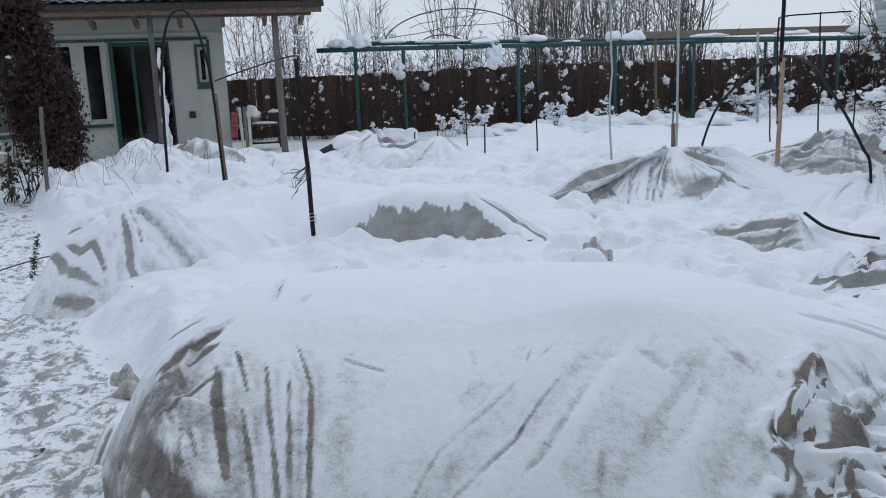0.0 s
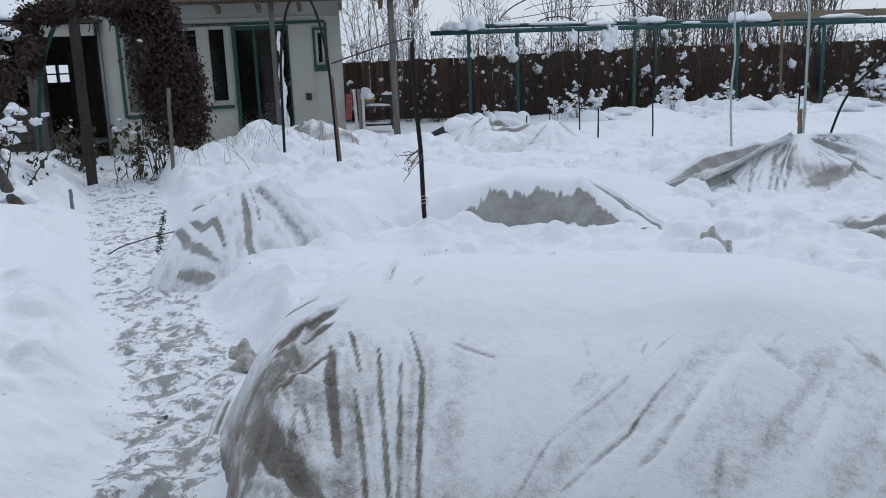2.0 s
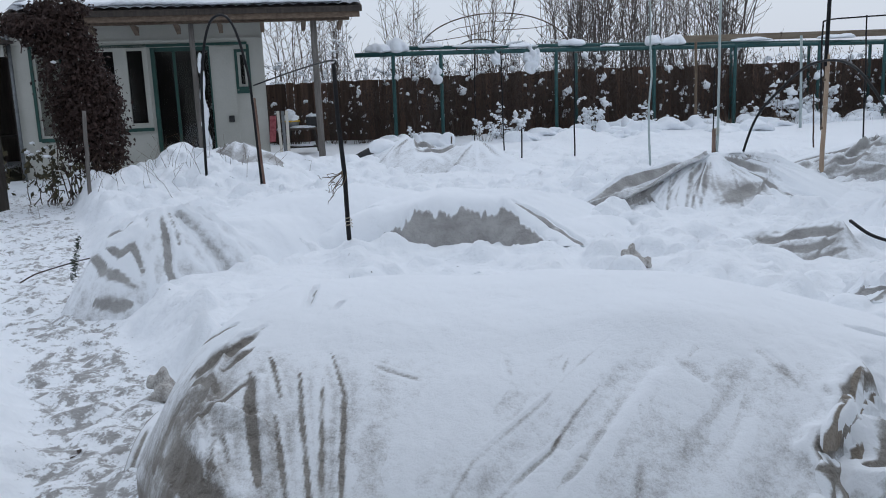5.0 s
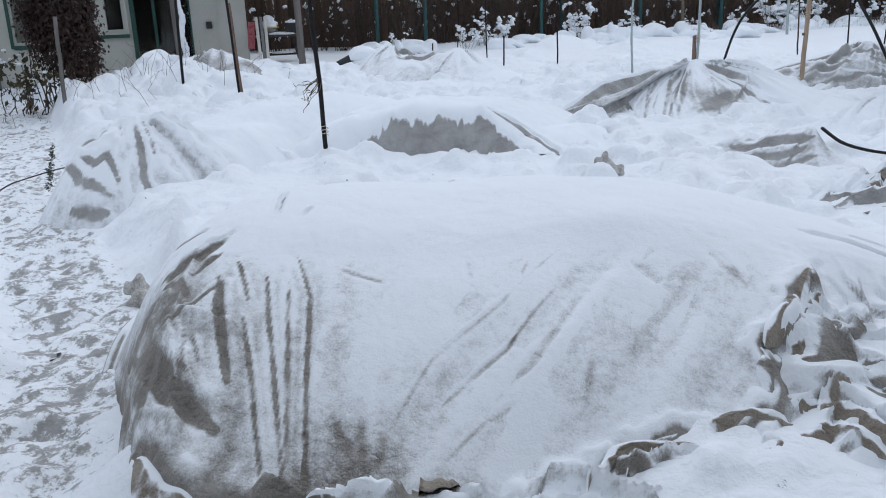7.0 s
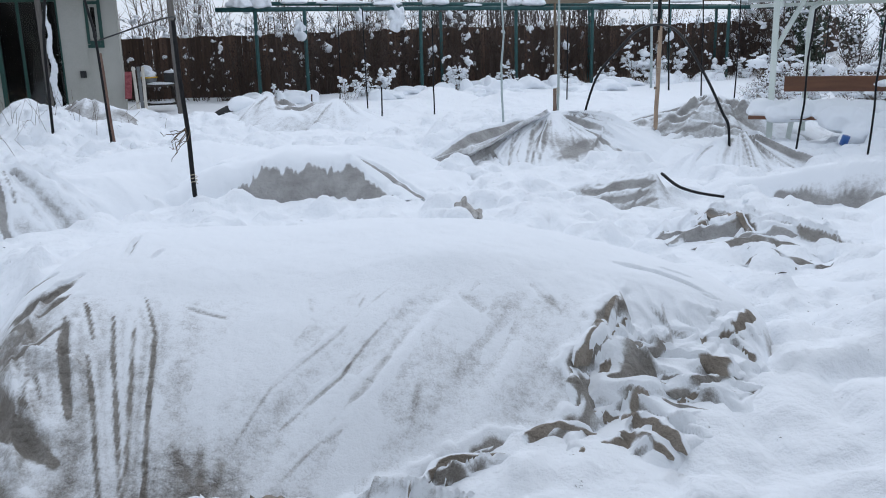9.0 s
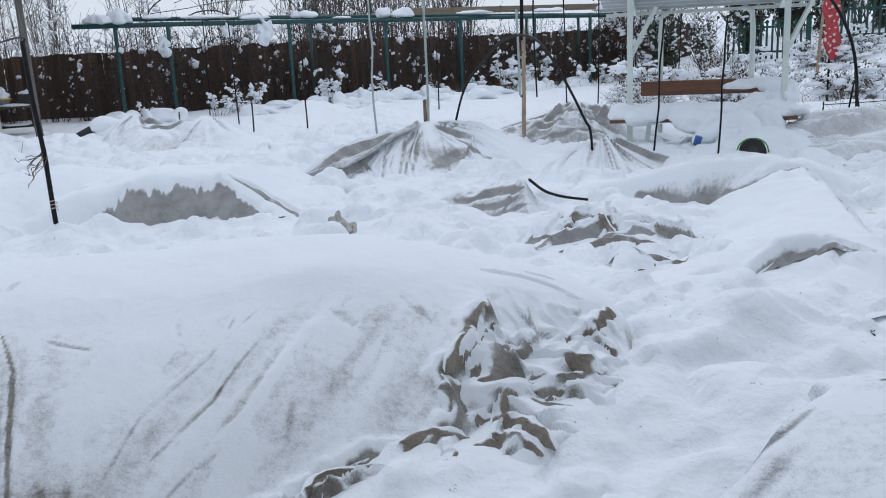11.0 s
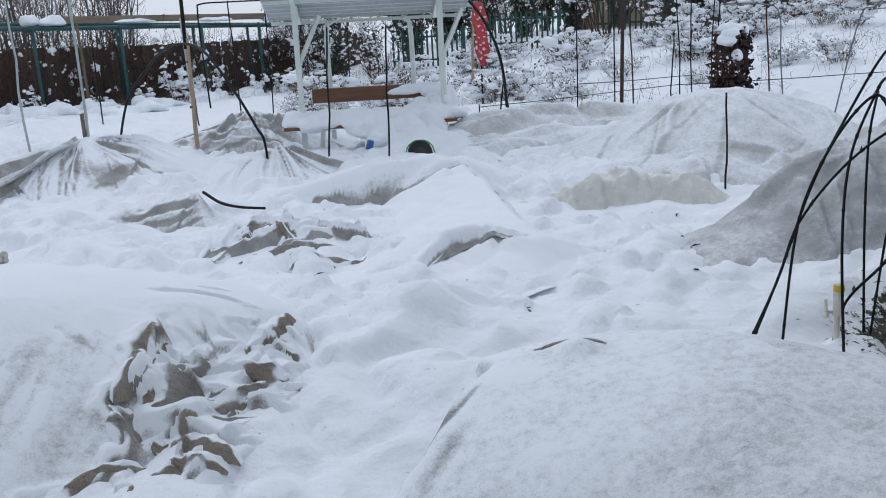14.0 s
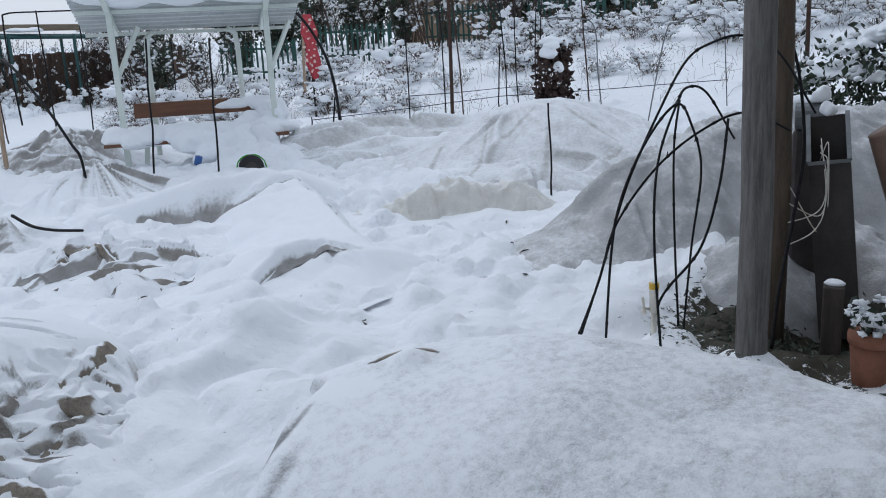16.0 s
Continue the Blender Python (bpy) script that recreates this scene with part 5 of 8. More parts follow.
# ---- the house with its porch roof ----
def wall_with_openings(x0, x1, z0, z1, y0, y1, holes):
    """A wall along x as blocks round its openings (x0, x1, z0, z1), side by side."""
    blocks, edge = [], x0
    for hx0, hx1, hz0, hz1 in sorted(holes):
        blocks.append(Buf().box(edge, hx0, y0, y1, z0, z1))
        if hz0 > z0:
            blocks.append(Buf().box(hx0, hx1, y0, y1, z0, hz0))
        if hz1 < z1:
            blocks.append(Buf().box(hx0, hx1, y0, y1, hz1, z1))
        edge = hx1
    return blocks + [Buf().box(edge, x1, y0, y1, z0, z1)]


HOUSE = pose(-3.86, 16.2, 0, 0, 0, 14)


def build_house():
    h = thing("house", HOUSE, "low cream garden house with green window frames and porch roof", "house")
    holes = [(-3.94, -3.15, 0.85, 2.40), (-2.93, -2.07, 1.0, 2.36), (-1.97, -0.95, 0.15, 2.36), (-0.93, -0.52, 0.15, 2.36), (-0.47, -0.31, 1.62, 2.24)]
    for block in wall_with_openings(-4.32, 0.0, -0.2, 2.86, 0, 0.18, holes):
        part("wall", block, WALL, h)
    part("wall", Buf().box(-0.18, 0.0, 0.18, 3.6, -0.2, 2.86), WALL, h)
    part("wall", Buf().box(-4.32, -4.14, 0.18, 3.6, -0.2, 2.86), WALL, h)
    # back wall and floor painted near-black as the shade behind the panes
    part("wall", Buf().box(-4.14, -0.18, 3.42, 3.6, -0.2, 2.86), ROOM_SHADE, h)
    part("floor", Buf().box(-4.14, -0.18, 0.18, 3.42, 0.1, 0.15), ROOM_SHADE, h)
    part("roof", Buf().bar((-1.125, -1.32, 2.855), (-1.125, 3.9, 4.25), 5.65, 0.06), WOOD_DARK, h, "dark boarded roof deck")
    n = 12 * 30 + 1
    xs = np.linspace(-3.93, 1.68, n)
    wave = 0.028 * np.abs(np.sin(np.arange(n) * math.pi / 12))
    rows = [(-1.36 + k * 0.62, 2.91 + k * 0.62 * 0.267 + up) for k in range(8) for up in (0.035, 0.0)][1:]
    b = Buf().add([(x, y, z + w) for y, z in rows for x, w in zip(xs, wave)], [(r * n + i, r * n + i + 1, (r + 1) * n + i + 1, (r + 1) * n + i) for r in range(len(rows) - 1) for i in range(n - 1)])
    part("roof_tiles", b, ROOF_TILE, h, "grey-blue wavy roof tiles", smooth=True)
    part("ceiling_board", Buf().box(-4.3, -0.02, -0.01, -0.035, 2.46, 2.5).box(-4.3, -0.02, -0.02, -0.045, 2.80, 2.86), WALL, h)
    part("fascia", Buf().box(-3.95, 1.66, -1.30, -1.26, 2.70, 2.83), WOOD_BROWN, h, "weathered fascia board", bevel=0.004)
    part("fascia", Buf().box(-3.95, 1.70, -1.34, -1.305, 2.79, 2.86), WOOD_DARK, h)
    part("beam", Buf().box(-3.9, 1.5, -1.12, -1.0, 2.67, 2.79), WOOD_BROWN, h, bevel=0.004)
    for x in (-3.55, -2.83, -2.12, -1.42, -0.70, 0.02, 0.74, 1.38):
        b = Buf().bar((x, -1.24, 2.76), (x, 0.0 if x < 0.1 else 2.0, 2.83 if x < 0.1 else 2.95), 0.07, 0.13)
        b.add([(x - 0.035, -0.9, 2.70), (x + 0.035, -0.9, 2.70), (x - 0.035, -0.25, 2.70), (x + 0.035, -0.25, 2.70), (x - 0.035, -0.25, 2.56), (x + 0.035, -0.25, 2.56)],
              [(0, 1, 5, 4), (0, 4, 2), (1, 3, 5), (2, 4, 5, 3), (0, 2, 3, 1)])
        part("rafter", b, WOOD_BROWN, h)
    for x, r in ((0.90, 0.062), (-1.13, 0.05)):
        part("porch_post", Buf().tube(wobble((x, -1.06, 0.1), (x - 0.02, -1.06, 2.72), 7, 0.006, 3), r, r * 0.9, 10), WOOD_GREY, h, "round weathered porch post", smooth=True)
    part("trim", Buf().box(-3.2, -0.28, -0.03, -0.002, 2.37, 2.42), GREEN, h, "dark green trim board")
    # left window, mostly behind the creeper
    def window(x0, x1, z0, z1, label, muntins=(), casing=GREEN, inner=WALL):
        w = part("window", Buf().box(x0 - 0.05, x0, -0.03, 0.06, z0 - 0.05, z1 + 0.05).box(x1, x1 + 0.05, -0.03, 0.06, z0 - 0.05, z1 + 0.05)
                 .box(x0, x1, -0.03, 0.06, z1, z1 + 0.05).box(x0, x1, -0.045, 0.06, z0 - 0.07, z0), casing, h, label, bevel=0.003)
        edges = [x0, *muntins, x1]
        for a, b in zip(edges[:-1], edges[1:]):
            part("pane", Buf().box(a + 0.045, b - 0.045, 0.03, 0.038, z0 + 0.045, z1 - 0.045), GLASS, w)
            part("sash", Buf().box(a, a + 0.045, 0.01, 0.055, z0, z1).box(b - 0.045, b, 0.01, 0.055, z0, z1)
                 .box(a + 0.045, b - 0.045, 0.01, 0.055, z0, z0 + 0.045).box(a + 0.045, b - 0.045, 0.01, 0.055, z1 - 0.045, z1), inner, w, "white sash frame")
        return w
    window(-3.94, -3.15, 0.85, 2.40, "green-framed window half hidden by the creeper")
    w = window(-2.93, -2.07, 1.0, 2.36, "tall double window with white sashes", (), WALL)
    part("mullion", Buf().box(-2.60, -2.38, -0.02, 0.06, 1.0, 2.36), WALL, w)
    part("sill", Buf().box(-2.98, -2.02, -0.08, 0.0, 0.90, 0.96), GREEN, w, "green window sill", bevel=0.004)
    window(-0.47, -0.31, 1.62, 2.24, "small window with a wide green frame")
    part("trim", Buf().box(-0.30, -0.25, -0.034, -0.002, 1.50, 2.37).box(-0.52, -0.30, -0.034, -0.002, 1.50, 1.56), GREEN, h)
    # dark glazed opening and the white door leaf
    d = part("door", Buf().box(-1.97, -1.90, -0.03, 0.08, 0.15, 2.36).box(-1.90, -0.95, 0.0, 0.08, 2.29, 2.36).box(-1.60, -1.55, 0.02, 0.07, 0.15, 2.29).box(-0.98, -0.95, 0.0, 0.08, 0.15, 2.29), GREEN, h, "glazed green double door, dark inside")
    part("pane", Buf().box(-1.90, -1.60, 0.04, 0.048, 0.2, 2.29), GLASS, d)
    part("pane", Buf().box(-1.55, -0.98, 0.04, 0.048, 0.2, 2.29), GLASS, d)
    leaf = part("door", Buf().box(-0.928, -0.525, -0.012, 0.035, 0.15, 2.355), WALL, h, "plain white door leaf with black lock box", bevel=0.004)
    part("lock", Buf().box(-0.70, -0.60, -0.065, -0.012, 0.99, 1.11), RUBBER, leaf, "black lock box", bevel=0.006)
    part("door_frame", Buf().box(-0.525, -0.50, -0.02, 0.05, 0.15, 2.36), WALL, leaf)
    part("downpipe", Buf().tube([(-4.27, -0.08, 2.7), (-4.27, -0.08, 1.5), (-4.27, -0.08, 0.1)], 0.032, n=8), STEEL, h, "grey downpipe", smooth=True)
    return h


build_house()
b = Buf()
rng = np.random.RandomState(4)
for k in range(75):
    u, v = rng.uniform(-3.6, 1.1), (rng.uniform(-1.28, -0.9) if k < 55 else rng.uniform(0.2, 3.7))
    b.blob((u, v, 2.955 + (v + 1.36) * 0.267), (0.42, 0.16, 0.05 + 0.03 * rng.rand()), k, 2, 0.25, 0.5)
ob = melt(part("roof_snow", b, SNOW, None, smooth=True), 0.045)
ob.matrix_world = HOUSE
tagged(ob, "layer of snow on the porch roof", "snow")
b = Buf()
for k in range(22):
    z = 0.55 + k * 0.076
    b.blob((-1.045 + 0.02 * math.sin(k * 0.9), -1.09, z), (0.075 - 0.0018 * k, 0.06, 0.075), k + 40, 1, 0.3)
ob = melt(part("snow_strip", b, SNOW, None, smooth=True), 0.012)
ob.matrix_world = HOUSE
tagged(ob, "strip of snow stuck to a porch post", "snow")


# ---- the open shed beside the house ----
def build_shed():
    s = thing("shed", HOUSE, "open dark shed with block pillar and white lintel", "shed")
    part("lintel", Buf().box(-7.4, -4.34, -0.15, 0.02, 2.28, 2.48), WALL, s, "white lintel board", bevel=0.005)
    part("pillar", Buf().box(-5.62, -5.36, 0.0, 0.28, -0.2, 2.28), BRICK, s, "grey block pillar", bevel=0.01)
    part("pillar", Buf().box(-7.4, -7.1, 0.0, 0.28, -0.2, 2.28), BRICK, s, bevel=0.01)
    for block in wall_with_openings(-7.4, -4.34, -0.2, 2.5, 3.2, 3.3, [(-6.32, -5.84, 1.50, 1.86)]):
        part("wall", block, WOOD_DARK, s)
    part("wall", Buf().box(-7.45, -7.4, 0.0, 3.3, -0.2, 2.5), WOOD_DARK, s)
    part("wall", Buf().box(-4.40, -4.34, 0.2, 3.3, -0.2, 2.5), WOOD_DARK, s)
    part("roof", Buf().bar((-5.85, -0.4, 2.51), (-5.85, 3.5, 2.62), 3.3, 0.05), WOOD_DARK, s)
    part("window_bar", Buf().box(-6.1, -6.06, 3.19, 3.31, 1.50, 1.86).box(-6.32, -5.84, 3.185, 3.315, 1.66, 1.69), WOOD_DARK, s)
    part("bench_board", Buf().box(-5.3, -4.5, 1.6, 2.1, 0.85, 0.9), WOOD_DARK, s)
    for k in range(5):
        part("board", Buf().box(-7.08, -5.64, 0.06, 0.10, 0.0 + k * 0.22, 0.2 + k * 0.22), WOOD_DARK, s)
    return s


build_shed()
b = Buf()
rng = np.random.RandomState(8)
for k in range(26):
    b.blob((rng.uniform(-7.3, -4.5), rng.uniform(-0.3, 1.6), 2.62), (0.5, 0.4, 0.2), k, 1, 0.25, 0.3)
ob = melt(part("roof_snow", b, SNOW, None, smooth=True), 0.045)
ob.matrix_world = HOUSE
tagged(ob, "thick snow on the shed roof", "snow")


# ---- plants ----
def stems_of(b, rng, base, count, height, spread_by, r, lean=0.25, twigs=3, n=4, droop=0.0):
    """Stems that fan out from a base, with side twigs. Returns points along them to hang leaves and snow on."""
    hold = []
    for _ in range(count):
        a = rng.uniform(0, 2 * math.pi)
        start = np.array(base) + np.array([math.cos(a), math.sin(a), 0]) * rng.uniform(0, spread_by * 0.35)
        h = height * rng.uniform(0.6, 1.05)
        a2 = a + rng.normal(0, 0.5)
        tip = start + np.array([math.cos(a2), math.sin(a2), 0]) * h * lean * rng.uniform(0.2, 1.4) + np.array([0, 0, h])
        pts = wobble(start, tip, 6, 0.022 * h, rng.randint(1 << 30))
        pts[:, 2] -= droop * np.linspace(0, 1, 6) ** 3 * h * rng.rand()
        b.tube(pts, r, r * 0.35, n, False)
        hold += [pts[k] for k in range(1, 6)]
        for _ in range(twigs):
            k = rng.randint(1, 5)
            u = rng.rand()
            p = pts[k] * (1 - u) + pts[k + 1] * u
            a3 = rng.uniform(0, 2 * math.pi)
            q = p + np.array([math.cos(a3), math.sin(a3), rng.uniform(0.4, 1.4)]) * h * rng.uniform(0.07, 0.17)
            tw = wobble(p, q, 3, 0.01 * h, rng.randint(1 << 30))
            b.tube(tw, r * 0.45, r * 0.2, 3, False)
            hold += [tw[1], tw[2]]
    return hold


def leaves_of(rng, hold, count, size, wide=0.55, jitter=0.06):
    b = Buf()
    for _ in range(count):
        p = hold[rng.randint(len(hold))] + rng.normal(0, jitter, 3)
        d = rng.normal(0, 1, 3) + np.array([0, 0, -0.5])
        b.leaf(p, d, rng.normal(0, 1, 3), size * rng.uniform(0.6, 1.3), wide)
    return b


def snow_on(rng, hold, count, r, jitter=0.03, tall=0.8, level=1):
    b = Buf()
    for k in range(count):
        p = hold[rng.randint(len(hold))] + rng.normal(0, jitter, 3)
        s = r * rng.uniform(0.4, 1.3)
        if rng.rand() < 0.15:
            s *= 1.8
        way = rng.normal(0, 1, 3) + np.array([0, 0, 0.4])
        way /= np.linalg.norm(way)
        for q in range(3):
            f = s * rng.uniform(0.45, 0.85)
            b.blob(p + way * s * (q - 1) * rng.uniform(0.5, 1.1) + rng.normal(0, 0.15 * s, 3), (f * rng.uniform(0.7, 1.3), f * rng.uniform(0.7, 1.3), f * tall * rng.uniform(0.6, 1.3)), k + 7 * q + rng.randint(999), level, 0.8, 0.7)
    return b


def plant(name, seed, label, category, group, count, height, spread_by, r, twig, leaf, leaf_count, leaf_size, snow_count, snow_r, lean=0.25, twigs=3, droop=0.0, tall=0.8):
    rng = np.random.RandomState(seed)
    p = thing(name, Matrix(), label, category, group)
    b = Buf()
    hold = stems_of(b, rng, (0, 0, -0.05), count, height, spread_by, r, lean, twigs, 4, droop)
    tagged(part("brushwood", b, twig, p), kind="stuff")
    if leaf_count:
        tagged(part("foliage", leaves_of(rng, hold, leaf_count, leaf_size), leaf, p), kind="stuff")
    if snow_count:
        tagged(part("snow_cap", snow_on(rng, [q for q in hold if q[2] > 0.15 * height], snow_count, snow_r, tall=tall), SNOW, p, "clots of snow", smooth=True), kind="stuff")
    return p


def scatter(models, spots, turn=True, seed=0, low=0.85, high=1.2):
    """The models stand at the first spots, copies of them at the rest; each spot is (x, y, z, size)."""
    rng = np.random.RandomState(seed)
    for k, (x, y, z, s) in enumerate(spots):
        m = Matrix.Translation((x, y, z)) @ Matrix.Rotation(rng.uniform(0, 6.28) if turn else 0, 4, "Z")
        f = s * rng.uniform(low, high)
        if k < len(models):
            models[k].matrix_world = m @ Matrix.Diagonal((f, f, f * rng.uniform(0.9, 1.1), 1))
        else:
            src = models[k % len(models)]
            keep = src.scale.copy()
            src.scale = (f, f, f * rng.uniform(0.9, 1.1))
            copy_thing(src, m)
            src.scale = keep


def gz(x, y):
    return float(ground_z(np.array([x]), np.array([y]))[0])


LOT = math.radians(15)
LX, LY = (math.cos(LOT), math.sin(LOT)), (-math.sin(LOT), math.cos(LOT))


def lot(u, v):
    """A place by the trellis: u metres along it, v metres behind its front row."""
    return u * LX[0] + v * LY[0], 19.9 + u * LX[1] + v * LY[1]


# ---- board fence behind the trellis ----
fence = thing("board_fence", pose(*lot(0, 2.1), 0, 0, 0, 15), "dark brown upright board fence, snow along its top", "fence")
rng = np.random.RandomState(2)
board = Buf().box(-0.084, 0.084, -0.012, 0.012, 0.0, 1.0).mesh("board", FENCE_WOOD)
for k in range(150):
    u = -7.2 + k * 0.158
    if u > 16.4:
        break
    o = part("board", board, None, fence)
    o.location = (u, 0.030 * (k % 2) + rng.normal(0, 0.003), 0.1)
    o.rotation_euler = (0, rng.normal(0, 0.006), 0)
    o.scale = (1, 1, 1.62 + 0.05 * rng.rand() + 0.04 * math.sin(u * 0.4) + 0.12 * step01(6, 16, u))
for z in (0.55, 1.45):
    part("rail", Buf().box(-7.2, 16.3, 0.025, 0.07, z, z + 0.09), FENCE_WOOD, fence)


# ---- green trellis before the fence ----
def build_trellis():
    t = thing("trellis", pose(*lot(0, 0), 0, 0, 0, 15), "long green pipe trellis with snow lumps on its beams", "trellis")
    for u in (-1.88, -0.81, 1.88, 4.31, 6.40, 8.67, 10.52, 12.45):
        part("post", Buf().tube([(u, 0, 0.0), (u, 0, 1.2), (u + 0.01, 0, 2.2)], 0.042, n=8), GREEN_POST, t, smooth=True)
    for u in (2.76, 4.78, 6.9, 9.1, 10.9, 12.9):
        part("post", Buf().tube([(u, 1.0, 0.0), (u, 1.0, 2.15)], 0.04, n=8), GREEN_POST, t, smooth=True)
    part("beam", Buf().tube(wobble((-2.7, 0.02, 2.22), (13.4, 0.02, 2.10), 9, 0.008, 5), 0.05, n=8), GREEN_POST, t, smooth=True)
    part("beam", Buf().tube(wobble((-1.7, 0.45, 2.36), (13.6, 1.0, 2.16), 9, 0.008, 6), 0.045, n=8), GREEN_POST, t, smooth=True)
    part("beam", Buf().tube([(-1.9, 0.0, 2.24), (-1.7, 0.45, 2.34)], 0.035, n=6), GREEN_POST, t)
    return t


build_trellis()
plank = part("roof_plank", Buf().bar((5.0, 0.3, 2.36), (16.6, 0.5, 2.40), 0.05, 0.16), BEAM_WOOD, None, bevel=0.006)
plank.matrix_world = pose(*lot(0, 0), 0, 0, 0, 15)
tagged(plank, "long raw timber plank lying over the trellis", "plank")
rng = np.random.RandomState(6)
lumps = [(-2.2, 2.30, 0.26, 0.13), (-1.75, 2.31, 0.22, 0.2), (-0.95, 2.36, 0.3, 0.07), (0.2, 2.34, 0.5, 0.06), (1.1, 2.30, 0.35, 0.08), (2.3, 2.32, 0.3, 0.11), (3.3, 2.25, 0.3, 0.05),
         (4.35, 2.30, 0.16, 0.18), (4.85, 2.28, 0.28, 0.16), (7.0, 2.28, 0.5, 0.06), (9.2, 2.28, 0.4, 0.08), (11.3, 2.28, 0.35, 0.16)]
for u, z, w, h in lumps:
    b = Buf()
    for k in range(5):
        b.blob((u + rng.uniform(-0.6, 0.6) * w, rng.uniform(0.0, 0.25), z), (w * rng.uniform(0.5, 0.8), 0.18, h * rng.uniform(0.7, 1.2)), k + int(u * 7) + 50, 2, 0.3, 0.35)
    ob = melt(part("beam_snow", b, SNOW, None, smooth=True), 0.02)
    ob.matrix_world = pose(*lot(0, 0), 0, 0, 0, 15)
    tagged(ob, "lump of snow on the trellis beam", "snow", "snow lumps on the trellis")
for u, z, s in ((-0.95, 1.75, 0.15), (1.3, 2.02, 0.18), (0.45, 2.05, 0.10), (3.75, 0.15, 0.0)):
    if s:
        b = Buf()
        for k in range(5):
            b.blob((u + 0.5 * s * math.sin(2.4 * k), -0.02, z + s * (0.5 * k - 1)), (s * (0.75 - 0.1 * k), s * 0.6, s * 0.6), int(z * 100) + k, 3, 0.8)
        ob = melt(part("hanging_snow", b, SNOW, None, smooth=True), 0.018)
        ob.matrix_world = pose(*lot(0, 0), 0, 0, 0, 15)
        tagged(ob, "clot of snow hanging in the trellis twigs", "snow", "snow lumps on the trellis")
for u0, u1, top, v in ((-1.25, 2.3, 3.05, 0.1), (-0.4, 0.75, 2.5, 0.3)):
    b = Buf().tube(arch((u0, v, 2.2), (u1, v, 2.15), top, 22, 2.0), 0.014, n=5)
    if top > 3:
        b.tube(wobble((-1.1, v, 2.45), (1.9, v + 0.3, 2.78), 8, 0.03, 3), 0.008, n=4).tube(wobble((-0.6, v, 2.65), (1.2, v, 2.95), 8, 0.03, 8), 0.007, n=4).tube(wobble((0.3, v, 2.3), (1.0, v, 3.0), 6, 0.02, 9), 0.008, n=4)
    ob = part("rod_arch", b, TWIG, None, smooth=True)
    ob.matrix_world = pose(*lot(0, 0), 0, 0, 0, 15)
    tagged(ob, "thin bent rod arch on the trellis", "arch", "rod arches")

# shrubs in the trellis, bare trees behind the fence
models = [plant("fence_shrub", 100 + k, "leafless climbing shrub with withered leaves and snow clots", "shrub", "shrubs along the fence", 30, 1.75, 1.0, 0.010, TWIG, LEAF_BROWN, 420, 0.055, 13, 0.045, 0.28, 8, tall=1.5) for k in range(5)]
rng = np.random.RandomState(12)
spots = []
for k in range(30):
    u = -5.6 + k * 0.62 + rng.normal(0, 0.12)
    x, y = lot(u, rng.uniform(0.35, 1.6))
    spots.append((x, y, gz(x, y), 1.0 * (0.75 if u < -2 else 1.0)))
scatter(models, spots, seed=3)
models = [plant("bare_tree", 200 + k, "tall leafless many-stemmed tree against the sky", "tree", "bare trees behind the fence", 15, 5.6, 1.3, 0.02, TWIG_GREY, None, 0, 0, 0, 0.05, 0.16, 14) for k in range(4)]
spots = []
for k in range(21):
    u = rng.uniform(-7, 0.2) if k < 7 else rng.uniform(2.6, 10.5)
    x, y = lot(u, rng.uniform(4.5, 11))
    spots.append((x, y, gz(x, y) - 0.1, 0.8 if k < 7 else 1.0))
scatter(models, spots, seed=5)
models = [plant("snowy_bush", 260 + k, "low bare bush loaded with snow behind the fence", "bush", "bushes behind the fence", 16, 2.3, 1.4, 0.012, TWIG, None, 0, 0, 70, 0.06, 0.4, 4) for k in range(2)]
spots = []
for k in range(9):
    x, y = lot(-7 + k * 1.35 + rng.normal(0, 0.3), rng.uniform(2.8, 4.2))
    spots.append((x, y, gz(x, y), 1.0))
scatter(models, spots, seed=6)
models = [plant("low_shrub", 280 + k, "small bare shrub carrying a ball of snow", "shrub", "low shrubs", 12, 0.75, 0.5, 0.006, STALK, LEAF_BROWN, 30, 0.05, 26, 0.07, 0.4, 3) for k in range(3)]
spots = []
for u, v, s in ((2.55, -0.6, 0.9), (2.6, -0.5, 0.7), (0.3, -0.9, 0.8), (-0.2, -1.2, 0.7), (0.7, -0.6, 0.8), (3.9, -0.5, 0.8), (4.3, -0.9, 0.6), (7.4, -0.4, 1.4), (7.9, -0.6, 1.3), (8.6, -0.3, 1.2), (6.6, -0.4, 0.7), (5.4, -0.3, 0.6), (-1.6, -0.8, 0.6), (9.6, -0.8, 1.0), (10.6, -0.5, 1.1), (11.8, -0.7, 1.2)):
    x, y = lot(u, v)
    spots.append((x, y, gz(x, y) - 0.03, s))
scatter(models, spots, seed=8)


# ---- canes and rods in the beds ----
def rod(name, a, b, r, material, label, category="stake", group="garden stakes", wander=0.004, r1=None, extra=None):
    t = thing(name, Matrix.Translation(a), label, category, group)
    off = np.array(b) - np.array(a)
    part("shaft", Buf().tube(wobble((0, 0, -0.25), off, 9, wander, int(abs(a[0]) * 100)), r, r1 or r * 0.9, 7), material, t, smooth=True)
    if extra:
        extra(t, off)
    return t


def twine_at(h, r):
    def add(t, off):
        p = off * (h / max(off[2], 0.01))
        part("twine", Buf().tube([p + np.array([r * math.cos(q), r * math.sin(q), 0.004 * q - 0.03]) for q in np.linspace(0, 18, 40)], 0.003, n=4), TWINE, t, "twine binding")
    return add


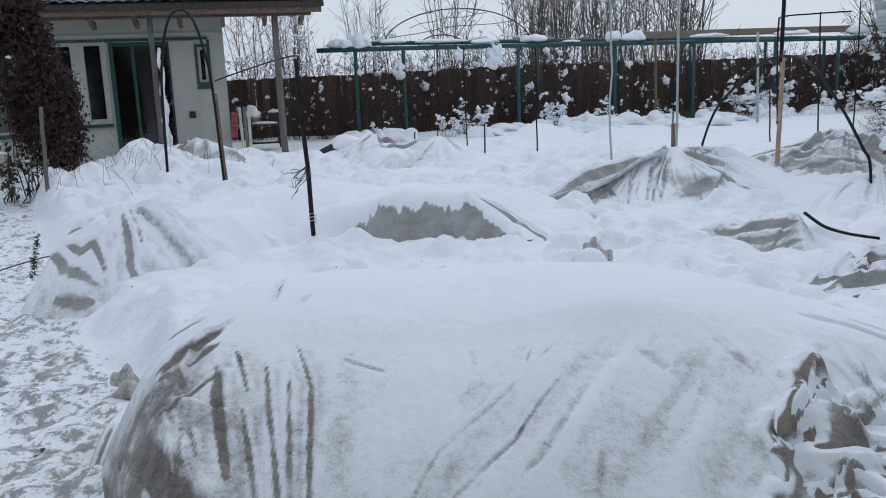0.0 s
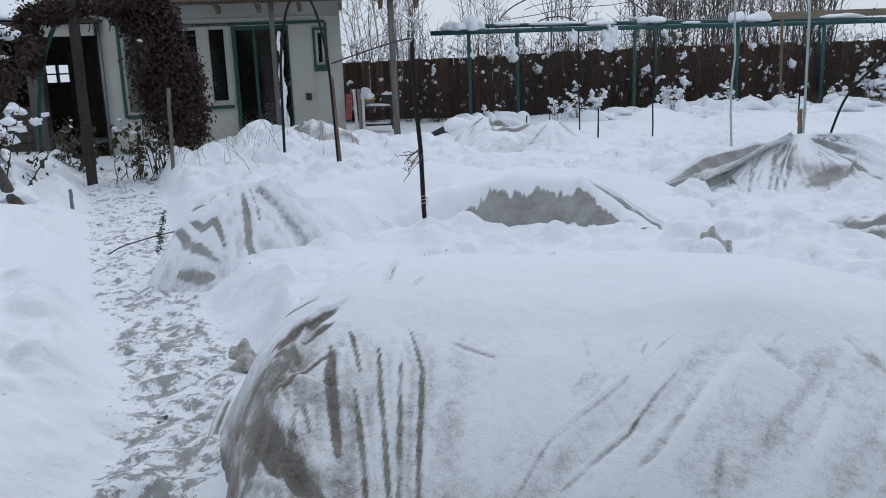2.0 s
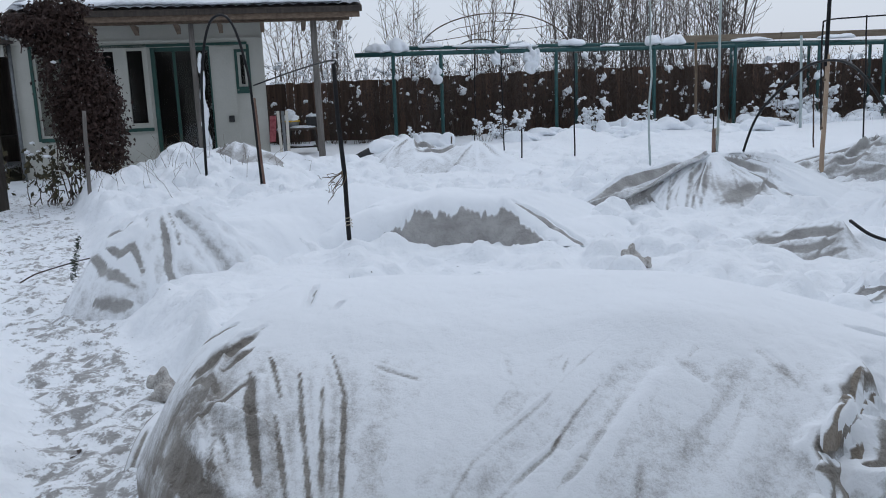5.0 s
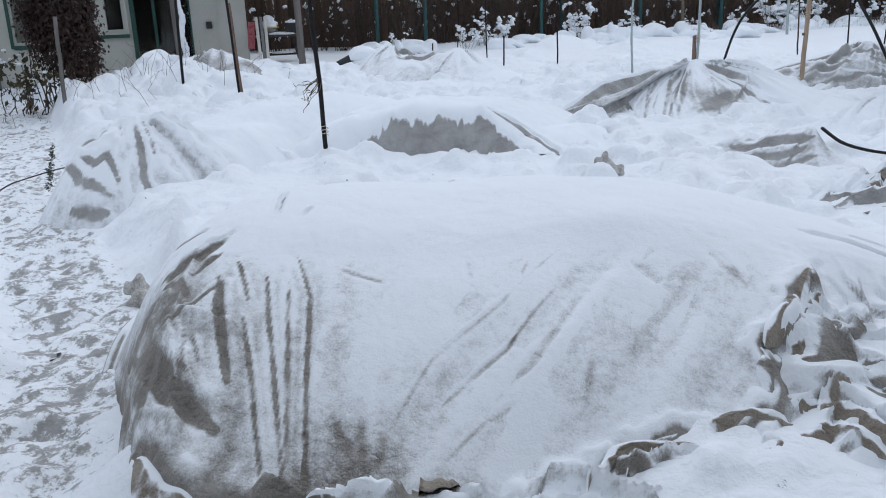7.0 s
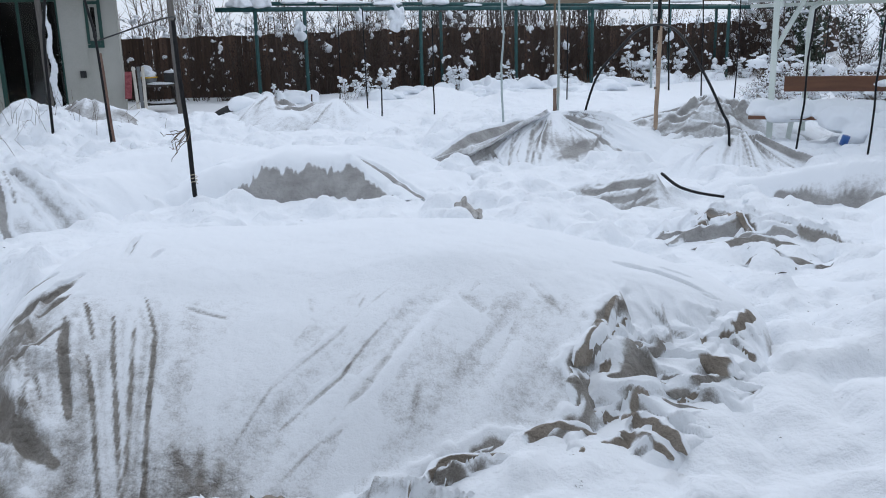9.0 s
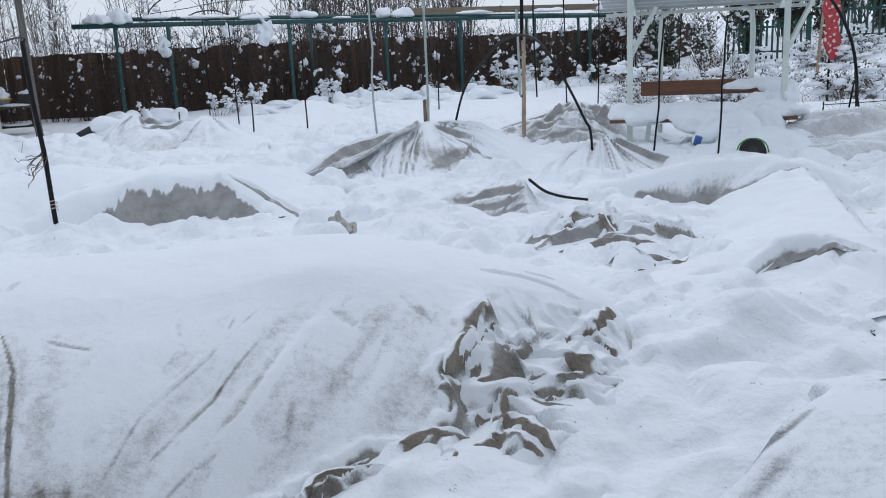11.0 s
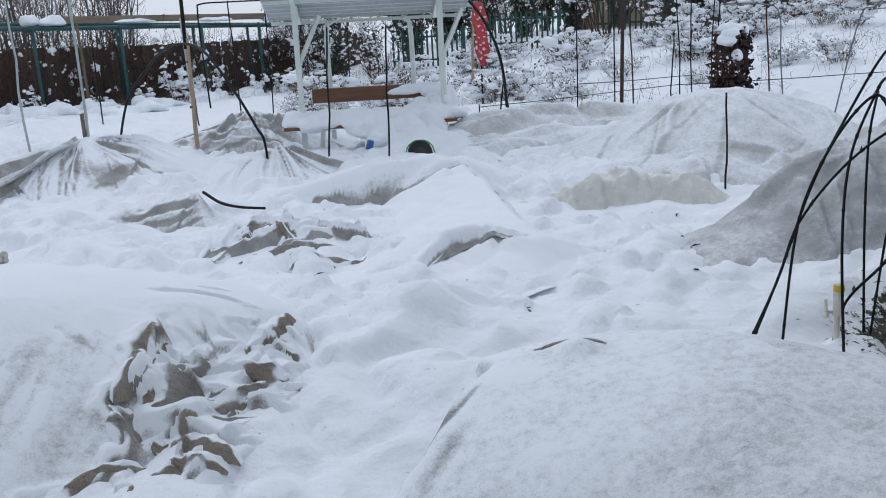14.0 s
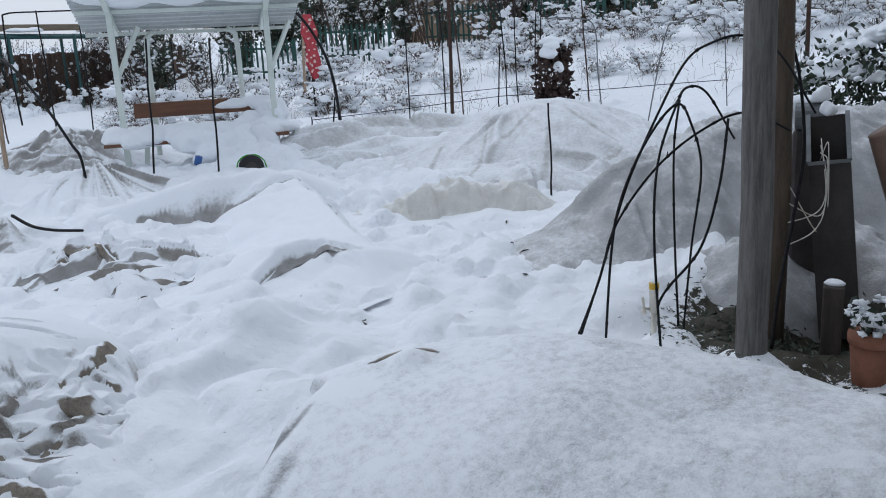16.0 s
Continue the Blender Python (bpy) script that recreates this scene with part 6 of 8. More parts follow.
def dry_wisp(t, off):
    rng = np.random.RandomState(3)
    b = Buf()
    for k in range(9):
        a = rng.uniform(0, 6.28)
        p = off * 0.42 + np.array([0, 0, rng.uniform(-0.05, 0.05)])
        q = p + np.array([-0.16 * rng.uniform(0.4, 1.2), rng.normal(0, 0.06), -0.17 * rng.uniform(0.1, 1.2)])
        b.tube(wobble(p, q, 6, 0.022, k + 9), 0.0035, 0.002, 4)
    part("dead_vine", b, STALK, t, "wisp of dead vine")
    twine_at(0.17, 0.024)(t, off)


rod("garden_stake", (-0.878, 6.33, 0.36), (-0.922, 6.33, 1.63), 0.0175, BLACK, "thick black stake with a wisp of dead vine", extra=dry_wisp)
rod("garden_stake", (-2.31, 9.66, 0.33), (-2.36, 9.65, 1.42), 0.016, RED_CANE, "thin cane leaning at the arch foot", r1=0.012)
rod("garden_stake", (2.25, 11.56, 0.3), (2.24, 11.56, 2.9), 0.016, PALE_PIPE, "tall thin grey cane", r1=0.010, wander=0.012)
rod("garden_stake", (2.3, 8.7, 0.5), (2.33, 8.69, 2.9), 0.013, PALE_PIPE, "tall pipe tied to a wooden stub", extra=lambda t, off: (part("stub", Buf().tube([(-0.02, 0, -0.1), (-0.02, 0, 0.45)], 0.021, 0.019, 7), CLAY_PIPE, t, "wooden stub", smooth=True), twine_at(0.42, 0.026)(t, off)))
rod("garden_stake", (3.69, 9.71, 0.3), (3.71, 9.70, 1.62), 0.026, BAMBOO, "thick pale bamboo pole bound with wire", extra=lambda t, off: (
    part("upper_rod", Buf().tube([(0.0, -0.01, 1.2), (0.02, -0.01, 2.3)], 0.022, 0.02, 7), BLACK, t, "dark upper rod", smooth=True),
    part("knot_rings", Buf().tube([(0, 0, 0.55), (0, 0, 0.575)], 0.029, n=9).tube([(0.01, 0, 1.05), (0.01, 0, 1.075)], 0.029, n=9), STALK, t), twine_at(0.75, 0.029)(t, off)))
thin = [((-0.4, 13.04, 0.28), (-0.37, 13.04, 0.74)), ((0.66, 13.02, 0.26), (0.66, 13.02, 0.81)), ((1.49, 13.52, 0.3), (1.48, 13.52, 1.9)), ((-0.08, 18.81, 0.3), (-0.03, 18.81, 2.24)),
        ((0.47, 16.04, 0.27), (0.46, 16.04, 2.06)), ((-1.49, 20.1, 0.27), (-1.48, 20.1, 2.08)), ((5.79, 13.52, 0.38), (5.75, 13.54, 2.24)),
        ((3.94, 14.97, 0.4), (3.95, 14.97, 1.63))]
thin_right = [((4.08, 7.29, 0.3), (4.17, 7.23, 1.62)), ((4.54, 6.92, 0.3), (4.59, 6.89, 1.60)), ((5.05, 13.49, 0.33), (5.01, 13.5, 1.16)), ((6.75, 14.47, 0.42), (6.78, 14.46, 2.44)),
        ((9.29, 16.2, 0.6), (9.34, 16.17, 1.89)), ((8.59, 8.61, 0.4), (8.59, 8.6, 1.9)), ((8.9, 8.22, 0.4), (8.89, 8.24, 1.97)), ((8.12, 7.14, 0.33), (8.06, 7.21, 2.2)), ((9.35, 7.64, 0.45), (9.36, 7.62, 1.4)),
        ((9.86, 7.92, 0.5), (9.8, 8.0, 2.3)), ((10.17, 7.97, 0.5), (10.15, 8.0, 1.95)), ((10.44, 7.87, 0.5), (10.53, 7.76, 2.4)),
        ((9.62, 6.33, 0.4), (9.53, 6.46, 2.3)), ((10.6, 8.0, 0.5), (10.62, 7.95, 2.3)), ((7.44, 9.3, 0.3), (7.45, 9.3, 0.59))]
for k, (a, b) in enumerate(thin + thin_right):
    rod("garden_stake", a, b, 0.0095 if a[1] < 12 else 0.012, BLACK if k % 5 else RUST, "thin black rod standing in the snow", wander=0.006)
rod("garden_stake", (5.45, 3.85, 0.47), (5.437, 3.85, 0.99), 0.0075, BLACK, "thin black rod before the peaked bed", wander=0.004)
rod("garden_stake", (8.89, 8.1, 0.4), (8.91, 8.07, 2.5), 0.026, RUST, "rusty brown iron post")
rod("garden_stake", (5.02, 20.56, 0.3), (5.01, 20.57, 2.25), 0.035, STALK, "wooden post by the trellis")
rod("garden_stake", (7.0, 19.43, 0.45), (6.96, 19.45, 2.24), 0.03, PALE_PIPE, "pale wooden post before the shrubs")
rod("garden_stake", (-4.65, 10.38, 0.3), (-4.6, 10.4, 1.35), 0.025, WOOD_GREY, "grey stick beside the creeper")
rod("garden_stake", (-4.92, 8.58, 0.15), (-4.93, 8.57, 0.38), 0.02, STEEL, "short steel stub by the footpath")
rod("garden_stake", (10.6, 13.6, 0.8), (10.66, 13.55, 2.1), 0.03, BAMBOO, "pale wooden post behind the bench")


def bent_rod(name, pts, r, material, label, category="arch", group="bent rod arches"):
    """A springy rod through the points, rounded off."""
    pts = np.asarray(pts, float)
    u = np.arange(len(pts))
    fine = np.linspace(0, len(pts) - 1, 8 * len(pts))
    p = np.stack([curve(u, pts[:, k], fine) for k in range(3)], -1)
    base = p[0].copy()
    t = thing(name, Matrix.Translation(base), label, category, group)
    b = Buf().tube(p - base, r, r * 0.85, 6)
    if category == "hoop":
        rng = np.random.RandomState(int(1000 * abs(base).sum()) % 9999)
        for k in range(3, len(p) - 2, 9):
            d = (p[k + 1] - p[k]) / np.linalg.norm(p[k + 1] - p[k])
            b.tube([p[k] - base, p[k] - base + d * 0.012], r * 1.3, r * 1.1, 6)
            if rng.rand() < 0.3:
                b.tube([p[k] - base, p[k] - base + d * 0.02 + rng.normal(0, 0.008, 3)], r * 0.6, r * 0.4, 4)
    part("shaft", b, material, t, smooth=True)
    return t


bent_rod("rod_arch", arch((-3.25, 10.5, 0.2), (-2.36, 9.7, 0.2), 2.34, 13), 0.017, BLACK, "black bent rod arch before the house")
bent_rod("rod_arch", [(2.86, 10.0, 0.3), (2.96, 9.65, 0.97), (3.09, 9.19, 1.32), (3.15, 8.75, 1.5), (3.21, 8.29, 1.54), (3.24, 7.84, 1.44), (3.30, 7.40, 1.1), (3.35, 7.12, 0.8), (3.38, 7.04, 0.66), (3.38, 7.0, 0.25)], 0.014, BLACK, "low black hose arch over the bed")
bent_rod("rod_arch", [(7.6, 8.87, 0.2), (7.56, 8.9, 1.0), (7.46, 9.0, 1.5), (7.2, 9.15, 1.95), (6.8, 9.3, 2.15), (6.3, 9.5, 2.2)], 0.02, BLACK, "tall black pipe bent over beside the bench")
rod("garden_stake", (7.33, 8.8, 0.2), (7.55, 8.9, 0.85), 0.012, BLACK, "slanting brace of the bent pipe", wander=0.003)
rod("garden_stake", (7.21, 8.22, 0.2), (7.53, 8.88, 0.95), 0.012, BLACK, "slanting brace of the bent pipe", wander=0.003)
bent_rod("rod_arch", [(6.91, 18.05, 0.3), (6.87, 18.06, 1.5), (6.87, 18.06, 2.3), (6.95, 18.05, 2.45), (7.5, 18.0, 2.48), (8.3, 18.0, 2.5)], 0.018, BLACK, "black pipe frame before the trellis")
bent_rod("rod_arch", [(9.3, 5.94, 0.3), (9.27, 6.0, 1.0), (9.24, 6.03, 1.55), (9.1, 6.2, 1.66), (8.9, 6.5, 1.68)], 0.009, STEEL, "grey steel hoop with snow")
bent_rod("rod_arch", [(9.43, 5.44, 0.3), (9.54, 5.26, 1.41), (9.62, 5.15, 1.55), (10.0, 5.0, 1.62), (10.36, 4.98, 1.58), (10.40, 4.96, 1.45), (10.43, 4.91, 0.4)], 0.009, STEEL, "grey steel hoop standing in the snow")
bent_rod("hoop", [(3.05, 1.95, 0.2), (3.16, 1.89, 0.53), (3.27, 1.84, 0.87), (3.38, 1.76, 1.16), (3.48, 1.71, 1.33), (3.58, 1.66, 1.39), (3.68, 1.58, 1.41), (3.79, 1.49, 1.34), (3.9, 1.38, 1.1)], 0.0056, BLACK, "tall bent black hoop", "hoop", "bundle of hoops")
bent_rod("hoop", [(3.06, 1.97, 0.2), (3.18, 1.91, 0.5), (3.27, 1.89, 0.71), (3.41, 1.8, 0.92), (3.55, 1.68, 1.06), (3.68, 1.56, 1.12), (3.81, 1.44, 1.04)], 0.0056, BLACK, "low bent black hoop", "hoop", "bundle of hoops")
bent_rod("hoop", [(3.08, 1.82, 0.2), (3.12, 1.81, 0.66), (3.17, 1.79, 0.87), (3.25, 1.73, 1.07), (3.32, 1.66, 1.18), (3.37, 1.63, 1.11), (3.42, 1.61, 0.93), (3.43, 1.65, 0.62), (3.44, 1.69, 0.2)], 0.0056, BLACK, "narrow bent black hoop", "hoop", "bundle of hoops")
bent_rod("hoop", [(3.1, 1.58, 0.2), (3.17, 1.66, 0.69), (3.26, 1.7, 0.97), (3.37, 1.69, 1.17), (3.47, 1.7, 1.23), (3.59, 1.68, 1.2), (3.73, 1.63, 1.01)], 0.0056, BLACK, "bent black hoop tied to the others", "hoop", "bundle of hoops")
bent_rod("hoop", [(3.63, 1.81, 0.2), (3.62, 1.83, 0.65), (3.61, 1.83, 0.98), (3.5, 1.75, 1.17), (3.33, 1.67, 1.18)], 0.0056, BLACK, "bent black hoop tied to the others", "hoop", "bundle of hoops")
bent_rod("hoop", [(3.63, 1.61, 1.1), (3.55, 1.6, 0.85), (3.46, 1.63, 0.61), (3.34, 1.73, 0.42), (3.3, 1.76, 0.2)], 0.006, BLACK, "bent black hoop tied to the others", "hoop", "bundle of hoops")


# ---- the bench under its canopy ----
def build_bench():
    m = pose(5.33, 8.45, 0.30, 0, 0, -30)
    s = thing("canopy_bench", m, "wooden garden bench under a pale metal canopy, heaped with snow", "bench")
    for x in (-0.80, 0.78):
        part("post", Buf().bar((x, -0.05, -0.15), (x + 0.0, -0.05, 1.62), 0.06, 0.06, (0, 1, 0)), WHITE_METAL, s, bevel=0.005)
        part("rear_post", Buf().tube([(x * 0.62, 0.50, 0.0), (x * 0.62, 0.50, 1.2), (x * 0.60, 0.48, 1.38), (x * 0.5, 0.42, 1.44)], 0.03, n=7), WHITE_METAL, s, smooth=True)
        part("brace", Buf().bar((x, -0.02, 0.95), (x + 0.26, 0.1, 1.48), 0.04, 0.04), WHITE_METAL, s)
        part("leg", Buf().bar((x + 0.16, 0.0, -0.15), (x + 0.22, -0.1, 0.30), 0.05, 0.05, (0, 1, 0)), WHITE_METAL, s)
        part("rafter", Buf().bar((x, -0.75, 1.80), (x, 0.62, 1.44), 0.05, 0.07), WHITE_METAL, s)
    for k in range(3):
        part("seat_slat", Buf().box(-1.0, 0.9, -0.28 + k * 0.15, -0.15 + k * 0.15, 0.27, 0.305), BENCH_WOOD, s, bevel=0.005)
    part("backrest", Buf().bar((-0.70, 0.28, 0.60), (0.80, 0.28, 0.60), 0.035, 0.16), BENCH_WOOD, s, "varnished backrest board", bevel=0.006)
    roof = part("roof", Buf().box(-1.12, 1.10, 0, 0.001, 0, 0.001), ROOF_METAL, s, "corrugated white canopy sheet seen from below")
    n = 97
    us = np.linspace(0, 1, n)
    prof = 0.018 * np.clip(np.sin(np.arange(n) * 2 * math.pi / 8) * 2.5, -1, 1)
    v, f = [], []
    for dz in (0.0, 0.004):
        for x in (-1.15, 1.15):
            v += [(x, -0.85 + 1.55 * u, 1.89 - 0.41 * u + p + dz) for u, p in zip(us, prof)]
    for base in (0, 2 * n):
        f += [(base + i, base + i + 1, base + n + i + 1, base + n + i) for i in range(n - 1)]
    roof.data = Buf().add(v, f).mesh("roof", ROOF_METAL)
    for y, z in ((-0.83, 1.86), (-0.1, 1.66), (0.66, 1.46)):
        part("purlin", Buf().box(-1.12, 1.12, y - 0.025, y + 0.025, z - 0.05, z - 0.014), WHITE_METAL, s)
    return m


BENCH = build_bench()


def heap(name, lumps, label, category="snow", m=None, level=2, material=None, rough=0.25):
    b = Buf()
    for k, (x, y, z, a, c, h) in enumerate(lumps):
        b.blob((x, y, z), (a, c, h), k + 7 * len(lumps), level, rough, 0.5)
    ob = part(name, b, material or SNOW, None, smooth=True)
    melt(ob, max(0.008, 0.09 * min(max(a, c) for x, y, z, a, c, h in lumps)))
    if m is not None:
        ob.matrix_world = m
    return tagged(ob, label, category)


heap("bench_snow", [(-0.85 + 0.16 * k, -0.02, 0.31, 0.26, 0.27, 0.13 + 0.02 * math.sin(k * 1.7)) for k in range(11)] + [(0.5, 0.1, 0.40, 0.22, 0.22, 0.11), (0.70, 0.12, 0.45, 0.15, 0.18, 0.13), (0.84, 0.06, 0.48, 0.10, 0.14, 0.15), (0.62, -0.1, 0.35, 0.18, 0.18, 0.12)]
     + [(0.62, 0.26, 0.62, 0.25, 0.07, 0.09), (0.4, 0.26, 0.60, 0.2, 0.07, 0.08), (0.75, 0.2, 0.56, 0.18, 0.1, 0.1)], "thick snow lying on the bench seat", m=BENCH, level=3, rough=0.35)
heap("snow_mound", [(-0.12, -0.45, 0.22, 0.2, 0.2, 0.17), (0.02, -0.5, 0.16, 0.18, 0.2, 0.2), (0.22, -0.4, 0.1, 0.2, 0.22, 0.22), (0.45, -0.4, 0.1, 0.2, 0.2, 0.27), (0.62, -0.3, 0.12, 0.18, 0.2, 0.25), (0.78, -0.35, 0.0, 0.25, 0.25, 0.25), (0.0, -0.6, -0.05, 0.25, 0.25, 0.15), (0.66, -0.55, -0.08, 0.2, 0.2, 0.15)], "lumpy mound of snow before the bench", m=BENCH, level=3, rough=0.6)
heap("roof_snow", [(-0.9 + k * 0.22, 0.2 * math.sin(k * 2.1), 1.75 - 0.05 * math.sin(k * 2.1), 0.3, 0.7, 0.1) for k in range(9)], "snow on the bench canopy", m=BENCH)

rng = np.random.RandomState(29)
for u, v, w, h in ((-1.9, -1.6, 0.5, 0.3), (0.6, -1.3, 0.45, 0.22), (1.9, -0.9, 0.5, 0.3), (3.1, -1.0, 0.55, 0.34), (4.3, -1.1, 0.6, 0.3), (5.5, -0.8, 0.5, 0.25), (6.6, -1.0, 0.6, 0.3), (7.9, -0.9, 0.5, 0.35), (9.2, -0.7, 0.6, 0.3), (2.4, -2.2, 0.5, 0.2), (5.0, -2.4, 0.6, 0.22)):
    x, y = lot(u, v)
    heap("snow_mound", [(x + rng.normal(0, 0.6) * w, y + rng.normal(0, 0.4) * w, gz(x, y), w * rng.uniform(0.3, 0.65), w * rng.uniform(0.3, 0.6), h * rng.uniform(0.4, 0.75)) for k in range(6)], "rounded snow mound before the trellis", rough=0.65, level=3)

# ---- the posts and bins at the end of the beds ----
def big_post(x, y, r, top, material, label):
    t = thing("wooden_post", Matrix.Translation((x, y, 0.15)), label, "post")
    part("trunk", Buf().tube(wobble((0, 0, -0.15), (0.01, 0.03, top), 14, 0.004, int(x * 10)), r * 1.04, r * 0.97, 20), material, t, smooth=True)
    return t


big_post(3.2, 1.29, 0.052, 2.6, POST_WOOD, "thick round weathered grey post")
big_post(3.885, 1.505, 0.046, 2.6, plain("brown_timber", (0.04, 0.029, 0.02), (0.11, 0.08, 0.055), 0.8, 0.2, 0.015, 0.5, 0.004, stretch=(5, 5, 0.6)), "brown timber post bound with wire")


# ---- the house wall and porch roof behind the camera ----
b = Buf().box(-9, 9, -1.6, -1.35, -0.5, 3.4)
ob = tagged(part("wall_behind", b, WALL, None), "plain house wall behind the garden", "wall", kind="structure")
b = Buf().bar((0, -1.35, 3.1), (0, 0.3, 2.75), 12.0, 0.08)
ob = tagged(part("porch_roof", b, WOOD_GREY, None), "plain porch roof of the house", "roof", kind="structure")


# ---- left: arbour, creeper and rose bush ----
def creeper(name, clumps, count, size, leaf, label, seed, snow=30, category="creeper", low=None):
    """A dense hanging mass: leaves in the given ellipsoids (x, y, z, a, b, c), stems, and some snow."""
    rng = np.random.RandomState(seed)
    base = np.array(low if low else (clumps[0][0], clumps[0][1], gz(clumps[0][0], clumps[0][1])))
    t = thing(name, Matrix.Translation(base), label, category)
    weights = np.array([c[3] * c[4] * c[5] for c in clumps]) ** 0.67
    weights /= weights.sum()
    b, hold = Buf(), []
    for k in rng.choice(len(clumps), count, p=weights):
        x, y, z, a, bb, c = clumps[k]
        d = rng.normal(0, 1, 3)
        d /= np.linalg.norm(d)
        p = np.array([x, y, z]) + d * rng.uniform(0.45, 1.08) ** 0.6 * (1.0 if rng.rand() < 0.8 else rng.uniform(1.0, 1.35)) * np.array([a, bb, c]) - base
        hold.append(p)
        b.leaf(p, rng.normal(0, 1, 3) + np.array([0, 0, -0.9]), rng.normal(0, 1, 3), size * rng.uniform(0.5, 1.4), 0.6)
    tagged(part("foliage", b, leaf, t), kind="stuff")
    s = Buf()
    for k in range(16):
        q = hold[rng.randint(len(hold))]
        s.tube(wobble((q[0] * 0.6, q[1] * 0.6, -0.1) if low is None else q - np.array([0.1, 0.0, 0.3]), q, 9, 0.03, k), 0.009, 0.004, 4, False)
    tagged(part("brushwood", s, TWIG, t), kind="stuff")
    w = Buf()
    tops = sorted(hold, key=lambda p: -p[2])
    for k in range(snow):
        p = hold[rng.randint(len(hold))] if k % 2 else tops[rng.randint(max(1, len(tops) // 6))]
        r = rng.uniform(0.012, 0.038)
        w.blob(p, (r * 1.3, r, r * 0.7), k, 1, 0.4)
    tagged(part("snow_cap", w, SNOW, t, "flecks of snow", smooth=True), kind="stuff")
    return t


def build_arbour():
    t = thing("arbour", Matrix.Translation((-5.6, 11.2, 0.1)), "green garden arbour of bent pipes over the footpath", "arbour")
    for dy in (0.2,):
        part("hoop", Buf().tube(arch((-1.12, -0.5 + dy, 0.0), (0.4, 0.45 + dy, 0.1), 2.44, 27, 2.2), 0.03, n=7), GREEN, t, smooth=True)
    return t


build_arbour()
t = thing("timber_post", Matrix.Translation((-6.05, 10.95, 0.05)), "dark timber post at the arbour", "post")
part("shaft", Buf().bar((0, 0, -0.1), (0.02, 0, 2.6), 0.11, 0.09, (0, 1, 0)), WOOD_DARK, t, bevel=0.008)
creeper("creeper", [(-5.3, 11.6, 1.75, 0.36, 0.3, 0.85), (-5.12, 11.6, 1.15, 0.44, 0.3, 0.65), (-5.42, 11.6, 2.35, 0.42, 0.3, 0.3), (-4.9, 11.6, 1.0, 0.27, 0.25, 0.55), (-5.1, 11.6, 2.0, 0.25, 0.25, 0.4), (-5.0, 11.6, 1.45, 0.36, 0.28, 0.5)], 15000, 0.055, LEAF_BROWN, "dense withered brown creeper on the arbour leg", 31, 30)
creeper("creeper", [(-6.0, 11.2, 2.46, 0.65, 0.25, 0.13), (-5.5, 11.5, 2.42, 0.45, 0.25, 0.2), (-6.35, 11.0, 2.36, 0.4, 0.25, 0.13), (-5.3, 11.5, 2.64, 0.4, 0.25, 0.12), (-6.62, 10.85, 2.0, 0.16, 0.2, 0.42)], 13000, 0.05, LEAF_BROWN, "withered creeper along the top of the arbour", 32, 12, low=(-5.9, 11.3, 0.1))
creeper("evergreen_shrub", [(-5.75, 11.45, 0.62, 0.28, 0.2, 0.34), (-5.4, 11.3, 0.5, 0.3, 0.2, 0.26)], 190, 0.085, LEAF_OLIVE, "green and yellow leaves at the foot of the creeper", 33, 14, "shrub")
creeper("evergreen_shrub", [(-7.2, 12.6, 0.5, 0.3, 0.3, 0.4)], 200, 0.10, LEAF_OLIVE, "yellowing leafy plant by the shed", 34, 10, "shrub")
ob = plant("rose_bush", 301, "tall bare rose bush weighed down by snow", "bush", "", 26, 2.0, 0.9, 0.011, TWIG, LEAF_BROWN, 9000, 0.065, 40, 0.06, 0.3, 14, 0.25)
ob.matrix_world = Matrix.Translation((-6.75, 9.7, 0.35))
ob = plant("rose_bush", 302, "low rose bush under thick snow", "bush", "", 30, 1.15, 0.9, 0.010, TWIG, LEAF_BROWN, 900, 0.055, 60, 0.06, 0.55, 10, 0.3)
ob.matrix_world = Matrix.Translation((-5.6, 8.1, 0.3))
rng = np.random.RandomState(64)
heap("bush_snow", [(-6.55 + 0.28 * rng.normal(), 9.45 + 0.2 * rng.normal(), rng.uniform(0.7, 2.1), r, r * rng.uniform(0.8, 1.2), r * rng.uniform(0.6, 0.9)) for r in rng.uniform(0.08, 0.17, 16)], "clumps of snow caught in the tall rose bush", level=3, rough=0.7)
heap("bush_snow", [(-5.55 - 0.5 * q + 0.15 * rng.normal(), 8.15 + 0.5 * q + 0.1 * rng.normal(), 0.45 + 0.65 * q + 0.06 * rng.normal(), r, r, r * 0.75) for q, r in zip(rng.rand(24), rng.uniform(0.06, 0.14, 24))], "clumps of snow on the low rose bush", level=3, rough=0.7)
t = thing("log", Matrix.Translation((-4.75, 7.45, 0.3)), "brown log leaning into the rose bush", "log")
part("trunk", Buf().tube(wobble((0.1, -0.1, 0.0), (-0.9, 0.8, 0.75), 6, 0.01, 3), 0.055, 0.045, 12), WOOD_DARK, t, smooth=True)
heap("snow_mound", [(-5.25, 8.0, 0.5, 0.16, 0.16, 0.12), (-5.4, 8.3, 0.72, 0.14, 0.13, 0.11), (-4.95, 7.75, 0.36, 0.22, 0.24, 0.14), (-5.6, 8.5, 0.95, 0.12, 0.12, 0.1), (-5.2, 8.2, 0.62, 0.1, 0.1, 0.08)], "snow lodged in the rose bush", level=3, rough=0.7)

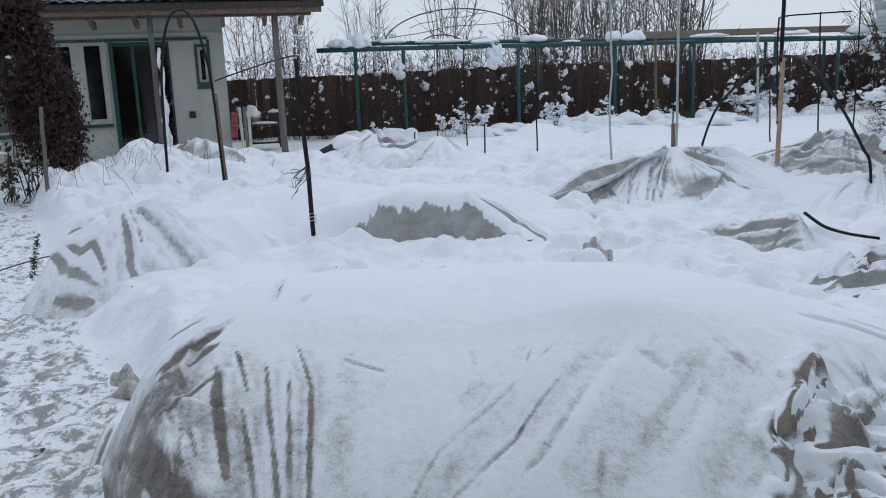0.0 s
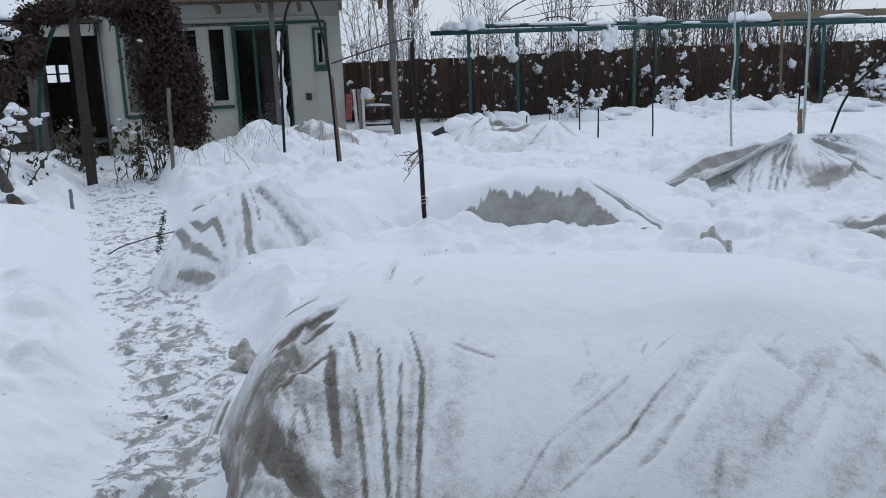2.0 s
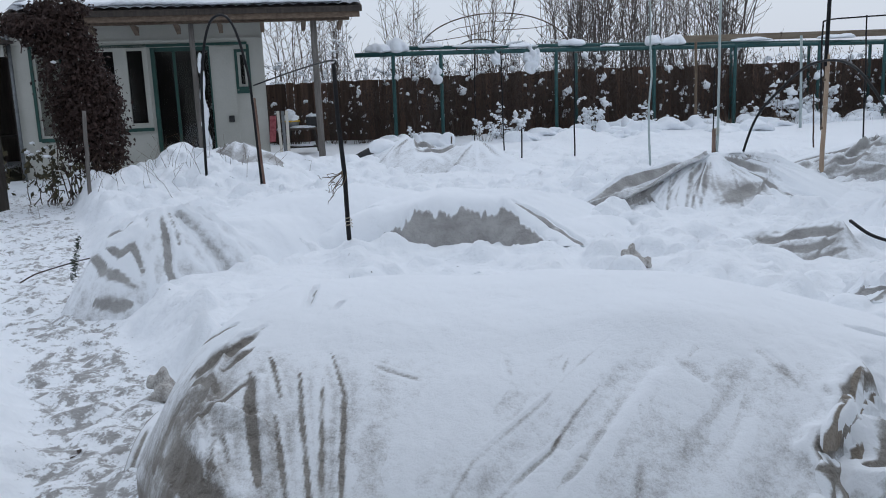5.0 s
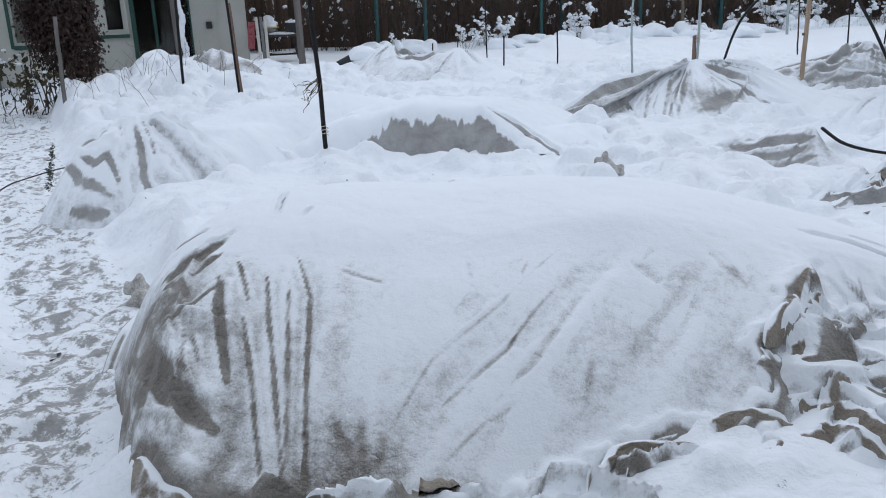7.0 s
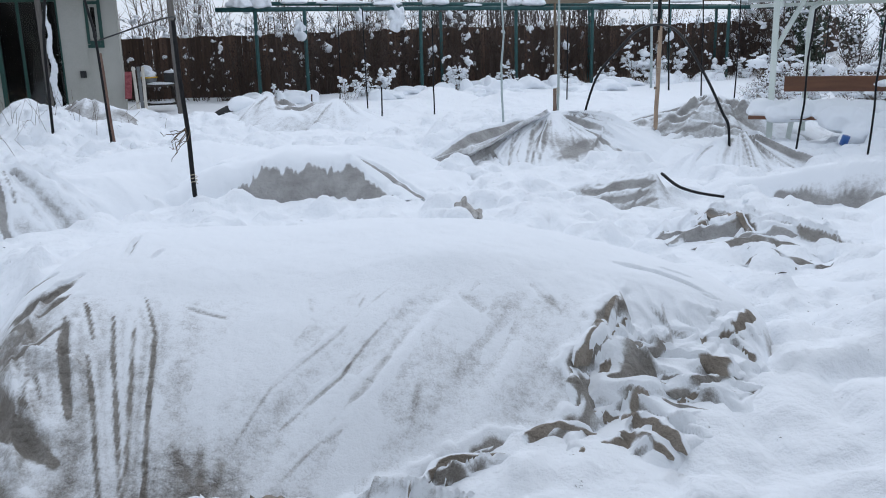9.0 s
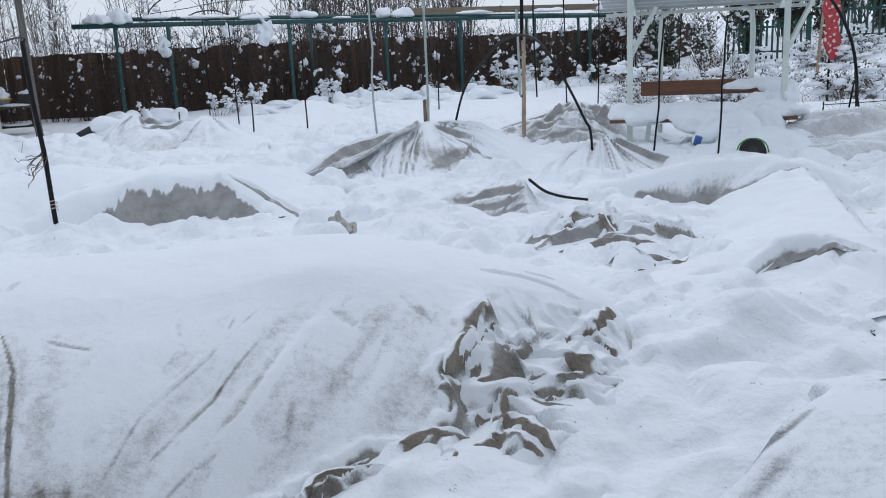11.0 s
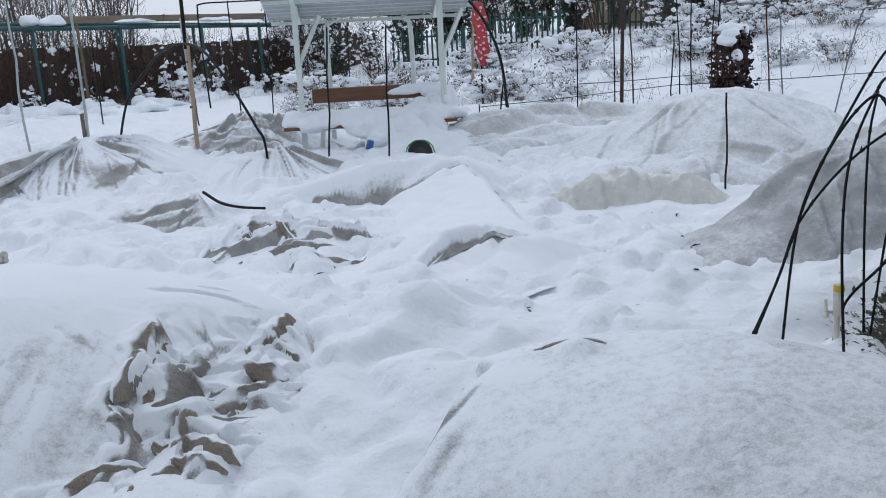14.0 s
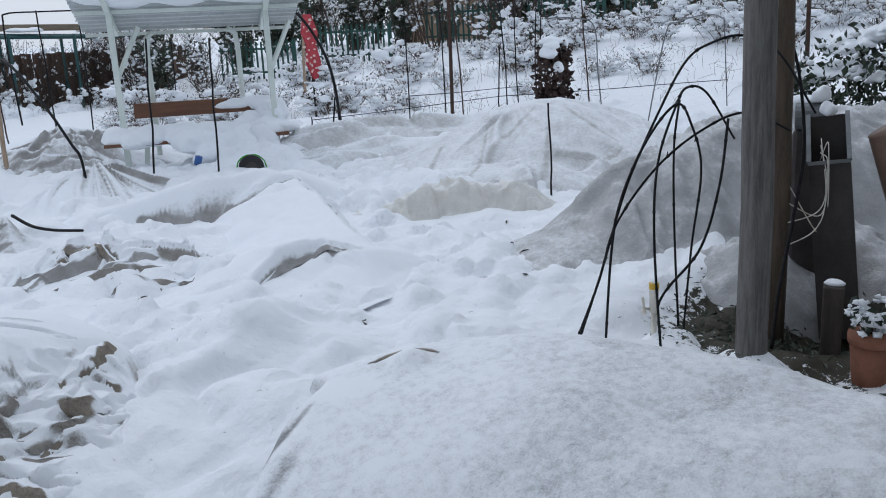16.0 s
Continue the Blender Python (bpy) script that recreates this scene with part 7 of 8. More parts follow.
# ---- clutter by the house ----
DARK_RED = plain("faded_red", (0.20, 0.02, 0.03), (0.42, 0.12, 0.13), 0.6, 0.06, 0.01, 0.2, 0.002)
def build_table():
    t = thing("garden_table", HOUSE @ pose(0.62, 0.55, 0.25), "old dark garden table stacked with snowy things", "table")
    part("tabletop", Buf().box(-0.42, 0.42, -0.25, 0.25, 0.52, 0.56), WOOD_DARK, t, bevel=0.006)
    for x in (-0.36, 0.36):
        part("leg", Buf().bar((x, -0.2, -0.1), (x * 0.6, 0.1, 0.52), 0.05, 0.04), WOOD_DARK, t)
        part("leg", Buf().bar((x, 0.2, -0.1), (x * 0.6, -0.1, 0.52), 0.05, 0.04), WOOD_DARK, t)
    part("shelf", Buf().box(-0.36, 0.36, -0.18, 0.18, 0.18, 0.21), WOOD_DARK, t)


build_table()
t = thing("kettle_grill", HOUSE @ pose(0.42, 0.5, 0.81), "small grill with a snow cap on the table", "grill")
part("bowl", Buf().tube([(0, 0, 0), (0, 0, 0.06), (0, 0, 0.12)], 0.13, 0.17, 14), STEEL, t, smooth=True)
part("rim", Buf().tube([(0, 0, 0.12), (0, 0, 0.145)], 0.18, n=14), YELLOW, t, "yellowed rim")
t = thing("box", HOUSE @ pose(0.85, 0.5, 0.81), "dark box on the garden table", "box")
part("body", Buf().box(-0.14, 0.14, -0.12, 0.12, 0, 0.2), RUBBER, t, bevel=0.01)
heap("table_snow", [(0.42, 0.5, 0.98, 0.17, 0.17, 0.10), (0.42, 0.5, 1.09, 0.10, 0.10, 0.09), (0.85, 0.5, 1.02, 0.15, 0.13, 0.05), (0.62, 0.35, 0.82, 0.25, 0.08, 0.035), (0.25, 0.35, 0.2, 0.25, 0.25, 0.16), (0.95, 0.3, 0.2, 0.25, 0.25, 0.16), (0.6, 0.45, 0.47, 0.24, 0.12, 0.03)], "snow on the garden table", m=HOUSE, rough=0.3)
t = thing("sledge", HOUSE @ pose(0.07, -0.22, 0.35), "red plastic sledge leaning on the house corner", "sledge")
part("body", Buf().bar((-0.02, 0, 0.25), (0.02, 0.14, 0.72), 0.12, 0.035), DARK_RED, t, bevel=0.012)
for k, (x, mat_) in enumerate(((0.2, WHITE_PLASTIC), (0.27, STEEL), (0.33, WHITE_PLASTIC))):
    t = thing("ski", HOUSE @ pose(x, -0.2, 0.3), "old ski standing against the house", "ski", "skis at the house")
    part("blade", Buf().bar((0, 0, 0), (-0.02 + 0.015 * k, 0.2, 0.85), 0.055, 0.02), mat_, t, bevel=0.004)
t = thing("flower_pot", pose(-1.62, 13.3, 0.45, 0, 70, 10), "black plastic pot lying on its side in snow", "flower pot")
part("body", Buf().tube([(0, 0, -0.2), (0, 0, 0.0), (0, 0, 0.2)], 0.13, 0.17, 16), RUBBER, t, smooth=True)
heap("snow_mound", [(-1.45, 13.35, 0.55, 0.26, 0.25, 0.2), (-1.2, 13.5, 0.5, 0.3, 0.3, 0.2)], "snow over the fallen pot", rough=0.2)

# ---- bits among the beds ----
KNOT = plain("knotted_cloth", (0.26, 0.235, 0.21), (0.62, 0.60, 0.57), 0.85, 0.04, 0.01, 0.6, 0.008)
bent_rod("hose", [(2.40, 5.90, 0.50), (2.45, 5.72, 0.44), (2.52, 5.55, 0.42), (2.62, 5.36, 0.42)], 0.011, BLACK, "short piece of black hose on the snow", "hose", "")
bent_rod("branch", [(-3.4, 6.48, 0.14), (-3.25, 6.4, 0.21), (-3.1, 6.31, 0.26), (-2.79, 6.14, 0.35), (-2.6, 6.0, 0.4)], 0.006, TWIG, "thin bare branch arching over the path", "branch", "")
t = thing("conifer_sprig", Matrix.Translation((-2.53, 5.70, 0.30)), "dark conifer sprig sticking out of the cloth", "sprig")
b = Buf()
rng = np.random.RandomState(41)
for k in range(130):
    u = rng.rand()
    b.leaf((-0.05 + 0.05 * u + rng.normal(0, 0.008), 0.06 * (u - 0.5), 0.02 + 0.27 * u + rng.normal(0, 0.012)), rng.normal(0, 1, 3) + np.array([-1.4, -0.4, 0.3]), rng.normal(0, 1, 3), rng.uniform(0.02, 0.04), 0.3)
tagged(part("foliage", b, LEAF_DARK, t), kind="stuff")
for x, y, z in ((0.98, 5.55, 0.33), (-1.36, 3.97, 0.14)):
    heap("cloth_knot", [(x - 0.03, y, z + 0.06, 0.045, 0.045, 0.07), (x + 0.01, y - 0.02, z + 0.02, 0.055, 0.05, 0.06), (x + 0.06, y, z, 0.055, 0.05, 0.045), (x - 0.02, y + 0.02, z - 0.02, 0.07, 0.06, 0.06)],
         "bunched corner of wet frost cloth in the snow", "garden cover", material=KNOT, level=3, rough=0.7)
rng = np.random.RandomState(77)
for x, y in ((2.125, 3.65), (3.58, 3.2), (3.24, 2.84), (3.99, 3.03), (4.52, 3.5), (4.57, 3.06), (2.26, 3.3), (2.69, 2.78), (3.48, 2.54), (3.9, 2.9), (-1.5, 3.4), (-1.42, 2.62)):
    t = thing("dead_leaf", Matrix.Translation((x, y, gz(x, y) + 0.008)), "curled dead leaf on the snow", "leaf", "dead leaves on the snow")
    b = Buf()
    for q in range(2):
        d = rng.normal(0, 1, 3) * np.array([1, 1, 0.3])
        b.leaf((0, 0, 0), d, (0, 0.3, 1), rng.uniform(0.035, 0.07), 0.3)
    part("blade", b, TWIG, t)

# ---- right: tap, bins, pot ----
t = thing("water_tap", Matrix.Translation((3.29, 1.73, 0.26)), "white standpipe tap with a yellow cap", "tap")
part("pipe", Buf().tube([(0, 0, -0.1), (0, 0, 0.13)], 0.0115, n=12), WHITE_PLASTIC, t, smooth=True)
part("collar", Buf().tube([(0, 0, 0.12), (0, 0, 0.13), (0, 0, 0.185), (0, 0, 0.19)], 0.0175, n=14), WHITE_PLASTIC, t)
part("nut", Buf().tube([(0, 0, 0.19), (0, 0, 0.215)], 0.021, n=6), WHITE_PLASTIC, t)
part("cap", Buf().tube([(0, 0, 0.215), (0, 0, 0.238)], 0.020, 0.019, 14), YELLOW, t, "yellow screw cap")
part("lever", Buf().tube([(-0.016, 0.012, 0.135), (-0.034, 0.024, 0.14), (-0.038, 0.027, 0.185)], 0.006, n=8).blob((-0.034, 0.024, 0.128), 0.012, 3, 2, 0.3), WHITE_PLASTIC, t, smooth=True)
heap("tap_snow", [(3.29, 1.73, 0.5, 0.016, 0.016, 0.016)], "little cap of snow on the tap", rough=0.3)


def build_bin():
    t = thing("metal_box", pose(4.02, 1.28, 0.15, -4, -6, -71), "open rusty sheet-metal box standing upright", "box")
    w, d, h, hb = 0.08, 0.17, 0.74, 0.93
    part("front_panel", Buf().box(-w, w, 0, 0.008, 0, h), BIN_METAL, t, bevel=0.002)
    part("back_panel", Buf().box(-w, w, d, d + 0.008, 0, hb), BIN_METAL, t)
    for x in (-w, w - 0.008):
        part("side_panel", Buf().add([(x, 0.008, 0), (x + 0.008, 0.008, 0), (x + 0.008, d, 0), (x, d, 0), (x, 0.008, h), (x + 0.008, 0.008, h), (x + 0.008, d, hb), (x, d, hb)],
                                     [(3, 2, 1, 0), (4, 5, 6, 7), (0, 1, 5, 4), (1, 2, 6, 5), (2, 3, 7, 6), (3, 0, 4, 7)]), BIN_METAL, t)
        part("rim", Buf().bar((x + 0.004, 0.0, h + 0.008), (x + 0.004, d, hb + 0.008), 0.018, 0.014), STEEL, t, "bright bent rim")
    part("rim", Buf().bar((-w, -0.004, h + 0.004), (w, -0.004, h + 0.004), 0.018, 0.014), STEEL, t)


build_bin()
t = thing("clay_pipe", Matrix.Translation((4.26, 1.05, 0.1)), "thick brown clay pipe standing on end", "pipe")
part("body", Buf().tube([(0.03, -0.06, 0.0), (0.0, 0.0, 0.4), (-0.06, 0.14, 0.9), (-0.065, 0.15, 0.92)], 0.085, 0.085, 18, True), CLAY_PIPE, t, smooth=True)
t = thing("hand_pump", pose(4.32, 1.56, 0.15, 0, 0, -71), "grey pump housing under snow", "pump")
part("body", Buf().box(-0.07, 0.07, -0.06, 0.06, 0.0, 0.84), BIN_METAL, t, bevel=0.02)
part("wheel", Buf().tube([(-0.06, -0.04, 0.9), (0.06, -0.04, 0.9)], 0.06, n=14), STEEL, t, "grey hand wheel")
heap("pump_snow", [(4.32, 1.6, 1.1, 0.07, 0.07, 0.04), (4.28, 1.5, 1.13, 0.05, 0.05, 0.05), (4.2, 1.44, 1.08, 0.035, 0.04, 0.05)], "snow on the pump", rough=0.3)
t = thing("crate", pose(3.69, 1.2, 0.15, 0, 0, -71), "low dark wooden block", "crate")
part("body", Buf().box(-0.037, 0.037, -0.05, 0.05, -0.05, 0.33), WOOD_DARK, t, bevel=0.006)
heap("block_snow", [(3.69, 1.2, 0.485, 0.038, 0.045, 0.018)], "snow on the block", rough=0.2)
t = thing("flower_pot", Matrix.Translation((3.5, 0.99, 0.17)), "terracotta pot with a snow-topped plant", "flower pot")
part("body", Buf().tube([(0, 0, 0), (0, 0, 0.09), (0, 0, 0.185)], 0.062, 0.078, 18), TERRACOTTA, t, smooth=True)
part("rim", Buf().tube([(0, 0, 0.18), (0, 0, 0.215)], 0.085, 0.085, 18), TERRACOTTA, t, smooth=True)
rng = np.random.RandomState(5)
b, hold = Buf(), []
hold = stems_of(b, rng, (0, 0, 0.18), 14, 0.14, 0.1, 0.003, 0.5, 2)
tagged(part("foliage", leaves_of(rng, hold, 90, 0.035, 0.5, 0.02), LEAF_DARK, t), kind="stuff")
tagged(part("snow_cap", snow_on(rng, hold, 60, 0.018, 0.012), SNOW, t, "snow on the plant", smooth=True), kind="stuff")
for k in range(4):
    a = 1.2 * k
    bent_rod("wire", [(3.86, 1.48, 0.55 + 0.1 * k), (3.95 + 0.03 * k, 1.38, 0.62 + 0.08 * math.sin(a)), (4.0, 1.36, 0.75 + 0.07 * k), (4.08, 1.42, 0.98 - 0.03 * k)], 0.0025, WHITE_PLASTIC, "thin pale wire looped round the post", "wire", "loose wires")
bent_rod("hose", [(3.62, 1.40, 0.2), (3.72, 1.42, 0.42), (3.86, 1.43, 0.7), (3.98, 1.45, 0.95), (4.02, 1.5, 1.25), (3.95, 1.55, 1.5)], 0.008, BLACK, "black hose running up the post", "hose", "")
creeper("evergreen_bush", [(6.75, 2.25, 0.95, 0.42, 0.5, 0.42), (7.0, 1.9, 0.9, 0.45, 0.45, 0.5), (6.65, 2.5, 0.75, 0.3, 0.3, 0.35), (6.9, 1.7, 0.6, 0.4, 0.4, 0.4), (7.2, 1.2, 0.8, 0.4, 0.4, 0.5)], 4200, 0.06, LEAF_DARK, "dark evergreen bush carrying snow", 51, 90, "bush", low=(6.8, 2.2, 0.25))
rng = np.random.RandomState(27)
heap("bush_snow", [(6.85 + 0.25 * q * math.cos(2.4 * q * 7) + 0.05 * rng.normal(), 2.1 + 0.45 * q * math.sin(2.4 * q * 7), 1.36 - 0.35 * q * q + 0.03 * rng.normal(), rng.uniform(0.06, 0.13), rng.uniform(0.06, 0.13), rng.uniform(0.035, 0.07)) for q in np.linspace(0.1, 1.1, 34)], "snow lying on the evergreen bush", rough=0.6)
rng = np.random.RandomState(15)
b = Buf()
for k in range(900):
    x, y = 3.92 + rng.normal(0, 0.28), 1.45 + rng.normal(0, 0.2)
    b.leaf((x, y, gz(x, y) + 0.004), (rng.normal(0, 1), rng.normal(0, 1), abs(rng.normal(0, 0.5))), (0, 0, 1), rng.uniform(0.02, 0.05), 0.35)
tagged(part("leaf_litter", b, LEAF_DARK, None), "dark leaf litter and grass on bare soil", "litter", kind="stuff")

# ---- right: hillside with snowy bushes, fence and houses ----
creeper("columnar_shrub", [(9.7, 7.0, 0.95, 0.24, 0.22, 0.5), (9.72, 6.95, 0.55, 0.3, 0.25, 0.3), (9.78, 7.0, 1.25, 0.17, 0.17, 0.2)], 1500, 0.09, LEAF_BROWN, "dark upright shrub with a snow hood", 61, 10, "shrub")
heap("shrub_snow", [(9.66, 6.98, 1.4, 0.17, 0.16, 0.07), (9.52, 6.93, 1.24, 0.1, 0.12, 0.12), (9.85, 6.95, 1.33, 0.07, 0.1, 0.12), (9.6, 6.82, 1.05, 0.07, 0.08, 0.09), (9.57, 6.9, 1.34, 0.12, 0.1, 0.06)], "snow on the upright shrub", rough=0.35)
models = [plant("hill_bush", 400 + k, "rounded bush thick with snow on the slope", "bush", "bushes on the slope", 24, 0.75, 0.9, 0.006, STALK, LEAF_BROWN, 330, 0.05, 30, 0.105, 0.75, 6, 0.2, 0.6) for k in range(5)]
rng = np.random.RandomState(21)
spots = []
for k in range(95):
    a, d = radians(rng.uniform(24, 84)), rng.uniform(13, 22)
    x, y = 0.45 + d * math.sin(a), d * math.cos(a)
    if y > 19.0 + 0.27 * x:
        continue
    spots.append((x, y, gz(x, y) - 0.03, rng.uniform(0.55, 1.15) * (0.6 if d < 14.5 else 1.0)))
scatter(models, spots, seed=9)
models = [plant("snowy_tree", 440 + k, "bare young tree with every twig snowed over", "tree", "snowy trees on the slope", 16, 3.4, 1.2, 0.02, TWIG, None, 0, 0, 130, 0.065, 0.45, 18, 0.1) for k in range(4)]
spots = []
for k in range(28):
    a, d = radians(rng.uniform(26, 86)), rng.uniform(21.5, 33)
    x, y = d * math.sin(a), d * math.cos(a)
    spots.append((x, y, gz(x, y) - 0.05, rng.uniform(0.6, 1.1)))
scatter(models, spots, seed=10)
models = [plant("conifer", 470 + k, "dark conifer hedge plant dusted with snow", "conifer", "conifers on the slope", 10, 2.6, 0.6, 0.02, TWIG, LEAF_DARK, 1100, 0.15, 36, 0.08, 0.16, 12) for k in range(2)]
spots = []
for a, d in ((34, 24), (38, 26), (44, 25), (50, 27), (57, 25), (63, 26), (69, 23), (75, 20), (79, 18), (41, 29), (54, 30), (66, 30), (31, 27), (36, 31), (47, 30), (60, 29), (72, 27), (77, 25), (82, 22), (29, 23), (52, 24), (58, 31), (64, 24), (70, 30)):
    x, y = d * math.sin(radians(a)), d * math.cos(radians(a))
    spots.append((x, y, gz(x, y), rng.uniform(0.6, 1.0)))
for k in range(18):
    a, d = radians(rng.uniform(30, 84)), rng.uniform(25.5, 34)
    x, y = d * math.sin(a), d * math.cos(a)
    spots.append((x, y, gz(x, y), rng.uniform(0.7, 1.3)))
scatter(models, spots, seed=11)


def picket_panel():
    t = thing("picket_fence", Matrix(), "section of dark green metal picket fence", "fence", "picket fence sections")
    for z in (0.25, 0.85):
        part("rail", Buf().box(-1.0, 1.0, -0.02, 0.02, z, z + 0.05), GREEN, t)
    slat = Buf().box(-0.025, 0.025, -0.035, -0.021, 0.1, 1.05).mesh("picket", GREEN)
    for k in range(15):
        part("picket", slat, None, t).location = (-0.935 + k * 0.135, 0, 0)
    part("post", Buf().box(0.98, 1.04, -0.03, 0.03, -0.2, 1.1), GREEN, t)
    return t


line = [(12.8, 20.2), (14.2, 18.6), (16.3, 16.6), (18.4, 14.6), (19.8, 12.6), (20.9, 10.4), (21.6, 8.0), (22.0, 5.6)]
panel, n = picket_panel(), 0
for (ax, ay), (bx, by) in zip(line[:-1], line[1:]):
    k = max(1, round(math.hypot(bx - ax, by - ay) / 2.0))
    for i in range(k):
        u = (i + 0.5) / k
        x, y = ax + u * (bx - ax), ay + u * (by - ay)
        m = pose(x, y, gz(x, y) - 0.05, 0, 0, math.degrees(math.atan2(by - ay, bx - ax)))
        if n == 0:
            panel.matrix_world = m
        else:
            copy_thing(panel, m)
        n += 1


def far_house(x, y, turn, w, d, h, label):
    z = gz(x, y)
    t = thing("far_house", pose(x, y, z, 0, 0, turn), label, "house", "houses up the slope")
    part("wall", Buf().box(-w / 2, w / 2, -d / 2, d / 2, -0.5, h), HOUSE_TAN, t)
    part("roof", Buf().add([(-w / 2 - 0.4, -d / 2 - 0.5, h), (w / 2 + 0.4, -d / 2 - 0.5, h), (w / 2 + 0.4, 0, h + 1.5), (-w / 2 - 0.4, 0, h + 1.5), (w / 2 + 0.4, d / 2 + 0.5, h), (-w / 2 - 0.4, d / 2 + 0.5, h)],
                           [(0, 1, 2, 3), (3, 2, 4, 5), (0, 3, 5), (1, 4, 2), (0, 5, 4, 1)]), SNOW, t, "roof under snow")
    part("eave", Buf().box(-w / 2 - 0.4, w / 2 + 0.4, -d / 2 - 0.52, -d / 2 - 0.45, h - 0.16, h), WOOD_DARK, t)
    for k in range(3):
        cx = -w / 2 + (k + 0.5) * w / 3
        q = part("window", Buf().box(cx - 0.45, cx + 0.45, -d / 2 - 0.03, -d / 2 - 0.004, h * 0.45, h * 0.85), WOOD_DARK, t, "dark window")
        part("pane", Buf().box(cx - 0.38, cx + 0.38, -d / 2 - 0.04, -d / 2 - 0.032, h * 0.48, h * 0.82), GLASS, q)


far_house(27.2, 21.6, -50, 8.0, 6.0, 2.0, "tan rendered house with a snowy roof up the slope")
far_house(33.0, 9.0, -75, 9.0, 6.0, 2.4, "tan house half hidden by snowy trees")
t = thing("hanging_ornament", Matrix.Translation((9.62, 12.0, 0.55)), "red netted ornament with pale trim hung on a rod", "ornament")
part("rod", Buf().tube([(0.02, 0.06, -0.4), (0.02, 0.06, 1.55)], 0.014, n=6), BLACK, t)
part("body", Buf().add([(-0.10, 0, 1.5), (0.04, 0.0, 1.5), (0.16, 0, 1.2), (0.10, 0, 1.0), (0.18, 0, 0.7), (0.10, 0, 0.45), (0.02, 0, 0.42), (-0.12, 0, 0.7), (-0.08, 0, 1.0), (-0.17, 0, 1.2),
                        (-0.10, 0.05, 1.5), (0.04, 0.05, 1.5), (0.16, 0.05, 1.2), (0.10, 0.05, 1.0), (0.18, 0.05, 0.7), (0.10, 0.05, 0.45), (0.02, 0.05, 0.42), (-0.12, 0.05, 0.7), (-0.08, 0.05, 1.0), (-0.17, 0.05, 1.2)],
                       [(0, 9, 8, 7, 6, 5, 4, 3, 2, 1), (10, 11, 12, 13, 14, 15, 16, 17, 18, 19)] + [(i, (i + 1) % 10, 10 + (i + 1) % 10, 10 + i) for i in range(10)]), RED, t)
b = Buf()
rng = np.random.RandomState(3)
for k in range(26):
    a, z = k % 3, 0.55 + 0.035 * k
    b.blob((-0.09 + 0.08 * a + 0.03 * rng.normal(), -0.008, z + 0.02 * rng.normal()), (0.012 + 0.03 * rng.rand(), 0.009, 0.010 + 0.02 * rng.rand()), k, 1, 0.6)
tagged(part("trim", b, PINK, t, "pale spots"), kind="stuff")
for a, q in (((8.59, 8.6, 0.78), (10.2, 7.9, 0.8)), ((8.59, 8.6, 1.83), (10.15, 8.0, 1.95)), ((7.45, 9.3, 0.55), (9.4, 7.65, 0.72)), ((9.4, 7.65, 0.72), (10.4, 4.9, 0.85))):
    bent_rod("wire", wobble(a, q, 5, 0.01, 3), 0.006, BLACK, "thin wire stretched between the rods", "wire", "stretched wires")
bent_rod("wire", [(-2.36, 9.65, 1.55), (-1.9, 8.9, 1.62), (-1.35, 7.6, 1.66), (-0.95, 6.5, 1.66), (-0.92, 6.33, 1.61)], 0.008, BLACK, "thin wire from the arch to the stake", "wire", "stretched wires")
rod("garden_stake", (7.93, 2.99, 0.3), (7.93, 3.0, 2.2), 0.02, RUST, "rusty iron rod on the slope")
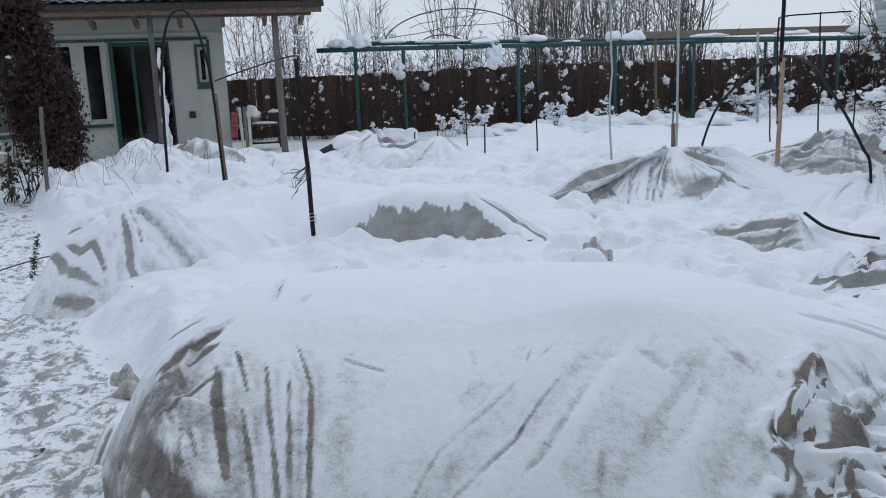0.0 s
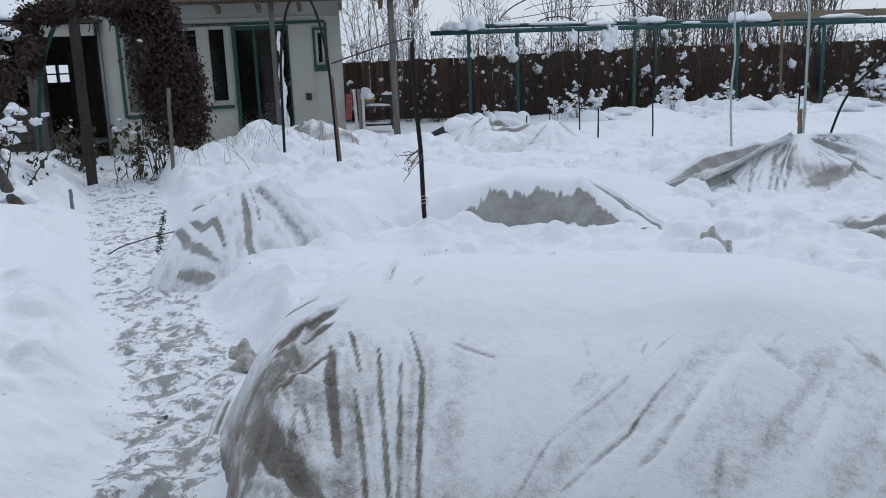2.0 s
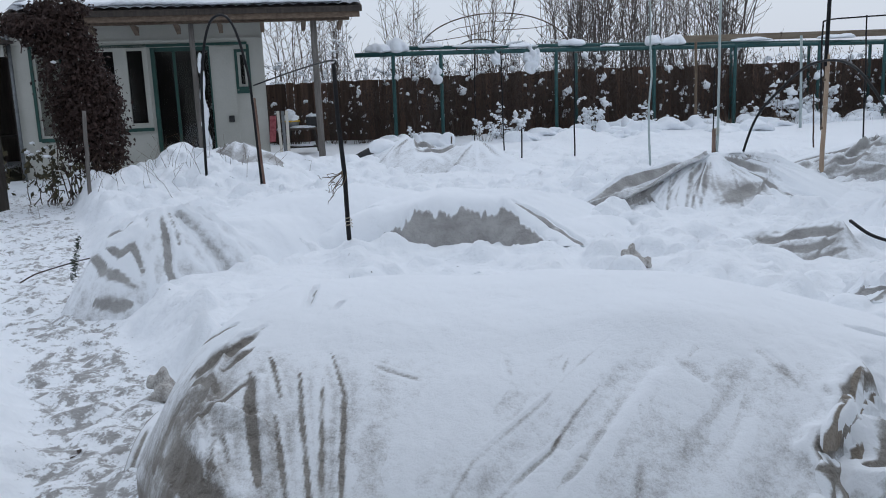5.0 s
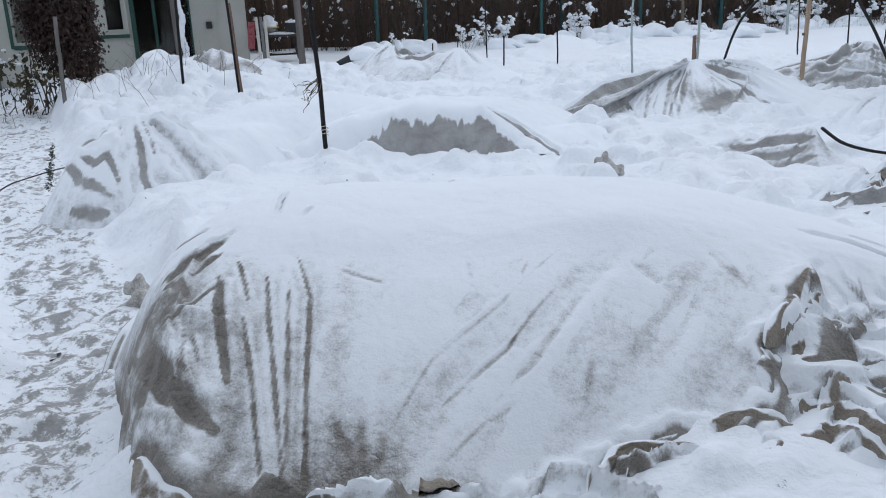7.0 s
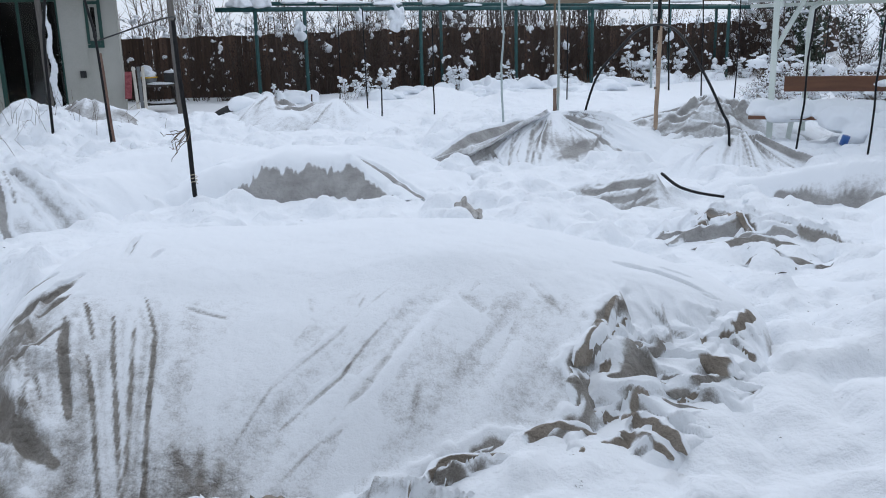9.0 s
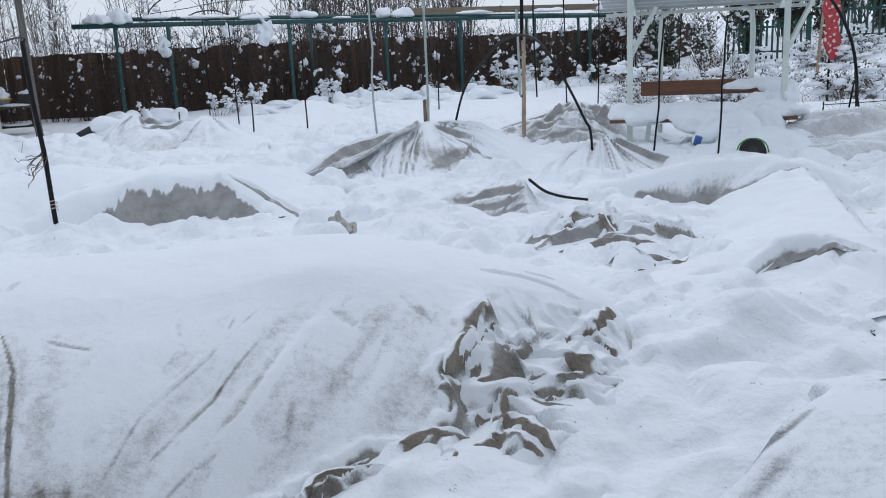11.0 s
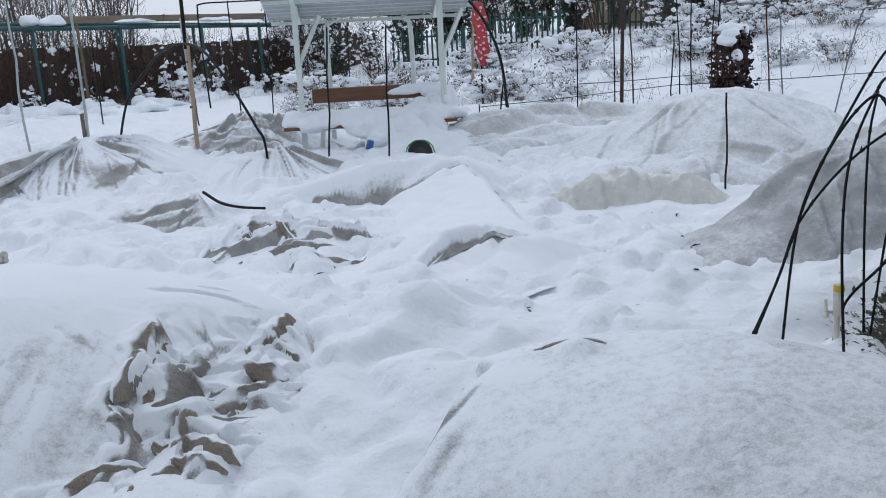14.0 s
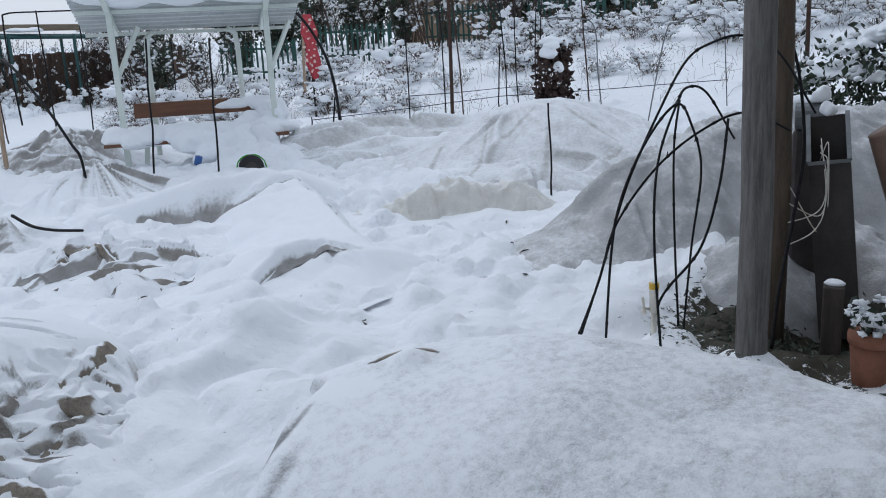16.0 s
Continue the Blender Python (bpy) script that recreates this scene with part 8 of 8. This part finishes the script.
# things sticking out of the snow before the bench
t = thing("toy_truck", pose(4.98, 7.04, 0.36, 0, 0, -32), "green and black wheel of a buried toy", "toy")
part("tyre", Buf().tube([(0, -0.06, 0.03), (0, 0.08, 0.03)], 0.12, n=22), RUBBER, t, smooth=True)
part("hub", Buf().tube([(0, -0.075, 0.03), (0, -0.06, 0.03)], 0.06, n=14), BIN_METAL, t)
part("fender", Buf().tube(arch((-0.14, -0.04, 0.03), (0.14, -0.04, 0.03), 0.16, 15, 2), 0.007, n=6), LIME, t, "green fender", smooth=True)
t = thing("plastic_bottle", pose(4.80, 7.72, 0.40, 15, 10, 0), "blue and green plastic bottle in the snow", "bottle")
part("body", Buf().tube([(0, 0, 0), (0, 0, 0.09)], 0.036, n=12), BLUE, t, smooth=True)
part("base", Buf().tube([(0.02, -0.02, -0.06), (0.02, -0.02, 0.0)], 0.04, n=12), LIME, t, smooth=True)
t = thing("chair_part", pose(5.53, 7.66, 0.45, 0, 0, -20), "dark corner of a buried chair", "chair")
part("slat", Buf().bar((-0.1, 0, 0), (0.12, 0.02, -0.03), 0.03, 0.09), WOOD_DARK, t)
# dry stalks over the snow
b = Buf()
rng = np.random.RandomState(19)
for k in range(1500):
    if k % 3:
        a, d = radians(rng.uniform(24, 80)), rng.uniform(11.5, 20)
        x, y = 0.45 + d * math.sin(a), d * math.cos(a)
    else:
        x, y = lot(rng.uniform(5, 14), rng.uniform(-1.4, 0.4))
    z = gz(x, y)
    h = rng.uniform(0.08, 0.28)
    b.tube([(x, y, z - 0.03), (x + rng.normal(0, 0.05), y + rng.normal(0, 0.05), z + h * 0.6), (x + rng.normal(0, 0.12), y + rng.normal(0, 0.12), z + h)], 0.003, 0.0015, 3, False)
tagged(part("dry_grass", b, STALK, None), "dry stalks sticking out of the snow", "grass", kind="stuff")
b = Buf()
for k in range(70):
    x, y = -3.9 + rng.normal(0, 0.7), 11.0 + rng.normal(0, 0.8)
    z = gz(x, y)
    b.tube([(x, y, z - 0.03), (x + rng.normal(0, 0.06), y, z + 0.15), (x + rng.normal(0, 0.12), y, z + rng.uniform(0.15, 0.4))], 0.003, 0.0015, 3, False)
tagged(part("dry_grass", b, STALK, None), "thin dry stems on the snow pile", "grass", kind="stuff")

# the lumps of snow become one skin each
bpy.context.view_layer.update()
shapes = bpy.context.evaluated_depsgraph_get()
skins = [bpy.data.meshes.new_from_object(ob.evaluated_get(shapes)) for ob in MELTING]
for ob, skin in zip(MELTING, skins):
    ob.modifiers.clear()
    ob.data = skin
